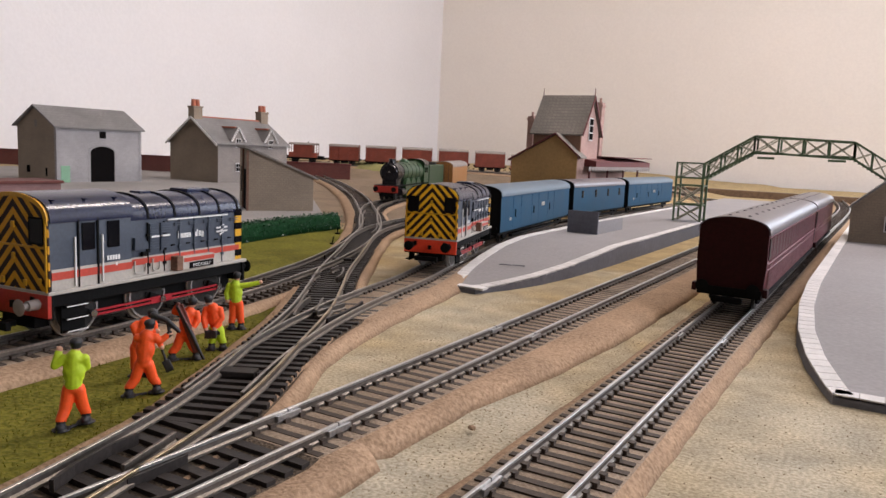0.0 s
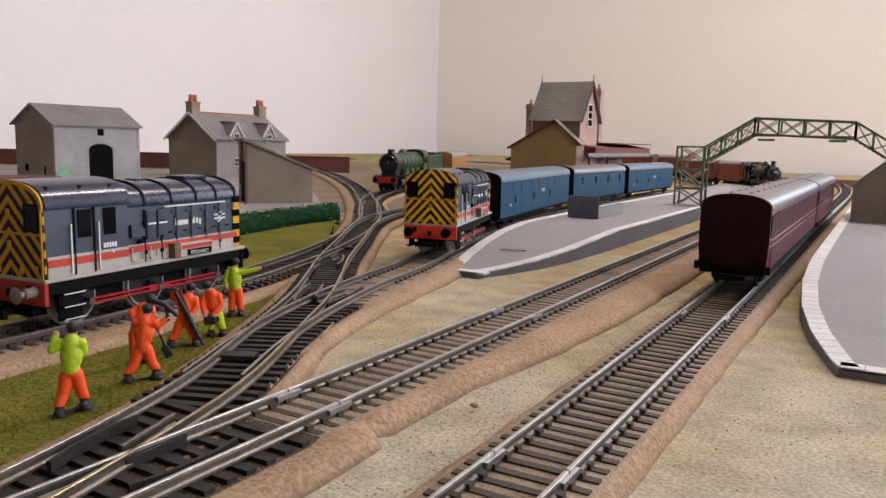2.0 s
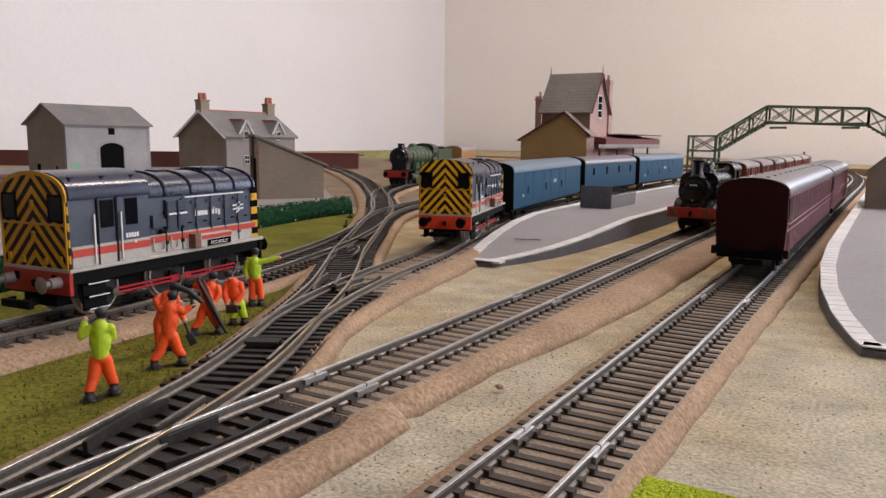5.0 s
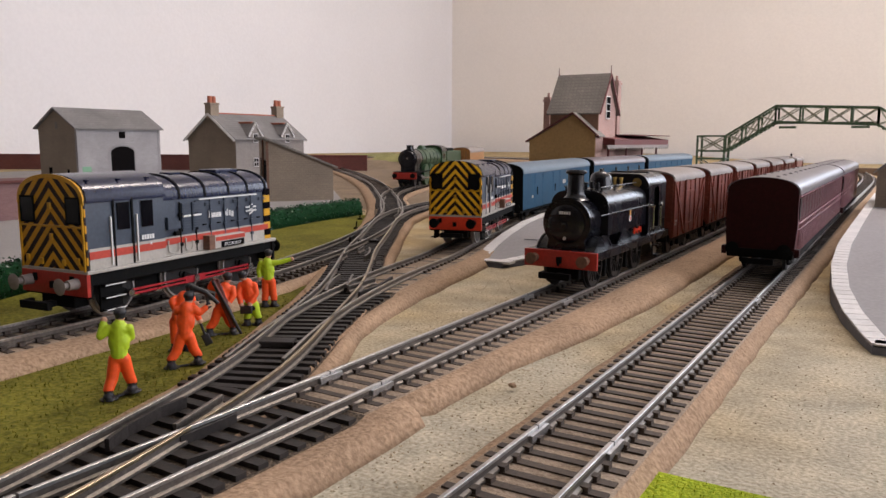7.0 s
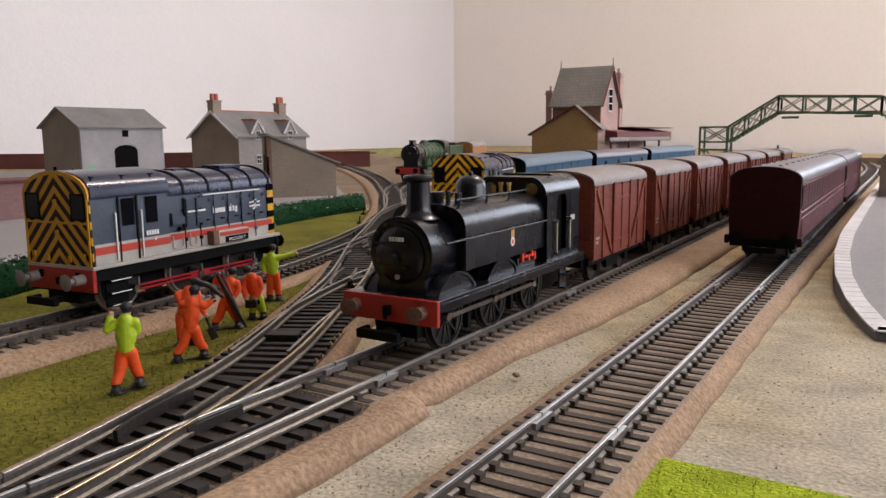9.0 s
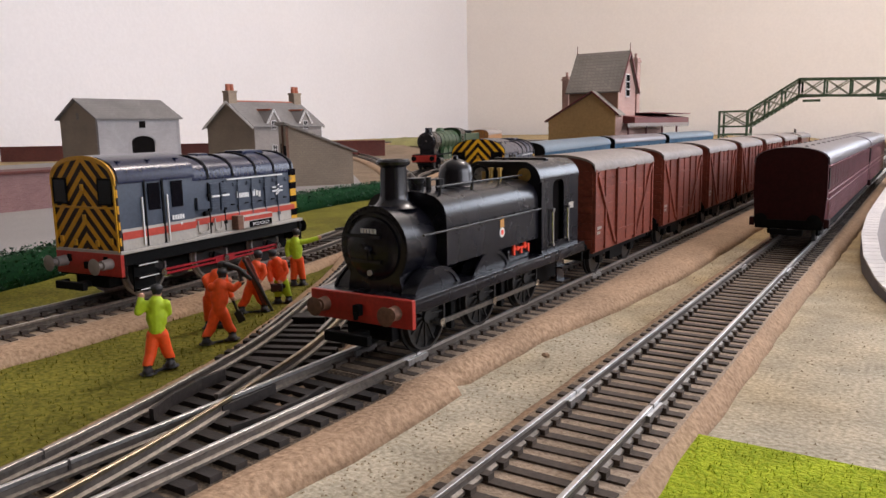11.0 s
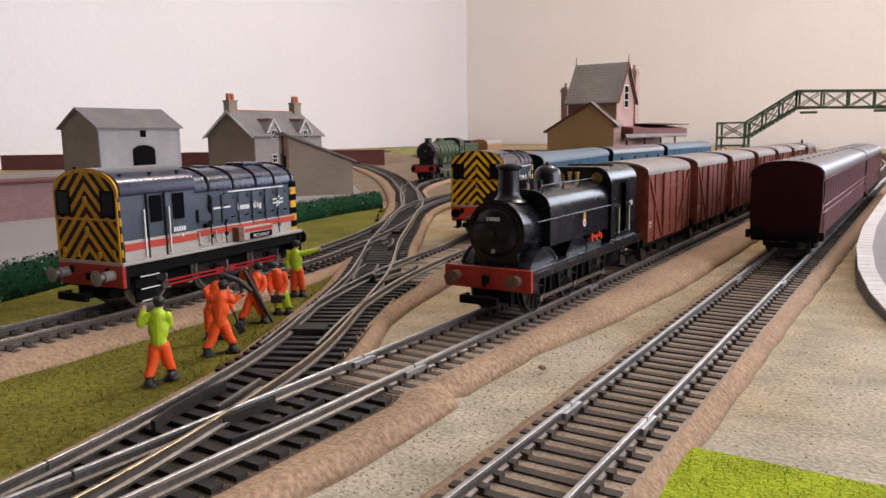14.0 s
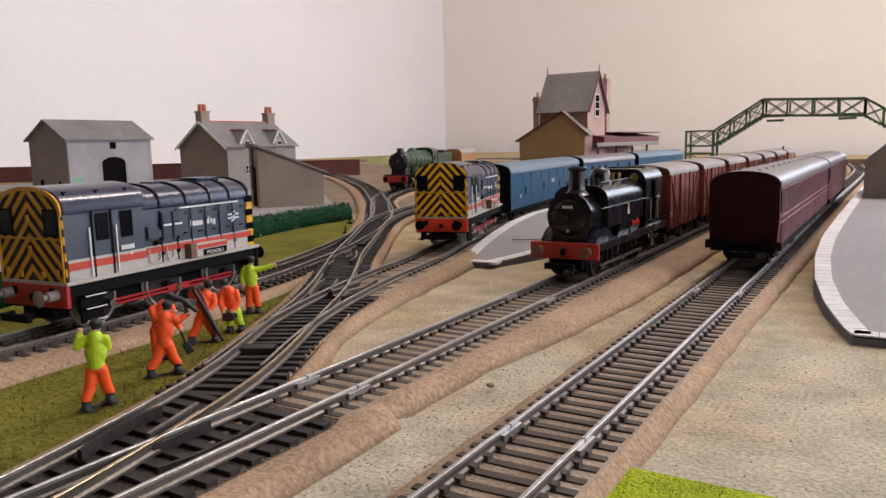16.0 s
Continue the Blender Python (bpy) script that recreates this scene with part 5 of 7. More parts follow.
def express_loco(m):
    t = thing("express_locomotive", "apple green express steam locomotive with tender", "locomotive", m)
    pm("running_plate", boxes((-15, 15, 2, 150, 17, 18.5), (-15, 15, 0, 2.5, 9, 18), bevel=0.3), M_FRAMEBLK, t)
    pm("buffer_beam", boxes((-15.2, 15.2, -0.8, 0.4, 9.5, 17.5), bevel=0.2), M_RED, t, "red buffer beam")
    buffers(t, -0.6, M_FRAMEBLK, -1, 13.8, 5, 3.2)
    coupling(t, -3)
    bm = bmesh.new()
    lathe(bm, [(0, 9.6), (1.2, 10.4), (1.4, 12.0), (30, 12.0)], (0, 12, 33.5), (0, 1, 0), 28)
    soft(pm("smokebox", bm, M_BLACK, t, "black smokebox"))
    pm("smokebox_saddle", boxes((-9, 9, 14, 38, 16, 26), bevel=0.5), M_BLACK, t)
    pm("door_plate", cylinders(((0, 11.6, 34.5), (0, 11.2, 34.5), 1.3), n=16), M_STEEL, t, "pale smokebox door fitting")
    bm = bmesh.new()
    lathe(bm, [(0, 11.9), (60, 13.4), (100, 13.8)], (0, 42, 33.5), (0, 1, 0), 28)
    soft(pm("boiler", bm, M_GREEN, t, "green boiler"))
    bm = bmesh.new()
    for y in (42, 60, 80, 100, 118):
        r = 12.1 + (y - 42) * 0.021
        cyl(bm, (0, y, 33.5), (0, y + 0.8, 33.5), r + 0.2, n=28)
    pm("boiler_band", bm, M_FRAMEBLK, t, "black boiler bands")
    bm = bmesh.new()
    lathe(bm, [(0, 6), (1, 4.6), (4.5, 4.2), (5.5, 4.8), (6, 4.2)], (0, 25, 44.6), (0, 0, 1), 20)
    soft(pm("chimney", bm, M_BLACK, t, "short black chimney"))
    bm = bmesh.new()
    lathe(bm, [(0, 6.5), (2.5, 5.4), (4.4, 3.6), (5, 0.4)], (0, 82, 45.8), (0, 0, 1), 20)
    soft(pm("dome", bm, M_GREEN, t, "green dome"))
    bm = bmesh.new()
    prism(bm, arch(15, 18, 42, 50), 140, 166)
    soft(pm("cab", bm, M_GREEN, t, "green cab"))
    soft(pm("cab_roof", roof_shell(15, 41.8, 50, 138, 168, 0.6, 0.4), M_BLACK, t, "black cab roof"))
    bm = bmesh.new()
    for s in (-1, 1):
        box(bm, min(14.9 * s, 15.3 * s), max(14.9 * s, 15.3 * s), 145, 150, 32, 39)
        box(bm, min(14.9 * s, 15.3 * s), max(14.9 * s, 15.3 * s), 153, 159, 32, 39)
    pm("cab_window", bm, M_GLASS, t)
    for s in (-1, 1):
        for y in (60, 88, 116):
            w = pm("splasher", cylinders(((9 * s, y, 13), (13 * s, y, 13), 13.5), n=28), M_GREEN, t, "green splasher")
            wheel(t, 10.2 * s, y, 12.5, dark=True)
        for y in (14, 34, 142):
            wheel(t, 10.0 * s, y, 6.5, spoked=False, dark=True)
        pm("cylinder", cylinders(((12.2 * s, 20, 10), (12.2 * s, 36, 10), 4.2), n=16), M_BLACK, t)
        pm("connecting_rod", boxes((13.6, 14.6, 36, 118, 8.5, 10.5) if s > 0 else (-14.6, -13.6, 36, 118, 8.5, 10.5)), M_STEEL, t, "steel rods")
    pm("frame", boxes((-8, 8, 4, 150, 6, 18)), M_FRAMEBLK, t)
    td = pm("tender", boxes((-15, 15, 172, 272, 12, 42), bevel=1.0), M_GREEN, t, "green tender tank")
    pm("tender_coal", boxes((-12, 12, 176, 230, 42, 46), (-14.5, 14.5, 174, 176, 42, 47), bevel=1.5), M_FRAMEBLK, td, "black coal space")
    pm("tender_frame", boxes((-13.5, 13.5, 172, 272, 7, 12)), M_FRAMEBLK, td)
    for s in (-1, 1):
        for y in (184, 208, 232, 258):
            wheel(t, 10 * s, y, 8, spoked=False, dark=True)
    return t


def teak_coach(m):
    t = thing("teak_coach", "golden brown teak panelled coach behind the express", "coach", m)
    bm = bmesh.new()
    prism(bm, arch(15, 10, 38, 46), 0, 200)
    soft(pm("body", bm, M_TEAK, t))
    soft(pm("roof", roof_shell(15, 37.8, 46, -0.2, 200.2, 0.6, 0.4), M_VANROOF, t, "pale roof"))
    bm = bmesh.new()
    for i in range(4):
        box(bm, -13 + 7 * i, -12.2 + 7 * i, -0.5, 0.1, 12, 40)
    pm("end_beading", bm, M_RUST, t)
    bogie(t, 30)
    bogie(t, 170)
    return t


def on_path(path, y, back=0.05, near=None):
    """Place on a track at that y: the point and the heading, front towards -y."""
    i = min(range(len(path)), key=lambda k: abs(path[k].y - y))
    j = min(range(len(path)), key=lambda k: abs(path[k].y - (y + 2 * back)))
    a, b = path[i], path[j]
    return a, math.atan2(-(b.x - a.x), b.y - a.y)


def place(path, y, span):
    a, yaw = on_path(path, y, span / 2)
    return Matrix.Translation((a.x, a.y, 0.008 + ground_z(a.x, a.y))) @ Matrix.Rotation(yaw, 4, "Z")


def stock():
    sh = shunter(Matrix.Translation((-0.1905, 0.1540, 0.008)) @ Matrix.Rotation(0.112, 4, "Z"), "grey diesel shunter with yellow chevron end and red stripe")
    m = place(PATH_C, 0.392, 0.11)
    s2 = copy_thing(sh, m)
    tagged(s2, "grey diesel shunter coupled to blue parcels vans")
    for c in s2.children:
        if c.name.startswith("buffer") and "beam" not in c.name:
            c.data = c.data.copy()
            c.data.materials[0] = M_FRAMEBLK
        if c.name.startswith("end_panel"):
            c.data = c.data.copy()
            c.data.materials[0] = M_CHEVRONBRIGHT
            for sub in [o for o in c.children if o.name.startswith("arch_rim")]:
                bpy.data.objects.remove(sub)
        if c.name.startswith("buffer_beam"):
            c.data = c.data.copy()
            c.data.materials[0] = M_BRIGHTRED
    parcels_van(place(PATH_C, 0.533, 0.22), 228, False, "long blue parcels van with pale roof")
    parcels_van(place(PATH_C, 0.775, 0.16), 180, True, "blue parcels van with dark windows")
    parcels_van(place(PATH_C, 0.968, 0.16), 222, False, "blue parcels van at the end of the train")
    a = coach(Matrix.Translation((0, 0.393, 0.008)), 258, "maroon panelled passenger coach with grey roof")
    coach(Matrix.Translation((0, 0.661, 0.008)), 190, "maroon passenger coach coupled behind another")
    m = place(PATH_G, 0.775, 0.15)
    express_loco(m)
    teak_coach(m @ Matrix.Translation((0.012, 0.285, 0)) @ Matrix.Rotation(0.06, 4, "Z"))


stock()

# the goods train stands at its own place in TRAIN: (object, distance behind the front buffer beam, length)
TRAIN = [(tank_loco(None), 0.0075, 0.108)]
behind = 0.121
first_van = van(None)
for k in range(6):
    v = first_van if k == 0 else copy_thing(first_van, Matrix())
    TRAIN.append((v, behind + 0.0045, 0.068))
    behind += 0.0845
TRAIN.append((brake_van(None), behind, 0.098))


def motions():
    """The goods train comes round the loop, stops, and sets back."""
    marks = [(0, 1.90), (0.5, 1.745), (1, 1.61), (1.5, 1.487), (2, 1.375), (2.5, 1.25), (3, 1.12), (3.5, 0.98), (4.2, 0.765), (5, 0.548), (5.8, 0.402), (6, 0.3815), (6.5, 0.339), (7, 0.298),
             (7.5, 0.261), (8, 0.226), (8.5, 0.1965), (9, 0.1735), (9.2, 0.167), (9.8, 0.1545), (10.4, 0.149), (11, 0.148), (12.5, 0.1483), (13, 0.157), (13.5, 0.1755), (14, 0.2145), (14.5, 0.2545), (15, 0.280), (15.5, 0.3015), (16, 0.322)]
    T, S = np.array([a for a, b in marks]), np.array([b for a, b in marks])
    V = np.gradient(S, T)

    def front(t):
        i = min(max(int(np.searchsorted(T, t)) - 1, 0), len(T) - 2)
        h = T[i + 1] - T[i]
        u = (t - T[i]) / h
        return (2 * u ** 3 - 3 * u ** 2 + 1) * S[i] + (u ** 3 - 2 * u ** 2 + u) * h * V[i] + (-2 * u ** 3 + 3 * u ** 2) * S[i + 1] + (u ** 3 - u ** 2) * h * V[i + 1]

    def spot(s):
        if s < LOOP_Y:
            return Vector((BX, s))
        a = (s - LOOP_Y) / LOOP_R
        if a < radians(120):
            return Vector((BX - LOOP_R + LOOP_R * math.cos(a), LOOP_Y + LOOP_R * math.sin(a)))
        d = s - LOOP_Y - LOOP_R * radians(120)
        return Vector((BX - 1.5 * LOOP_R - 0.866 * d, LOOP_Y + 0.866 * LOOP_R - 0.5 * d))
    for ob, off, length in TRAIN:
        rows = []
        for k in range(0, 161, 2):
            t = k / 10
            s = float(front(t)) + off
            a, b = spot(s + 0.2 * length), spot(s + 0.8 * length)
            d = (b - a).normalized()
            o = a - d * 0.2 * length
            mid = (a + b) / 2
            rows.append((t, pose(o.x, o.y, 0.008 + ground_z(mid.x, mid.y), 0, 0, math.degrees(math.atan2(-d.x, d.y)))))
        walk(ob, rows)
    # driving wheels roll, and the rods go round with their crank pins
    for ob, y, side in TURNING:
        rows = []
        for k in range(481):
            a = (0.149 - float(front(k / 30))) / 0.0089 + radians(-37 + (0 if side > 0 else 90))
            if y is None:
                rows.append((k / 30, Matrix.Translation((0, 0.0038 * math.cos(a), 0.0089 + 0.0038 * math.sin(a)))))
            else:
                rows.append((k / 30, Matrix.Translation((0, y / 1000, 0.0089)) @ Matrix.Rotation(a, 4, "X")))
        walk(ob, rows)


# ---- scenery materials ----
def brick_mat(name, c1, c2, mortar, bw, bh, rough=0.85, bump=0.0002):
    m = mat(name, c1, rough, grain=900, vary=0.08, stain=25, stain_vary=0.15)
    N, Lk = m.node_tree.nodes, m.node_tree.links
    tc = next(n for n in N if n.bl_idname == "ShaderNodeTexCoord")
    sep, cmb, add = N.new("ShaderNodeSeparateXYZ"), N.new("ShaderNodeCombineXYZ"), N.new("ShaderNodeMath")
    Lk.new(tc.outputs["Object"], sep.inputs[0])
    Lk.new(sep.outputs[0], add.inputs[0])
    Lk.new(sep.outputs[1], add.inputs[1])
    Lk.new(add.outputs[0], cmb.inputs[0])
    Lk.new(sep.outputs[2], cmb.inputs[1])
    br = N.new("ShaderNodeTexBrick")
    br.inputs["Scale"].default_value = 1.0
    br.inputs["Brick Width"].default_value, br.inputs["Row Height"].default_value = bw, bh
    br.inputs["Mortar Size"].default_value = bh * 0.08
    br.inputs["Color1"].default_value, br.inputs["Color2"].default_value, br.inputs["Mortar"].default_value = (*c1, 1), (*c2, 1), (*mortar, 1)
    Lk.new(cmb.outputs[0], br.inputs["Vector"])
    mx = next(n for n in N if n.bl_idname == "ShaderNodeMix")
    Lk.new(br.outputs["Color"], mx.inputs[6])
    mul = N.new("ShaderNodeMix")
    mul.data_type, mul.blend_type = "RGBA", "MULTIPLY"
    mul.inputs[0].default_value = 1.0
    mul.inputs[7].default_value = (0.8, 0.78, 0.76, 1)
    Lk.new(br.outputs["Color"], mul.inputs[6])
    Lk.new(mul.outputs[2], mx.inputs[7])
    bp = N.new("ShaderNodeBump")
    bp.inputs["Strength"].default_value, bp.inputs["Distance"].default_value = 0.6, bump
    bp.invert = True
    Lk.new(br.outputs["Fac"], bp.inputs["Height"])
    Lk.new(bp.outputs[0], N["Principled BSDF"].inputs["Normal"])
    return m


# Shed and house stone carry the light: grey on window-lit fronts, tan on shaded gables.
M_STONEDUSTY = brick_mat("dusty_stone_block", (0.275, 0.25, 0.23), (0.25, 0.225, 0.21), (0.22, 0.20, 0.185), 0.005, 0.0026)
M_STONE = brick_mat("grey_stone_block", (0.35, 0.34, 0.345), (0.32, 0.31, 0.315), (0.295, 0.285, 0.29), 0.005, 0.0026)
M_STONE2 = brick_mat("tan_stone_block", (0.31, 0.25, 0.185), (0.28, 0.225, 0.168), (0.25, 0.20, 0.15), 0.005, 0.0024)
M_PINK = brick_mat("pink_brick", (0.52, 0.33, 0.28), (0.46, 0.29, 0.25), (0.55, 0.42, 0.38), 0.003, 0.0011)
M_REDBR = brick_mat("dark_red_brick", (0.16, 0.045, 0.035), (0.12, 0.035, 0.03), (0.14, 0.06, 0.05), 0.0035, 0.0013)
M_PINKD = brick_mat("dull_purple_brick", (0.27, 0.15, 0.14), (0.23, 0.12, 0.115), (0.26, 0.17, 0.16), 0.004, 0.0015)
M_TANBR = brick_mat("tan_brick", (0.30, 0.165, 0.105), (0.26, 0.14, 0.09), (0.30, 0.19, 0.13), 0.003, 0.0011)
M_OCHRE = mat("ochre_card", (0.40, 0.255, 0.105), 0.85, grain=300, vary=0.06, stain=20, stain_vary=0.12)
M_SLATE = brick_mat("grey_slate", (0.235, 0.225, 0.22), (0.205, 0.195, 0.19), (0.165, 0.16, 0.155), 0.004, 0.0035, 0.75)
M_SLATEB = brick_mat("brown_grey_slate", (0.255, 0.23, 0.20), (0.22, 0.20, 0.175), (0.17, 0.155, 0.135), 0.005, 0.004, 0.75)
M_TERRA = mat("terracotta", (0.45, 0.14, 0.08), 0.8, grain=700, vary=0.1)
M_OXIDE = mat("oxide_canopy", (0.145, 0.028, 0.026), 0.6, grain=500, vary=0.08)
M_TRIM = mat("painted_white_trim", (0.74, 0.72, 0.70), 0.6, grain=600, vary=0.04)
M_DOORG = mat("pale_green_door", (0.22, 0.42, 0.27), 0.6, grain=600, vary=0.08)
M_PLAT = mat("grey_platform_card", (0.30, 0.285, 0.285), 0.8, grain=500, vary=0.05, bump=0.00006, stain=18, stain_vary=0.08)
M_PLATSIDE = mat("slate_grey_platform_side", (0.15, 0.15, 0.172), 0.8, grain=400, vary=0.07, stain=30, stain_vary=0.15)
M_EDGE = vary_pieces(mat("white_platform_edging", (0.72, 0.70, 0.68), 0.75, grain=600, vary=0.04, stain=60), 0.05)
M_BRIDGE = mat("green_footbridge_paint", (0.14, 0.215, 0.12), 0.5, grain=700, vary=0.15, stain=60, stain_vary=0.2)
M_BRIDGE2 = mat("cream_green_lattice", (0.46, 0.46, 0.35), 0.6, grain=700, vary=0.12, stain=80, stain_vary=0.2)
M_HEDGE = mat("dark_green_hedge", (0.012, 0.060, 0.020), 0.9, grain=900, vary=0.2, second=(0.004, 0.022, 0.008), spec=0.1)
M_LEAF = mat("glossy_hedge_leaf", (0.016, 0.095, 0.030), 0.28, grain=500, vary=0.2, second=(0.006, 0.034, 0.012))
M_ORANGE = mat("orange_workwear", (1.0, 0.105, 0.012), 0.6, grain=900, vary=0.05)
M_HIVIS = mat("lime_jacket", (0.50, 0.68, 0.02), 0.6, grain=900, vary=0.05)
M_BOOT = mat("black_boots", (0.02, 0.02, 0.022), 0.6, grain=900, vary=0.1)
M_SKIN = mat("painted_face", (0.62, 0.34, 0.22), 0.6, grain=900, vary=0.05)
M_WOOD = mat("brown_batten", (0.19, 0.12, 0.07), 0.7, grain=120, vary=0.15)
M_PIPE = mat("pale_bench_wood", (0.55, 0.47, 0.38), 0.7, grain=300, vary=0.08)


# ---- ground covers ----
def line_x(pts, y):
    ys = [p[0] for p in pts]
    xs = [p[1] for p in pts]
    return float(np.interp(y, ys, xs))


def sheet(name, fa, fb, y0, y1, lift, material, label, category, nx=10, ny=60, rough_edge=0.0):
    bm = bmesh.new()
    V = []
    for j in range(ny + 1):
        y = y0 + (y1 - y0) * j / ny
        a, b = fa(y), fb(y)
        row = []
        for i in range(nx + 1):
            x = a + (b - a) * i / nx
            w = rough_edge * noise.noise(Vector((x * 40, y * 60, 1.7))) if i in (0, nx) else 0
            row.append(bm.verts.new((x + w, y, ground_z(x, y) + lift + (0.0005 * noise.noise(Vector((x * 90, y * 90, 0))) if lift > 0.0007 else 0))))
        V.append(row)
    for r, q in zip(V, V[1:]):
        for i in range(nx):
            bm.faces.new((r[i], r[i + 1], q[i + 1], q[i]))
    return tagged(obj(name, bm, material, True), label, category, kind="structure")


LINE_D = [(p.y, p.x) for p in PATH_D]
LINE_E = [(p.y, p.x) for p in PATH_E]
HEDGE = [(0.02, -0.235), (0.10, -0.254), (0.2, -0.288), (0.35, -0.338), (0.45, -0.368), (0.56, -0.372)]
sheet("grass_verge", lambda y: line_x(LINE_E, y), lambda y: line_x(LINE_D, y), -0.2, 0.33, 0.0009, M_GRASS, "olive static grass between the tracks", "grass")
sheet("grass_bank", lambda y: line_x(HEDGE, y) - 0.006, lambda y: line_x(LINE_E, y), -0.2, 0.56, 0.0009, M_GRASS, "olive static grass beside the hedge", "grass")
sheet("yard", lambda y: -1.45, lambda y: line_x(HEDGE, y) - 0.004 if y < 0.57 else -0.385 - (y - 0.57) * 0.95, -0.2, 1.1, 0.0007, M_YARD, "plain grey card goods yard", "yard", 40, 70)
M_EARTH = mat("brown_earth", (0.27, 0.205, 0.14), 0.95, grain=900, bump=0.0006, second=(0.17, 0.125, 0.085), stain=20, stain_vary=0.2, spec=0.2)
sheet("bare_earth", lambda y: -1.45 if y > 1.1 else -0.386 - (y - 0.57) * 0.95, lambda y: -0.255 - 0.05 * min(1, max(0, (y - 0.6) / 0.3)), 0.60, 1.95, 0.0006, M_EARTH, "brown bare earth round the back tracks", "earth", 40, 60)
sheet("lime_mat", lambda y: 0.0165, lambda y: 0.3, -0.24, 0.1655, 0.0014, M_LIME, "bright lime grass mat with a cut edge", "grass", 8, 20)
sheet("lime_patch", lambda y: 0.019, lambda y: 0.06, 0.98, 1.25, 0.0014, M_LIME, "bright lime grass patch", "grass", 4, 8)


def tufts():
    """Short fibres standing out of the lime mat and the verge."""
    for name, material, n, area, h, label in (("lime_fibres", M_LIME, 5200, (0.0175, 0.12, 0.05, 0.1645), 0.0010, "upright lime grass fibres"),
                                              ("verge_fibres", M_GRASS, 4000, (-0.178, -0.075, 0.06, 0.26), 0.0009, "short olive grass fibres")):
        vs, fs = [], []
        for k in range(n):
            x, y = random.uniform(area[0], area[1]), random.uniform(area[2], area[3])
            if name == "verge_fibres" and not (line_x(LINE_E, y) + 0.022 < x < line_x(LINE_D, y) - 0.022):
                continue
            a, hh, w = random.uniform(0, 6.28), h * random.uniform(0.6, 1.4), 0.00018
            dx, dy = math.cos(a) * w, math.sin(a) * w
            b = len(vs)
            z = 0.0012
            vs += [(x - dx, y - dy, z), (x + dx, y + dy, z), (x + random.uniform(-1, 1) * h * 0.5, y + random.uniform(-1, 1) * h * 0.5, z + hh)]
            fs.append((b, b + 1, b + 2))
        me = bpy.data.meshes.new(name)
        me.from_pydata(vs, [], fs)
        me.materials.append(material)
        tagged(new(name, me), label, "grass", kind="stuff")


tufts()


def grit():
    """Loose grains lying on the scatter near the tracks."""
    vs, fs = [], []
    for k in range(5000):
        y = 0.08 + 0.5 * random.random() ** 1.6
        x = random.choice((random.uniform(-0.043, -0.021), random.uniform(0.022, 0.12), random.uniform(-0.12, -0.088)))
        if x < -0.08 and y < 0.24:
            continue
        if x > 0.016 and y < 0.168:
            continue
        r = random.uniform(0.00012, 0.00034)
        b = len(vs)
        a = random.uniform(0, 6)
        for i in range(3):
            vs.append((x + r * 1.4 * math.cos(a + 2.1 * i), y + r * 1.4 * math.sin(a + 2.1 * i), 0.0))
        vs.append((x, y, r * 1.1))
        fs += [(b, b + 1, b + 3), (b + 1, b + 2, b + 3), (b + 2, b, b + 3)]
    me = bpy.data.meshes.new("grit")
    me.from_pydata(vs, [], fs)
    me.materials.append(M_GRIT)
    tagged(new("grit", me), "loose sandy grit on the baseboard", "gravel", kind="stuff")


grit()


def hedge():
    t = thing("hedge", "dark green clipped foam hedge beside the grass", "hedge")
    bm = bmesh.new()
    path = smooth_path([(x, y) for y, x in HEDGE], 0.004)
    prof = [(-0.006, 0), (-0.0068, 0.006), (-0.006, 0.012), (-0.003, 0.0145), (0.003, 0.0145), (0.006, 0.012), (0.0068, 0.006), (0.006, 0)]
    part("hedge_core", sweep(path, 0, prof, 0, 0.0015), M_HEDGE, t, "", True)
    vs, fs = [], []
    S = sides(path)
    for k in range(9000):
        i = random.randrange(len(path))
        p, s = path[i], S[i]
        u = random.uniform(-1, 1)
        if random.random() < 0.6:
            off, z = math.copysign(0.0068, u) + random.uniform(-0.0006, 0.001), random.uniform(0.0005, 0.0135)
        else:
            off, z = u * 0.0062, 0.0145 + random.uniform(-0.0006, 0.0016)
        c = Vector((p.x + s.x * off, p.y + s.y * off + random.uniform(-0.002, 0.002), ground_z(p.x, p.y) + z))
        b = len(vs)
        for q in range(3):
            vs.append(tuple(c + Vector([random.uniform(-1, 1) * 0.0011 for _ in range(3)])))
        fs.append((b, b + 1, b + 2))
    me = bpy.data.meshes.new("leaves")
    me.from_pydata(vs, [], fs)
    me.materials.append(M_LEAF)
    o = new("leaves", me)
    o.parent = t
    tagged(o, "ragged dark green foliage", kind="stuff")


hedge()


# ---- buildings: local x across, y along, z up from the ground ----
def wall_gable(bm, w, l, eave, ridge, th=0.0):
    """A closed house form with its ridge along y."""
    prism(bm, [(0, 0), (w, 0), (w, eave), (w / 2, ridge), (0, eave)], 0, l)


def pitched_roof(bm, w, l, eave, ridge, over, th, y0=0.0):
    k = (ridge - eave) / (w / 2)
    prism(bm, [(-over, eave - k * over), (w / 2, ridge), (w + over, eave - k * over), (w + over, eave - k * over + th), (w / 2, ridge + th * 1.2), (-over, eave - k * over + th)], y0 - over, y0 + l + over)


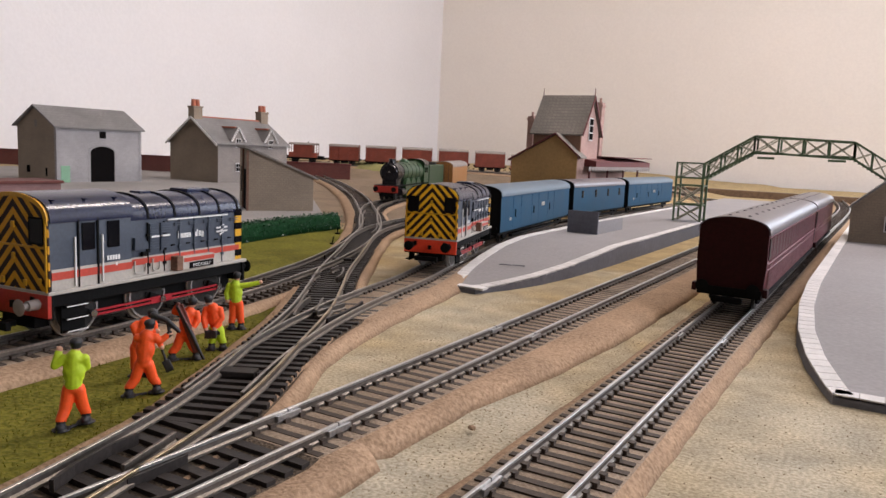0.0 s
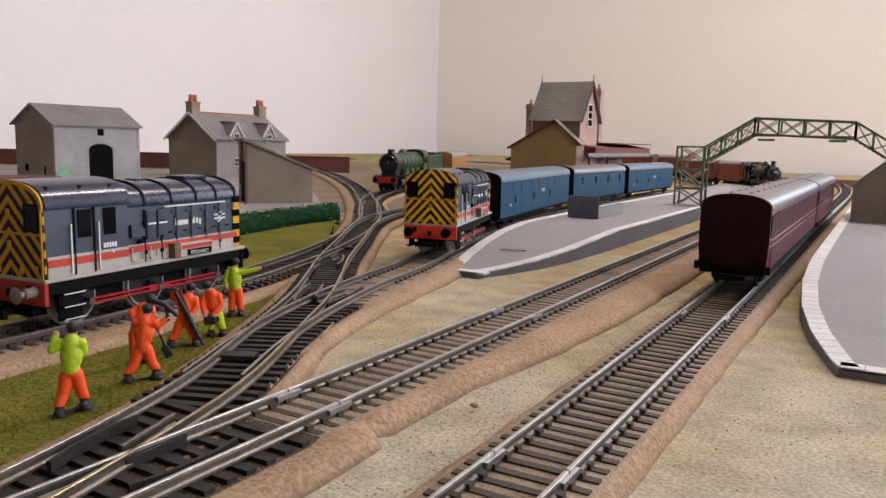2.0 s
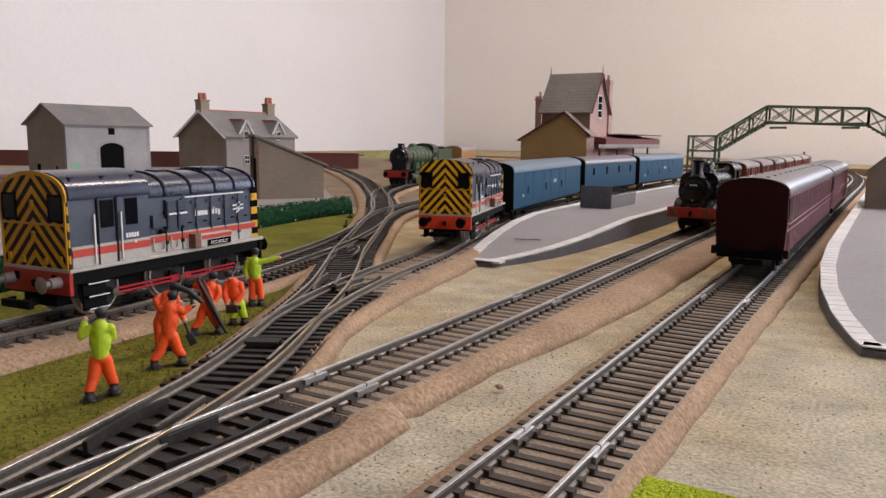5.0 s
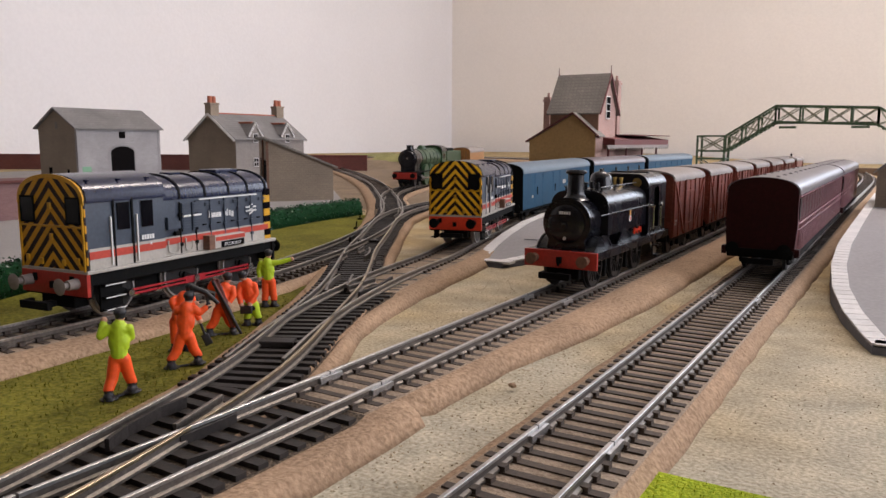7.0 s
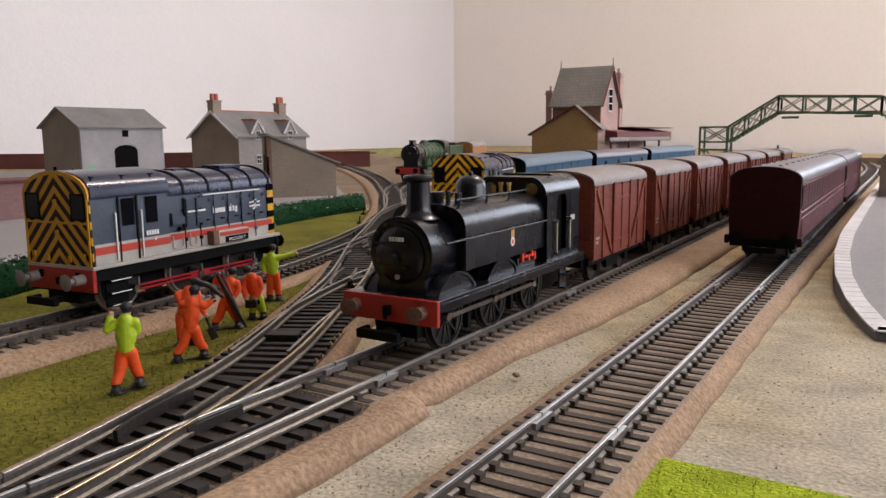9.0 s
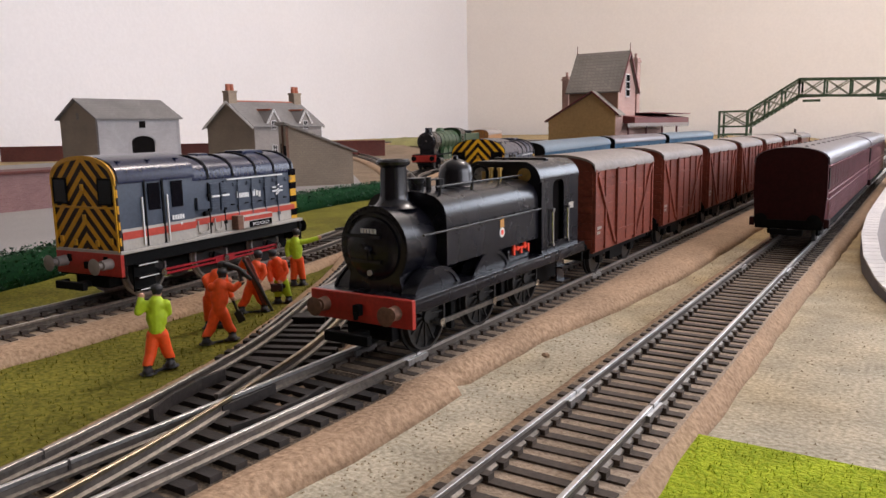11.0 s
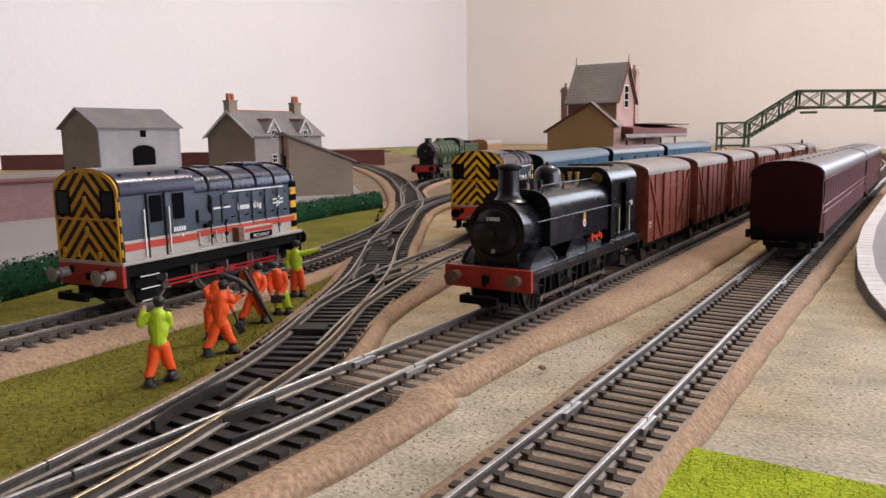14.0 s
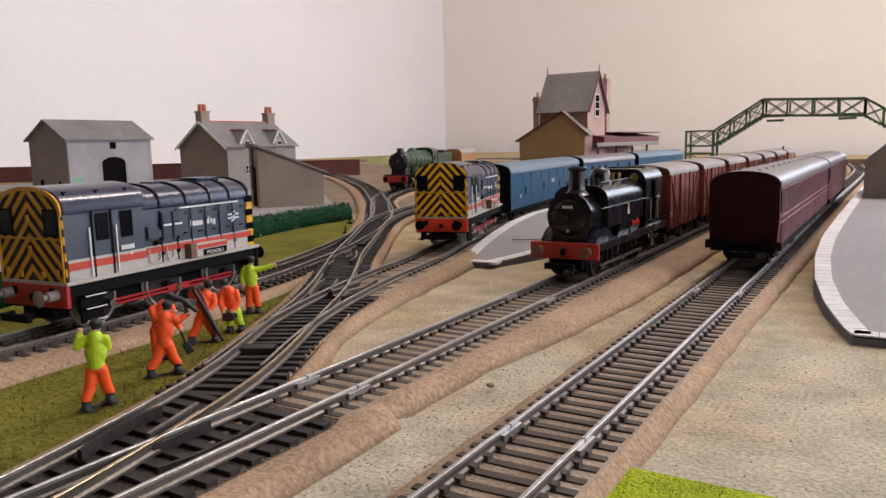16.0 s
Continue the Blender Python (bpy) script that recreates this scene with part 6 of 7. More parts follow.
def goods_shed():
    x0, y0 = -1.048, 0.662
    t = thing("goods_shed", "grey stone goods shed with arched doorway and slate roof", "building", Matrix.Translation((x0, y0, ground_z(-1.0, 0.7) + 0.0003)))
    w, l, e, r = 93, 140, 80.5, 107
    bm = bmesh.new()
    wall_gable(bm, w, l, e, r)
    pm("wall_shell", bm, M_STONE2, t, "stone gable walls, tan for shade")
    # door side with a real arched opening
    bm = bmesh.new()
    ya, yb, spring = 53, 93, 44
    box(bm, w, w + 1.2, 0, ya, 0, e)
    box(bm, w, w + 1.2, yb, l, 0, e)
    n = 14
    for i in range(n):
        a0, a1 = math.pi * i / n, math.pi * (i + 1) / n
        yc, rr = (ya + yb) / 2, (yb - ya) / 2
        p = [(yc - rr * math.cos(a0), spring + 9 * math.sin(a0)), (yc - rr * math.cos(a1), spring + 9 * math.sin(a1)), (yc - rr * math.cos(a1), e), (yc - rr * math.cos(a0), e)]
        prism(bm, p, w, w + 1.2, axis="x")
    bmesh.ops.remove_doubles(bm, verts=bm.verts[:], dist=0.01)
    side = pm("door_wall", bm, M_STONE, t, "stone side wall, pale grey for window light")
    pm("doorway", boxes((w + 0.1, w + 0.5, ya - 0.2, yb + 0.2, 0, spring + 9.2)), M_DARK, side, "dark panel for the unlit archway")
    bm = bmesh.new()
    for i in range(n + 1):
        a = math.pi * i / n
        yc, rr = (ya + yb) / 2, (yb - ya) / 2 + 2
        c = Vector((w + 1.4, yc - rr * math.cos(a), spring + 10.6 * math.sin(a)))
        vs = box(bm, -0.4, 0.3, -1.9, 1.9, -1.2, 1.2)
        bmesh.ops.transform(bm, matrix=Matrix.Translation(c) @ Matrix.Rotation(math.pi / 2 - a, 4, "X").inverted(), verts=vs)
    for k in range(9):
        for y in (ya - 2.5, yb + 2.5):
            ww = 2.4 if k % 2 else 1.6
            box(bm, w + 0.8, w + 1.55, y - ww, y + ww, 1 + k * 4.8, 5.0 + k * 4.8)
    pm("arch_stone", bm, M_STONE, side, "pale dressed arch stones")
    bm = bmesh.new()
    for k in range(15):
        for y in (0, l):
            ww = 4.5 if k % 2 else 3.0
            box(bm, w - 3.0, w + 1.8, y - (0.4 if y == 0 else ww), y + (ww if y == 0 else 0.4), 0.5 + k * 5.2, 4.9 + k * 5.2)
    pm("quoin", bm, M_STONE, t, "grey corner stones")
    pm("loft_hatch", boxes((w + 1.1, w + 1.6, 68, 78.5, 65, 75)), M_DARK, side, "small dark panel for the unlit loft opening")
    pm("side_door", boxes((w + 1.1, w + 1.7, 6, 20, 0, 24), bevel=0.2), M_DOORG, side, "pale green side door")
    pm("gable_vent", boxes((w / 2 - 3, w / 2 + 3, -0.4, 0.2, 78, 88)), M_SLATEB, t)
    pm("gable_window", boxes((22, 30, -0.4, 0.2, 12, 22), (68, 72, -0.4, 0.2, 8, 20)), M_DARK, t, "small dark windows")
    bm = bmesh.new()
    pitched_roof(bm, w, l, e, r, 5, 2.0)
    pm("roof", bm, M_SLATE, t, "grey slate roof")


goods_shed()


def cottage():
    x0, y0 = -1.010, 0.905
    t = thing("station_house", "tan stone house with white gabled dormers and red ridge", "building", Matrix.Translation((x0, y0, ground_z(-0.95, 0.95) + 0.0005)))
    w, l, e, r = 115, 165, 66, 106
    bm = bmesh.new()
    wall_gable(bm, w, l, e, r)
    pm("wall_shell", bm, M_STONE2, t, "stone walls, tan for shade")
    pm("front_wall", boxes((w, w + 0.8, 0, l, 0, e)), M_STONEDUSTY, t, "stone front, grey for window light")
    bm = bmesh.new()
    pitched_roof(bm, w, l, e, r, 5, 2.2)
    pm("roof", bm, M_SLATE, t, "grey slate roof")
    pm("ridge_tiles", boxes((w / 2 - 2.2, w / 2 + 2.2, -4, l + 4, r + 0.5, r + 3.2), bevel=0.6), M_TERRA, t, "red ridge tiles")
    bm = bmesh.new()
    for y in (-6.3, l + 4.8):
        for s in (-1, 1):
            bar(bm, (w / 2, y, r + 0.5), (w / 2 + s * 62, y, e - 4.5), 1.4, 3.4)
    pm("barge_board", bm, M_TRIM, t, "white barge boards")
    for y in (4, 160):
        c = pm("chimney", boxes((w / 2 - 7, w / 2 + 7, y - 9, y + 9, r - 8, r + 18), (w / 2 - 8, w / 2 + 8, y - 10, y + 10, r + 16, r + 19), bevel=0.3), M_STONE2, t, "stone chimney stack")
        pm("chimney_pot", cylinders(((w / 2, y - 4.2, r + 19), (w / 2, y - 4.2, r + 30), 4.0, 3.4), ((w / 2, y + 4.2, r + 19), (w / 2, y + 4.2, r + 30), 4.0, 3.4)), M_TERRA, c, "terracotta pots")
    for y in (44, 122):
        bm = bmesh.new()
        prism(bm, [(y - 12, e - 6), (y + 12, e - 6), (y + 12, e + 8), (y, e + 24), (y - 12, e + 8)], w - 34, w + 1.6, axis="x")
        d = pm("dormer", bm, M_STONEDUSTY, t, "gabled dormer")
        bm = bmesh.new()
        for s in (-1, 1):
            bar(bm, (w + 3.2, y, e + 26), (w + 3.2, y + s * 16.5, e + 3), 1.4, 3.0)
        pm("dormer_board", bm, M_TRIM, d, "white dormer barge boards")
        bm = bmesh.new()
        for s in (-1, 1):
            prism(bm, [(y, e + 25), (y + s * 16, e + 4), (y + s * 16, e + 5.8), (y, e + 27)], w - 36, w + 4, axis="x")
        pm("dormer_roof", bm, M_SLATE, d)
        pm("dormer_ridge", boxes((w - 38, w - 4, y - 2.4, y + 2.4, e + 25, e + 28)), M_TERRA, d, "red ridge tiles")
        for z in (e - 7, 18):
            f = pm("window", boxes((w + 1.4, w + 2.2, y - 5.5, y + 5.5, z, z + 15)), M_TRIM, t, "white sash window")
            pm("pane", boxes((w + 2.1, w + 2.5, y - 4.6, y - 0.5, z + 1, z + 7), (w + 2.1, w + 2.5, y + 0.5, y + 4.6, z + 1, z + 7), (w + 2.1, w + 2.5, y - 4.6, y - 0.5, z + 8, z + 14), (w + 2.1, w + 2.5, y + 0.5, y + 4.6, z + 8, z + 14)), M_DARK, f, "dark panes")


cottage()


def lean_to():
    a = math.atan2(0.8, 0.6)
    t = thing("lean_to_shed", "tan brick lean-to shed with sloping roof", "building", Matrix.Translation((-0.524, 0.603, ground_z(-0.524, 0.603) + 0.0002)) @ Matrix.Rotation(a, 4, "Z"))
    w, d, hl, hr = 70, 66, 66, 37.5
    bm = bmesh.new()
    prism(bm, [(0, 0), (w, 0), (w, hr), (0, hl)], 0, d)
    pm("wall_shell", bm, M_STONE2, t, "tan brick walls")
    bm = bmesh.new()
    prism(bm, [(-4, hl + 1.0), (w + 5, hr - 2.4), (w + 5, hr - 0.2), (-4, hl + 3.4)], -3, d + 3)
    pm("roof", bm, M_SLATEB, t, "thin grey sloping roof")
    pm("side_door", boxes((-0.6, 0.2, 10, 30, 0, 44), (-0.6, 0.2, 36, 52, 18, 46), bevel=0.2), M_DARK, t, "dark panel for the unlit doorway")
    pm("post", boxes((-2, 0.6, -0.6, 2, 0, 64), (-2, 0.6, 31, 34, 0, 66), bevel=0.3), M_RUST, t, "brown timber posts")


lean_to()


def station():
    t = thing("station_building", "brick station with ochre gable and slate tower roof", "building", Matrix.Translation((0, 0, 0.0)))
    near = Matrix.Translation((0.06, 0.02, 0.074)) @ Matrix.Scale(0.925, 4) @ Matrix.Translation((-0.06, -0.02, -0.074))
    upper = ("tower_shell", "tower_gable", "front_wall", "tower_roof", "barge_board", "finial", "gable_window", "pane")

    def P(name, bm, material, label="", parent=None):
        if name in upper:
            bmesh.ops.transform(bm, matrix=near, verts=bm.verts[:])
        return part(name, bm, material, parent or t, label)
    bm = bmesh.new()
    prism(bm, [(-0.3605, 0.0), (-0.2715, 0.0), (-0.2715, 0.079), (-0.3015, 0.1045), (-0.3605, 0.072)], 0.905, 0.93)
    P("wing_shell", bm, M_PINK, "pink brick side walls")
    bm = bmesh.new()
    prism(bm, [(-0.360, 0.0), (-0.272, 0.0), (-0.272, 0.0785), (-0.3015, 0.104), (-0.360, 0.0715)], 0.9035, 0.9052)
    P("ochre_gable", bm, M_OCHRE, "plain ochre gable end")
    bm = bmesh.new()
    prism(bm, [(-0.3645, 0.0695), (-0.3015, 0.1050), (-0.2665, 0.0760), (-0.2665, 0.0775), (-0.3015, 0.1068), (-0.3645, 0.0712)], 0.9020, 0.925)
    P("wing_roof", bm, M_SLATEB, "grey slate wing roof")
    bm = bmesh.new()
    bar(bm, (-0.3015, 0.9012, 0.1057), (-0.3645, 0.9012, 0.0703), 0.0010, 0.0018)
    bar(bm, (-0.3015, 0.9012, 0.1057), (-0.2665, 0.9012, 0.0767), 0.0010, 0.0018)
    P("verge_board", bm, M_OXIDE, "dark red verge boards")
    # tower with its ridge along x
    tw = P("tower_shell", boxes((-0.370, -0.3010, 0.992, 1.060, -0.004, 0.112)), M_PINK, "pink brick tower")
    bm = bmesh.new()
    prism(bm, [(0.992, 0.1118), (1.060, 0.1118), (1.026, 0.158)], -0.370, -0.3006, axis="x")
    P("tower_gable", bm, M_PINK, "pink brick gable", tw)
    P("front_wall", boxes((-0.3702, -0.3008, 0.9905, 0.9922, 0.06, 0.112)), M_TANBR, "tan brick front", tw)
    bm = bmesh.new()
    for s in (-1, 1):
        y1 = 1.026 + s * 0.039
        prism(bm, [(1.026, 0.1600), (y1, 0.1065), (y1, 0.1085), (1.026, 0.1628)], -0.3745, -0.2970, axis="x")
    P("tower_roof", bm, M_SLATEB, "steep grey slate roof", tw)
    bm = bmesh.new()
    for s in (-1, 1):
        bar(bm, (-0.2965, 1.026, 0.1610), (-0.2965, 1.026 + s * 0.040, 0.1065), 0.0012, 0.0024)
    P("barge_board", bm, M_OXIDE, "dark red barge boards", tw)
    bm = bmesh.new()
    for x in (-0.3735, -0.2975):
        cyl(bm, (x, 1.026, 0.161), (x, 1.026, 0.173), 0.0008, 0.0004, n=8)
    P("finial", bm, M_OXIDE, "thin roof finials", tw)
    w = P("gable_window", boxes((-0.3004, -0.2998, 1.018, 1.034, 0.101, 0.132)), M_TRIM, "white arched gable window", tw)
    P("pane", boxes(*[(-0.2999, -0.2994, y, y + 0.006, z, z + 0.0085) for y in (1.0195, 1.0265) for z in (0.1025, 0.1125, 0.1222)]), M_DARK, "dark panes", w)
    for x, y, z0, z1 in ((-0.2869, 1.02, 0.08, 0.1522), (-0.3704, 0.985, 0.07, 0.1304)):
        bm = boxes((x - 0.0045, x + 0.0045, y - 0.006, y + 0.006, z0, z1), (x - 0.0055, x + 0.0055, y - 0.007, y + 0.007, z1 - 0.006, z1 - 0.003))
        cyl(bm, (x, y, z1), (x, y, z1 + 0.006), 0.0018, n=10)
        P("chimney", bm, M_PINK, "pink brick chimney")
    P("rear_wall", boxes((-0.3005, -0.2935, 0.932, 1.170, 0.0, 0.0660)), M_PINK, "pink brick platform wall")
    # canopy over the platform
    bm = bmesh.new()
    prism(bm, [(-0.292, 0.0790), (-0.256, 0.0735), (-0.256, 0.0665), (-0.292, 0.0665)], 0.93, 1.175)
    cn = P("canopy", bm, M_OXIDE, "dark red platform canopy")
    P("canopy_roof", boxes((-0.293, -0.2545, 0.998, 1.178, 0.0788, 0.0800)), M_OXIDE, "", cn)
    bm = bmesh.new()
    for i in range(26):
        y = 0.902 + i * 0.0105
        prism(bm, [(y, 0.0665), (y + 0.0098, 0.0665), (y + 0.0098, 0.0635), (y + 0.0049, 0.0605), (y, 0.0635)], -0.2562, -0.2552, axis="x")
    P("valance", bm, M_VANROOF, "pale pointed canopy valance", cn)
    bm = bmesh.new()
    for y in (0.93, 1.0, 1.07, 1.14):
        bar(bm, (-0.264, y, 0.008), (-0.264, y, 0.067), 0.0022)
    P("canopy_post", bm, M_OXIDE, "dark red posts", cn)


station()


def platform(name, label, left, right, y0, y1, front=None):
    """A ramped platform between two edge lines, with white edging slabs."""
    def top(y):
        return 0.0032 + 0.0098 * min(1, max(0, (y - y0 - 0.01) / 0.17))
    t = thing(name, label, "platform", kind="structure")
    bm = bmesh.new()
    rows = []
    n = 90
    for j in range(n + 1):
        y = y0 + (y1 - y0) * (j / n) ** 1.6
        a, b, z = line_x(left, y), line_x(right, y), top(y)
        rows.append([bm.verts.new(p) for p in ((a, y, 0.0), (a, y, z), (b, y, z), (b, y, 0.0))])
    for r, q in zip(rows, rows[1:]):
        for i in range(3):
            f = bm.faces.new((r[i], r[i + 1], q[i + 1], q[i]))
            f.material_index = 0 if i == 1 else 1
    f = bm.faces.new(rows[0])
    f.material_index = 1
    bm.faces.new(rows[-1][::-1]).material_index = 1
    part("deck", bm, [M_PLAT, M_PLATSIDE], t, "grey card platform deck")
    EDGES.append((t, left, right, y0, y1, top, front))
    return top


EDGES = []


def edging():
    """White slabs along each platform edge; each is a piece."""
    for t, left, right, y0, y1, top, front in EDGES:
        for side, sgn in ((left, 1), (right, -1)):
            if side is None:
                continue
            y, k = y0 + 0.001, 0
            while y < min(y1, 1.1):
                step = 0.0075 if y < 0.62 else 0.03
                xa, xb = line_x(side, y), line_x(side, y + step)
                sl = math.hypot(xb - xa, step)
                ny = min(step - 0.0006, step * 0.97)
                wd = 0.0068
                nxo = wd * step / sl
                nyo = -wd * (xb - xa) / sl
                bm = bmesh.new()
                P0 = [(xa, y), (xa + (xb - xa) * ny / step, y + ny)]
                quad = [P0[0], P0[1], (P0[1][0] + sgn * nxo, P0[1][1] + sgn * nyo), (P0[0][0] + sgn * nxo, P0[0][1] + sgn * nyo)]
                lo = [bm.verts.new((px, py, top(py) - 0.0006)) for px, py in quad]
                hi = [bm.verts.new((px, py, top(py) + 0.0005)) for px, py in quad]
                bm.faces.new(lo)
                bm.faces.new(hi)
                for i in range(4):
                    bm.faces.new((lo[i], lo[(i + 1) % 4], hi[(i + 1) % 4], hi[i]))
                part("edging_slab", bm, M_EDGE, t)
                y += step
                k += 1
        if front:
            xa, xb = front
            k = 0
            while xa < xb:
                part("edging_slab", boxes((xa, xa + 0.0072, y0, y0 + 0.0068, top(y0) - 0.0006, top(y0) + 0.0005)), M_EDGE, t)
                xa += 0.0075


PL_R = [(0.384, -0.1315), (0.41, -0.1225), (0.44, -0.1155), (0.48, -0.111), (0.55, -0.1085), (0.7, -0.108), (1.5, -0.108)]
PL_L = [(0.384, -0.150), (0.40, -0.156), (0.43, -0.1655), (0.47, -0.176), (0.52, -0.186), (0.6, -0.192), (0.8, -0.198), (1.5, -0.2)]
platform("island_platform", "grey ramped platform with white edging slabs", PL_L, PL_R, 0.384, 1.5, (-0.149, -0.133))
PR_L = [(0.297, 0.0515), (0.31, 0.0475), (0.34, 0.0395), (0.38, 0.0325), (0.43, 0.028), (0.5, 0.0262), (0.6, 0.026), (1.5, 0.027)]
PR_R = [(0.297, 0.25), (1.5, 0.25)]
platform("side_platform", "grey platform with curved white edge", PR_L, PR_R, 0.297, 0.99, (0.052, 0.2))


def shelter_screen():
    t = thing("platform_screen", "plain grey card screen standing on the platform", "screen", Matrix.Translation((-0.177, 0.638, 0.0128)))
    pm("front_panel", boxes((0, 27.5, 0, 1.4, 0, 19.5), bevel=0.1), M_PLATSIDE, t, "dark grey front panel")
    pm("side_panel", boxes((26.1, 27.5, 1.4, 70, 0, 11), bevel=0.1), M_PLAT, t, "lighter low side panel")


shelter_screen()


def litter():
    for x, y in ((-0.146, 0.452), (-0.138, 0.455)):
        o = obj("track_pin", boxes((-0.004, 0.004, -0.0006, 0.0006, 0, 0.0005)), M_PLATSIDE)
        o.matrix_world = pose(x, y, 0.0075, 0, 0, 12)
        tagged(o, "small dark scrap lying on the platform", "scrap")
    for x, y in ((0.085, 0.47), (0.08, 0.52)):
        o = obj("track_pin", boxes((-0.003, 0.003, -0.0005, 0.0005, 0, 0.0005)), M_PLATSIDE)
        o.matrix_world = pose(x, y, 0.0131, 0, 0, 5)
        tagged(o, "small dark scrap lying on the platform", "scrap")


litter()


def footbridge():
    t = thing("footbridge", "green lattice station footbridge with towers and sloping ramps", "footbridge", Matrix.Translation((0, 0.868, 0)))
    G = 0.0020

    def truss(bm, p, q, h, n, lat):
        """Top and bottom chords with posts; crossed lattice into lat."""
        p, q = Vector(p), Vector(q)
        up = Vector((0, 0, h))
        bar(bm, p, q, G)
        bar(bm, p + up, q + up, G)
        for i in range(n + 1):
            c = p + (q - p) * (i / n)
            bar(bm, c, c + up, G * 0.9)
            if i < n:
                d = p + (q - p) * ((i + 1) / n)
                bar(lat, c, d + up, G * 0.6)
                bar(lat, c + up, d, G * 0.6)
    for y in (0.0, 0.022):
        main, lat = bmesh.new(), bmesh.new()
        truss(main, (-0.064, y, 0.0915), (0.0285, y, 0.0880), 0.0165, 4, lat)
        sp = part("span", main, M_BRIDGE, t, "level lattice span")
        part("lattice_bar", lat, M_BRIDGE2, sp, "pale crossed lattice")
        for a, b in (((-0.112, y, 0.0610), (-0.064, y, 0.0915)), ((0.0765, y, 0.0580), (0.0285, y, 0.0880))):
            main, lat = bmesh.new(), bmesh.new()
            truss(main, a, b, 0.0165, 3, lat)
            sp = part("ramp", main, M_BRIDGE, t, "sloping lattice ramp")
            part("lattice_bar", lat, M_BRIDGE2, sp, "pale crossed lattice")
    part("deck", boxes((-0.064, 0.0285, 0.001, 0.021, 0.0895, 0.0908)), M_BRIDGE, t)
    for x in (-0.052, 0.014):
        part("lamp_tray", boxes((x - 0.008, x + 0.008, -0.002, 0.003, 0.0845, 0.0868), bevel=0.0003), M_BRIDGE, t)
    bm = bmesh.new()
    for i in range(12):
        u = i / 12
        box(bm, -0.112 + 0.048 * u, -0.108 + 0.048 * u, 0.001, 0.021, 0.061 + 0.0305 * u, 0.0622 + 0.0305 * u)
        box(bm, 0.0725 - 0.048 * u, 0.0765 - 0.048 * u, 0.001, 0.021, 0.058 + 0.03 * u, 0.0592 + 0.03 * u)
    part("tread", bm, M_BRIDGE, t)
    for x0, x1 in ((-0.1415, -0.1130), (0.0775, 0.106)):
        tw = part("tower", boxes((x0, x1, 0.0, 0.022, 0.0600, 0.0612)), M_BRIDGE, t, "green lattice tower")
        main, lat = bmesh.new(), bmesh.new()
        for x in (x0, x1):
            for y in (0.0, 0.022):
                bar(main, (x, y, 0.0125), (x, y, 0.0775), 0.0024 if x == x1 else 0.002)
        for z in (0.0315, 0.0525, 0.0608, 0.0770):
            for y in (0.0, 0.022):
                bar(main, (x0, y, z), (x1, y, z), 0.0016)
            for x in (x0, x1):
                bar(main, (x, 0, z), (x, 0.022, z), 0.0016)
        for za, zb in ((0.0135, 0.0315), (0.0315, 0.0525), (0.0608, 0.0770)):
            for y in (0.0, 0.022):
                bar(lat, (x0, y, za), (x1, y, zb), 0.0014)
                bar(lat, (x0, y, zb), (x1, y, za), 0.0014)
        part("tower_frame", main, M_BRIDGE, tw)
        part("lattice_bar", lat, M_BRIDGE2, tw, "pale crossed lattice")


footbridge()


def platform_hut():
    t = thing("platform_hut", "tan brick platform building with pitched grey roof", "building", Matrix.Translation((0.034, 0.79, 0.0132)))
    bm = bmesh.new()
    wall_gable(bm, 76, 110, 32, 66)
    pm("wall_shell", bm, M_STONE2, t, "tan brick walls")
    bm = bmesh.new()
    pitched_roof(bm, 76, 110, 32, 66, 3.0, 1.8)
    pm("roof", bm, M_SLATE, t, "grey slate roof")
    f = pm("window", boxes((27, 35, -0.6, 0.2, 11, 25)), M_TRIM, t, "white window")
    pm("pane", boxes((28, 30.6, -0.9, -0.5, 12, 24), (31.4, 34, -0.9, -0.5, 12, 24)), M_DARK, f)


platform_hut()


# ---- walls and banks behind the yard ----
def garden_wall():
    t = thing("boundary_wall", "long dark red brick boundary wall", "wall", pose(-1.60, 0.850, 0.0095, 0, 0, math.degrees(math.atan2(0.37, 0.626))))
    pm("wall", boxes((0, 816, 0, 6, 0, 30), bevel=0.3), M_REDBR, t, "dark red brickwork")
    pm("coping", boxes((-1, 817, -1, 7, 30, 32), bevel=0.4), M_OXIDE, t, "dark coping")
    o = thing("brick_bunker", "low pinkish brick loading bank with flat grey top", "wall", pose(-0.64, 0.10, 0.0, 0, 0, -4))
    pm("wall", boxes((0, 40, 0, 330, 0, 34), bevel=0.4), M_PINKD, o, "pinkish brickwork")
    pm("flat_top", boxes((-2, 42, -2, 332, 34, 36.5), bevel=0.4), M_REDBR, o, "grey flat top")


garden_wall()


def mound(name, x, y, rx, ry, h, material, label):
    bm = bmesh.new()
    n, m = 28, 7
    rings = []
    for j in range(m + 1):
        u = j / m
        rings.append([bm.verts.new((x + rx * u * math.cos(2 * math.pi * i / n) * (1 + 0.12 * noise.noise(Vector((i * 0.4, j * 0.3, x)))), y + ry * u * math.sin(2 * math.pi * i / n), ground_z(x, y) - 0.002 + h * (1 - u * u) * (1 + 0.35 * noise.noise(Vector((i * 0.5, j * 0.6, y * 3)))))) for i in range(n)])
    for r, q in zip(rings, rings[1:]):
        for i in range(n):
            bm.faces.new((r[i], r[(i + 1) % n], q[(i + 1) % n], q[i]))
    return tagged(obj(name, bm, material, True), label, "bank", kind="structure")


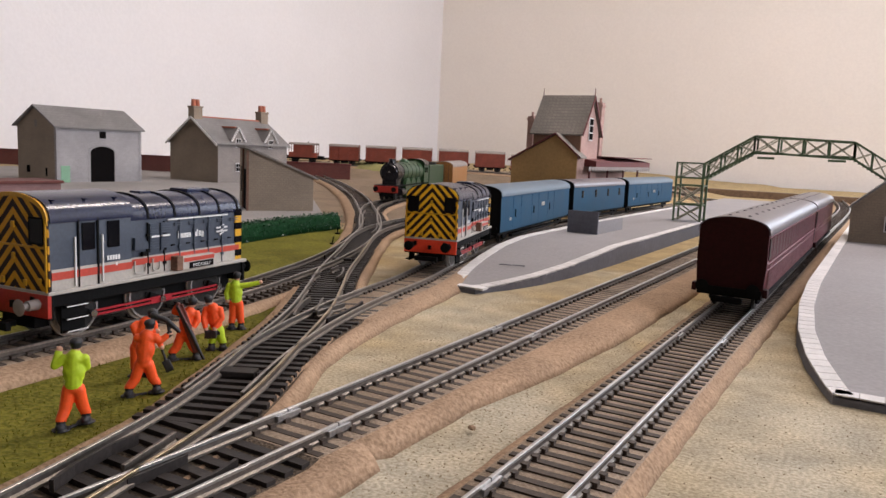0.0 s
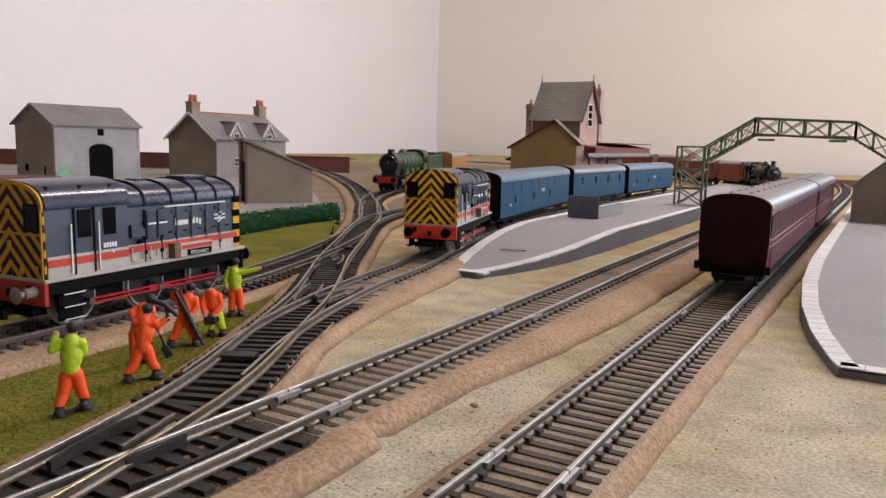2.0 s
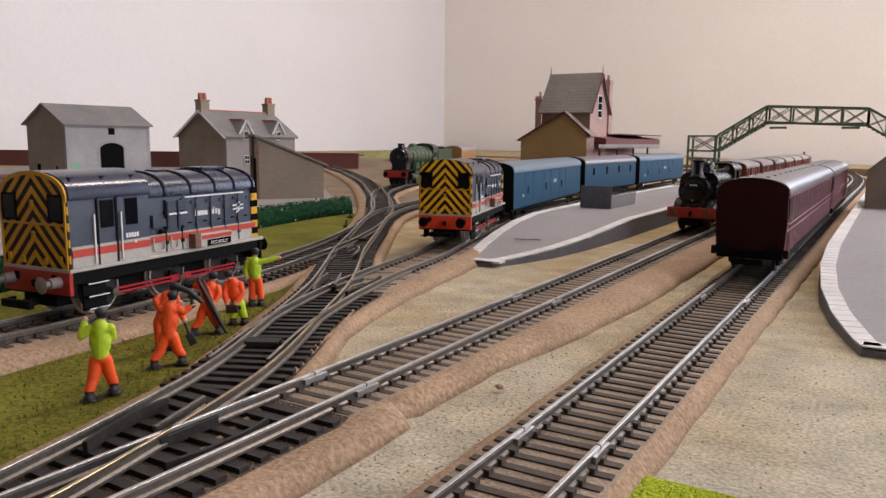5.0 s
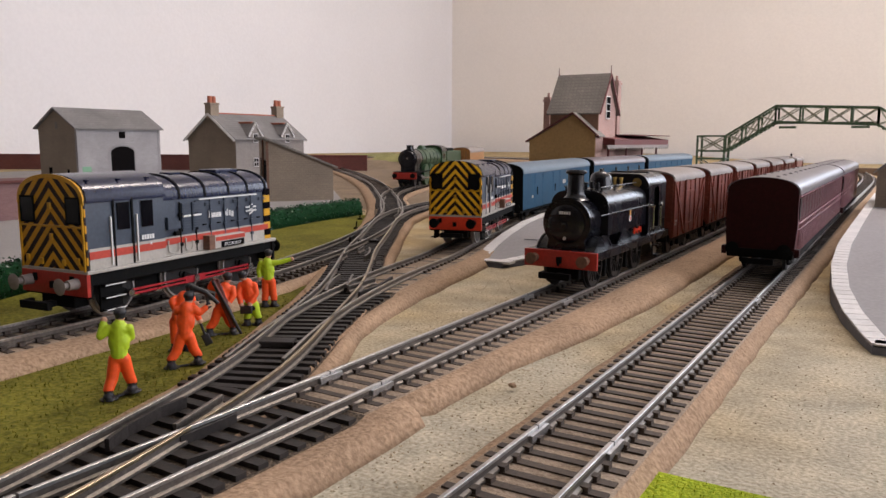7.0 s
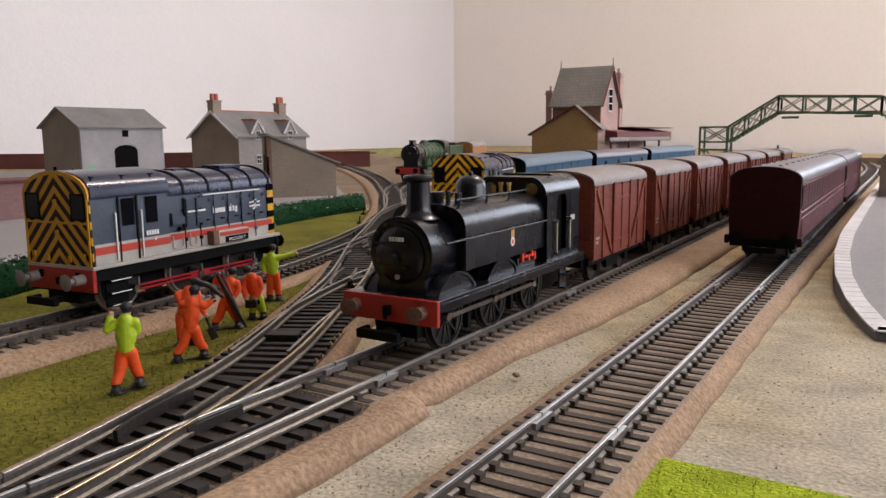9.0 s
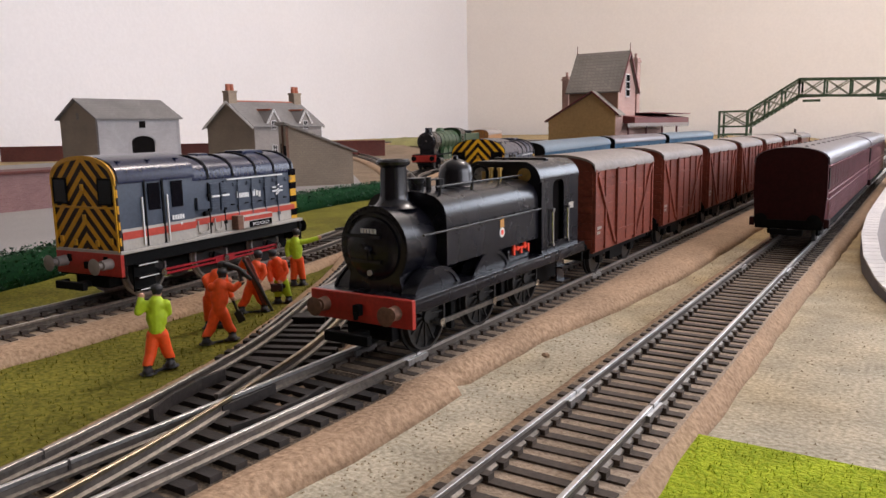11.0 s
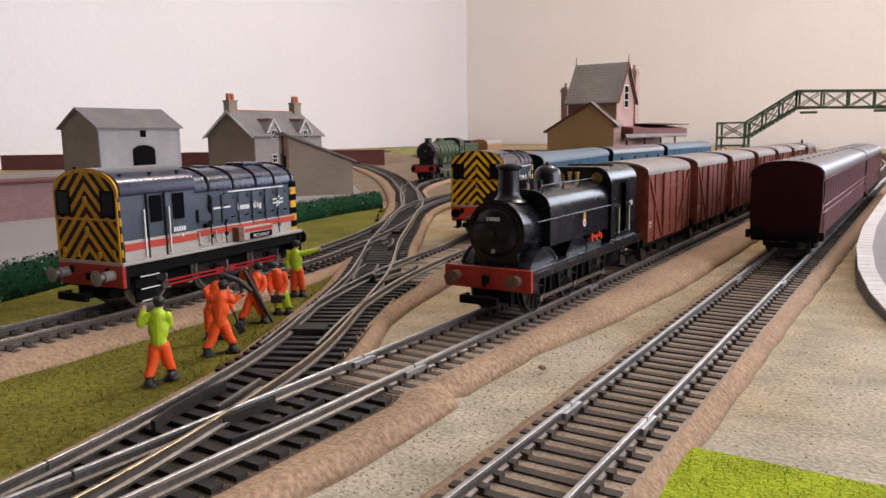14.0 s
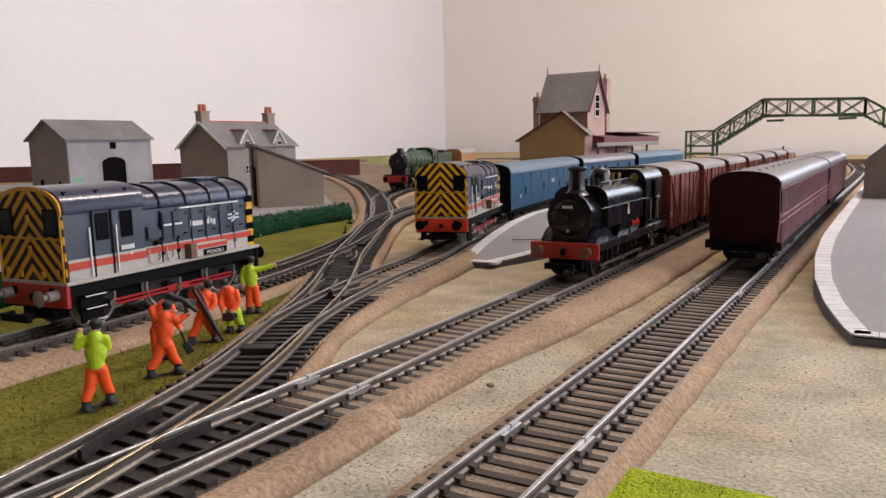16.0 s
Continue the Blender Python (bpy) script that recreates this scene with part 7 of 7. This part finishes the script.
M_BANK = mat("yellow_green_bank", (0.34, 0.32, 0.12), 0.95, grain=500, vary=0.15, bump=0.001, stain=30, stain_vary=0.2)
mound("grass_bank_back", -0.98, 1.46, 0.20, 0.05, 0.016, M_BANK, "low yellow green grass bank at the back")


def rim():
    o = obj("baseboard_rim", boxes((-0.45, 0.48, 1.90, 1.93, -0.006, 0.016), bevel=0.001), M_WOOD)
    tagged(o, "brown timber edge of the baseboard", "board", kind="structure")


rim()


def bush(x, y, z, r, label):
    t = thing("bush", label, "bush", Matrix.Translation((x, y, z)))
    part("stem", cylinders(((0, 0, 0), (0, 0, r), 0.0008, 0.0005), n=8), M_WOOD, t)
    vs, fs = [], []
    for k in range(500):
        d = Vector((random.gauss(0, 1), random.gauss(0, 1), random.gauss(0, 1))).normalized() * r * random.uniform(0.5, 1.0)
        c = Vector((d.x, d.y, r * 1.2 + d.z))
        b = len(vs)
        for q in range(3):
            vs.append(tuple(c + Vector([random.uniform(-1, 1) * r * 0.18 for _ in range(3)])))
        fs.append((b, b + 1, b + 2))
    me = bpy.data.meshes.new("foliage")
    me.from_pydata(vs, [], fs)
    me.materials.append(M_HEDGE)
    o = new("foliage", me)
    o.parent = t
    tagged(o, kind="stuff")


bush(0.038, 1.0, 0.0, 0.010, "small dark green bush beside the lime patch")


# ---- figures: plain moulded shapes ----
M_TOOL = mat("dark_tool", (0.018, 0.016, 0.016), 0.5, grain=900, vary=0.1)
M_BOARD = mat("red_brown_board", (0.16, 0.035, 0.022), 0.6, grain=900, vary=0.12)
FIGURE_MATS = [M_ORANGE, M_HIVIS, M_BOOT, M_SKIN, M_TOOL, M_BOARD]
ORANGE, LIME, BLACKISH, FACE, TOOL, BOARD = range(6)


def figure(label, x, y, yaw, limbs, balls, slabs=()):
    """One moulded figure in millimetres: limbs are (colour, points, first radius, last radius), balls (colour, centre, radii); all fused into one skin."""
    bm = bmesh.new()
    cores = []
    for idx, pts, r0, r1 in limbs:
        pts = [Vector(p) for p in pts]
        n = len(pts) - 1
        for i, (p, q) in enumerate(zip(pts, pts[1:])):
            a, b = r0 + (r1 - r0) * i / n, r0 + (r1 - r0) * (i + 1) / n
            cyl(bm, p, q, a, b, n=12)
            for c, r in ((p, a), (q, b)):
                ball = bmesh.ops.create_icosphere(bm, subdivisions=2, radius=r)
                bmesh.ops.translate(bm, vec=c, verts=ball["verts"])
            cores.append((idx, p, q, a, b))
    for idx, c, r in balls:
        ball = bmesh.ops.create_icosphere(bm, subdivisions=2, radius=1)
        for v in ball["verts"]:
            v.co = Vector([c[k] + v.co[k] * r[k] for k in range(3)])
        cores.append((idx, Vector(c), Vector(c), sum(r) / 3, sum(r) / 3))
    for idx, p, q, w, h in slabs:
        bar(bm, p, q, w, h)
        cores.append((idx, Vector(p), Vector(q), (w + h) / 4, (w + h) / 4))
    me = bpy.data.meshes.new("figurine_form")
    bm.to_mesh(me)
    bm.free()
    o = new("figurine", me)
    fuse = o.modifiers.new("fuse", "REMESH")
    fuse.mode, fuse.voxel_size = "VOXEL", 0.26
    ease = o.modifiers.new("ease", "SMOOTH")
    ease.factor, ease.iterations = 0.5, 3
    bpy.context.view_layer.update()
    skin = bpy.data.meshes.new_from_object(o.evaluated_get(bpy.context.evaluated_depsgraph_get()))
    o.modifiers.clear()
    o.data = skin
    bpy.data.meshes.remove(me)
    skin.materials.clear()
    for m in FIGURE_MATS:
        skin.materials.append(m)
    for f in skin.polygons:
        best = None
        for idx, p, q, a, b in cores:
            d = q - p
            u = min(1, max(0, (f.center - p).dot(d) / d.length_squared)) if d.length_squared else 0
            gap = (f.center - p - d * u).length - (a + (b - a) * u) - (0.45 if idx in (BLACKISH, TOOL, BOARD) else 0)
            if best is None or gap < best[0]:
                best = (gap, idx)
        f.material_index, f.use_smooth = best[1], True
    skin.transform(Matrix.Scale(0.001, 4))
    o.matrix_world = pose(x, y, 0.0010, 0, 0, yaw)
    return tagged(o, label, "figurine", "track worker figurines")


def worker(label, x, y, yaw, top, legs, hip, chest, head, arms, feet, knees=None, sleeves=True, limbs=(), slabs=()):
    """Trunk, head with cap, two arms, two legs, boots and base."""
    hip, chest, head = Vector(hip), Vector(chest), Vector(head)
    side = Vector((1, 0, 0))
    L = [(top, (hip + Vector((0, 0, 0.8)), (hip + chest) / 2, chest), 2.2, 2.0)]
    B = [(top, chest + Vector((0, 0, -0.8)), (2.9, 1.9, 1.9)), (top, (hip + chest) / 2, (2.9, 2.1, 3.9)), (legs, hip - Vector((0, 0, 0.4)), (2.5, 2.0, 1.7)),
         (FACE, head, (1.35, 1.45, 1.7)), (BLACKISH, head + Vector((0, 0.0, 1.0)), (1.75, 1.85, 1.35))]
    L.append((FACE, (chest + Vector((0, 0, 0.6)), head), 0.9, 0.9))
    for k, arm in enumerate(arms):
        at = chest + side * (2.5 if k else -2.5) - Vector((0, 0, 0.6))
        L.append((top, (at, *arm), 1.25, 0.95))
        end = Vector(arm[-1])
        B.append((FACE, end + (end - Vector(arm[-2] if len(arm) > 1 else at)).normalized() * 0.8, (0.95, 0.95, 0.95)))
    for k, foot in enumerate(feet):
        at, foot = hip + side * (1.15 if k else -1.15) - Vector((0, 0, 0.6)), Vector(foot)
        knee = Vector(knees[k]) if knees else (at + foot) / 2 + Vector((0, 0.3, 0))
        L.append((legs, (at, knee, foot + Vector((0, 0, 2.6))), 1.75, 1.4))
        B.append((BLACKISH, foot + Vector((0, -0.4, 0.8)), (1.45, 2.2, 1.2)))
        B.append((BLACKISH, foot + Vector((0, 0, 0.0)), (2.6, 2.6, 0.5)))
    L.append((BLACKISH, (Vector(feet[0]) + Vector((0, 0, -0.1)), Vector(feet[1]) + Vector((0, 0, -0.1))), 0.5, 0.5))
    return figure(label, x, y, yaw, L + list(limbs), B, slabs)


worker("model worker in lime jacket, orange trousers and black cap", -0.1204, 0.1360, 46, LIME, ORANGE, (0, 0, 11.2), (0.3, 0, 19.6), (0.7, 0.5, 22.3),
       [((-4.4, -0.3, 17.2), (-3.6, 0.6, 20.6)), ((3.0, 1.4, 16.2), (1.6, 3.0, 15.0))], [(-2.9, -1.8, 0.2), (2.6, 1.6, 0.9)])
worker("model worker in orange overalls swinging a black pickaxe", -0.1280, 0.1640, 44, ORANGE, ORANGE, (0, 0, 10.2), (0.7, 0, 18.6), (1.6, 0.6, 21.2),
       [((-2.4, 2.4, 16.8), (2.6, 3.6, 18.6)), ((4.4, 0.6, 16.6), (6.6, 1.0, 18.2))], [(-4.2, -1.0, 0.2), (3.4, 1.2, 0.6)],
       limbs=[(TOOL, ((7.3, 1.1, 18.2), (6.4, 1.6, 22.8)), 0.5, 0.5), (TOOL, ((2.4, 1.8, 24.4), (6.4, 1.6, 22.8), (9.8, 1.4, 19.4)), 1.0, 0.7)])
worker("model worker in orange overalls stooping with a shovel", -0.1440, 0.1745, 42, ORANGE, ORANGE, (0, 0, 10.6), (2.0, 0.4, 18.2), (4.2, 0.8, 20.4),
       [((-1.6, -0.6, 17.0), (-0.6, -0.6, 13.8)), ((5.0, 0.6, 14.0), (6.6, 0.2, 10.6))], [(-1.4, 0.4, 0.2), (2.6, 1.0, 0.2)],
       limbs=[(TOOL, ((5.6, 0.6, 13.0), (8.0, 1.4, 5.0)), 0.5, 0.5)], slabs=[(TOOL, (7.9, 1.4, 5.0), (9.4, 1.8, 1.2), 0.9, 2.6)])
worker("model worker in orange overalls holding a red brown board", -0.1482, 0.1972, 38, ORANGE, ORANGE, (-0.4, 0, 9.6), (1.2, 0, 17.4), (2.2, 0.3, 20.4),
       [((-3.8, -0.6, 17.4), (-2.6, -1.6, 19.6)), ((4.2, -0.6, 14.4), (3.0, -1.8, 12.4))], [(-4.6, -0.6, 0.2), (3.4, 0.8, 0.2)],
       slabs=[(BOARD, (-1.8, -2.4, 20.4), (4.4, -2.6, 3.4), 0.9, 2.6), (TOOL, (-2.4, -3.0, 20.0), (6.8, -3.2, 0.8), 0.8, 1.0)])
worker("model worker in orange jacket and lime trousers with a black bag", -0.1505, 0.2122, 35, ORANGE, LIME, (0.8, 0, 8.6), (-0.2, -0.6, 16.2), (-1.8, -1.2, 18.8),
       [((-3.6, -1.4, 12.4), (-2.6, -2.4, 9.2)), ((3.0, -0.8, 12.4), (1.2, -2.4, 9.4))], [(-0.8, 0, 0.2), (3.2, 0.6, 0.2)],
       slabs=[(TOOL, (-2.6, -2.8, 6.6), (1.6, -2.8, 6.6), 2.2, 2.8)])
worker("model worker in lime jacket pointing along the line", -0.1682, 0.2400, 36, LIME, ORANGE, (0.4, 0, 11.6), (0, 0, 19.0), (0.6, 0.2, 22.0),
       [((-3.6, 0.2, 15.6), (-3.2, -0.6, 12.8)), ((5.6, 0.4, 18.8), (9.4, 0.6, 19.8))], [(-1.4, 0, 0.2), (2.4, 0.2, 0.2)])


def lineside():
    t = thing("lineside_bench", "small pale timber platform beside the track", "bench", pose(-0.262, 0.150, 0.0012, 0, 0, 6))
    pm("seat", boxes((-14, 14, -7, 7, 4.4, 5.4), bevel=0.2), M_PIPE, t, "pale boarded top")
    for x in (-12, 12):
        for y in (-5.5, 5.5):
            pm("leg", boxes((x - 0.7, x + 0.7, y - 0.7, y + 0.7, 0, 4.5)), M_PIPE, t)
    for x, y, yaw in ((-0.345, 0.53, 0), (-0.31, 0.48, 30)):
        p = thing("point_lever", "tiny black track lever", "lever", pose(x, y, ground_z(x, y) + 0.001, 0, 0, yaw))
        pm("base", boxes((-2, 2, -1.2, 1.2, 0, 1.2), bevel=0.2), M_FRAMEBLK, p)
        pm("handle", cylinders(((0, 0, 1), (0.6, 0, 6), 0.5), n=8), M_FRAMEBLK, p)
    c = thing("rail_cutter", "small red and silver canister lying by the rail", "tool", pose(-0.166, 0.196, 0.0062, 0, 0, 70))
    pm("body", cylinders(((0, -6, 1.4), (0, 1, 1.4), 1.4)), M_STEEL, c, "silver barrel")
    pm("cap", cylinders(((0, 1, 1.4), (0, 4.5, 1.4), 1.5)), M_ROD, c, "dark red cap")
    for x, y, r, k in ((-0.166, 0.264, 0.006, "tan"), (-0.034, 0.2, 0.0012, "tan")):
        bm = bmesh.new()
        s = bmesh.ops.create_icosphere(bm, subdivisions=3, radius=1)
        for v in bm.verts:
            d = 1 + 0.3 * noise.noise(v.co * 2.0 + Vector((x * 99, 0, 0)))
            v.co = Vector((v.co.x * r * d * 0.8, v.co.y * r * d * 1.2, max(-0.002, v.co.z * r * 0.55 * d)))
        o = obj("foam_scrap", bm, M_FOAM, True)
        o.matrix_world = pose(x, y, 0.0015, 0, 0, random.uniform(0, 90))
        tagged(o, f"{k} torn lump of foam ballast beside the track", "foam")


lineside()

edging()
lay_sleepers()
motions()
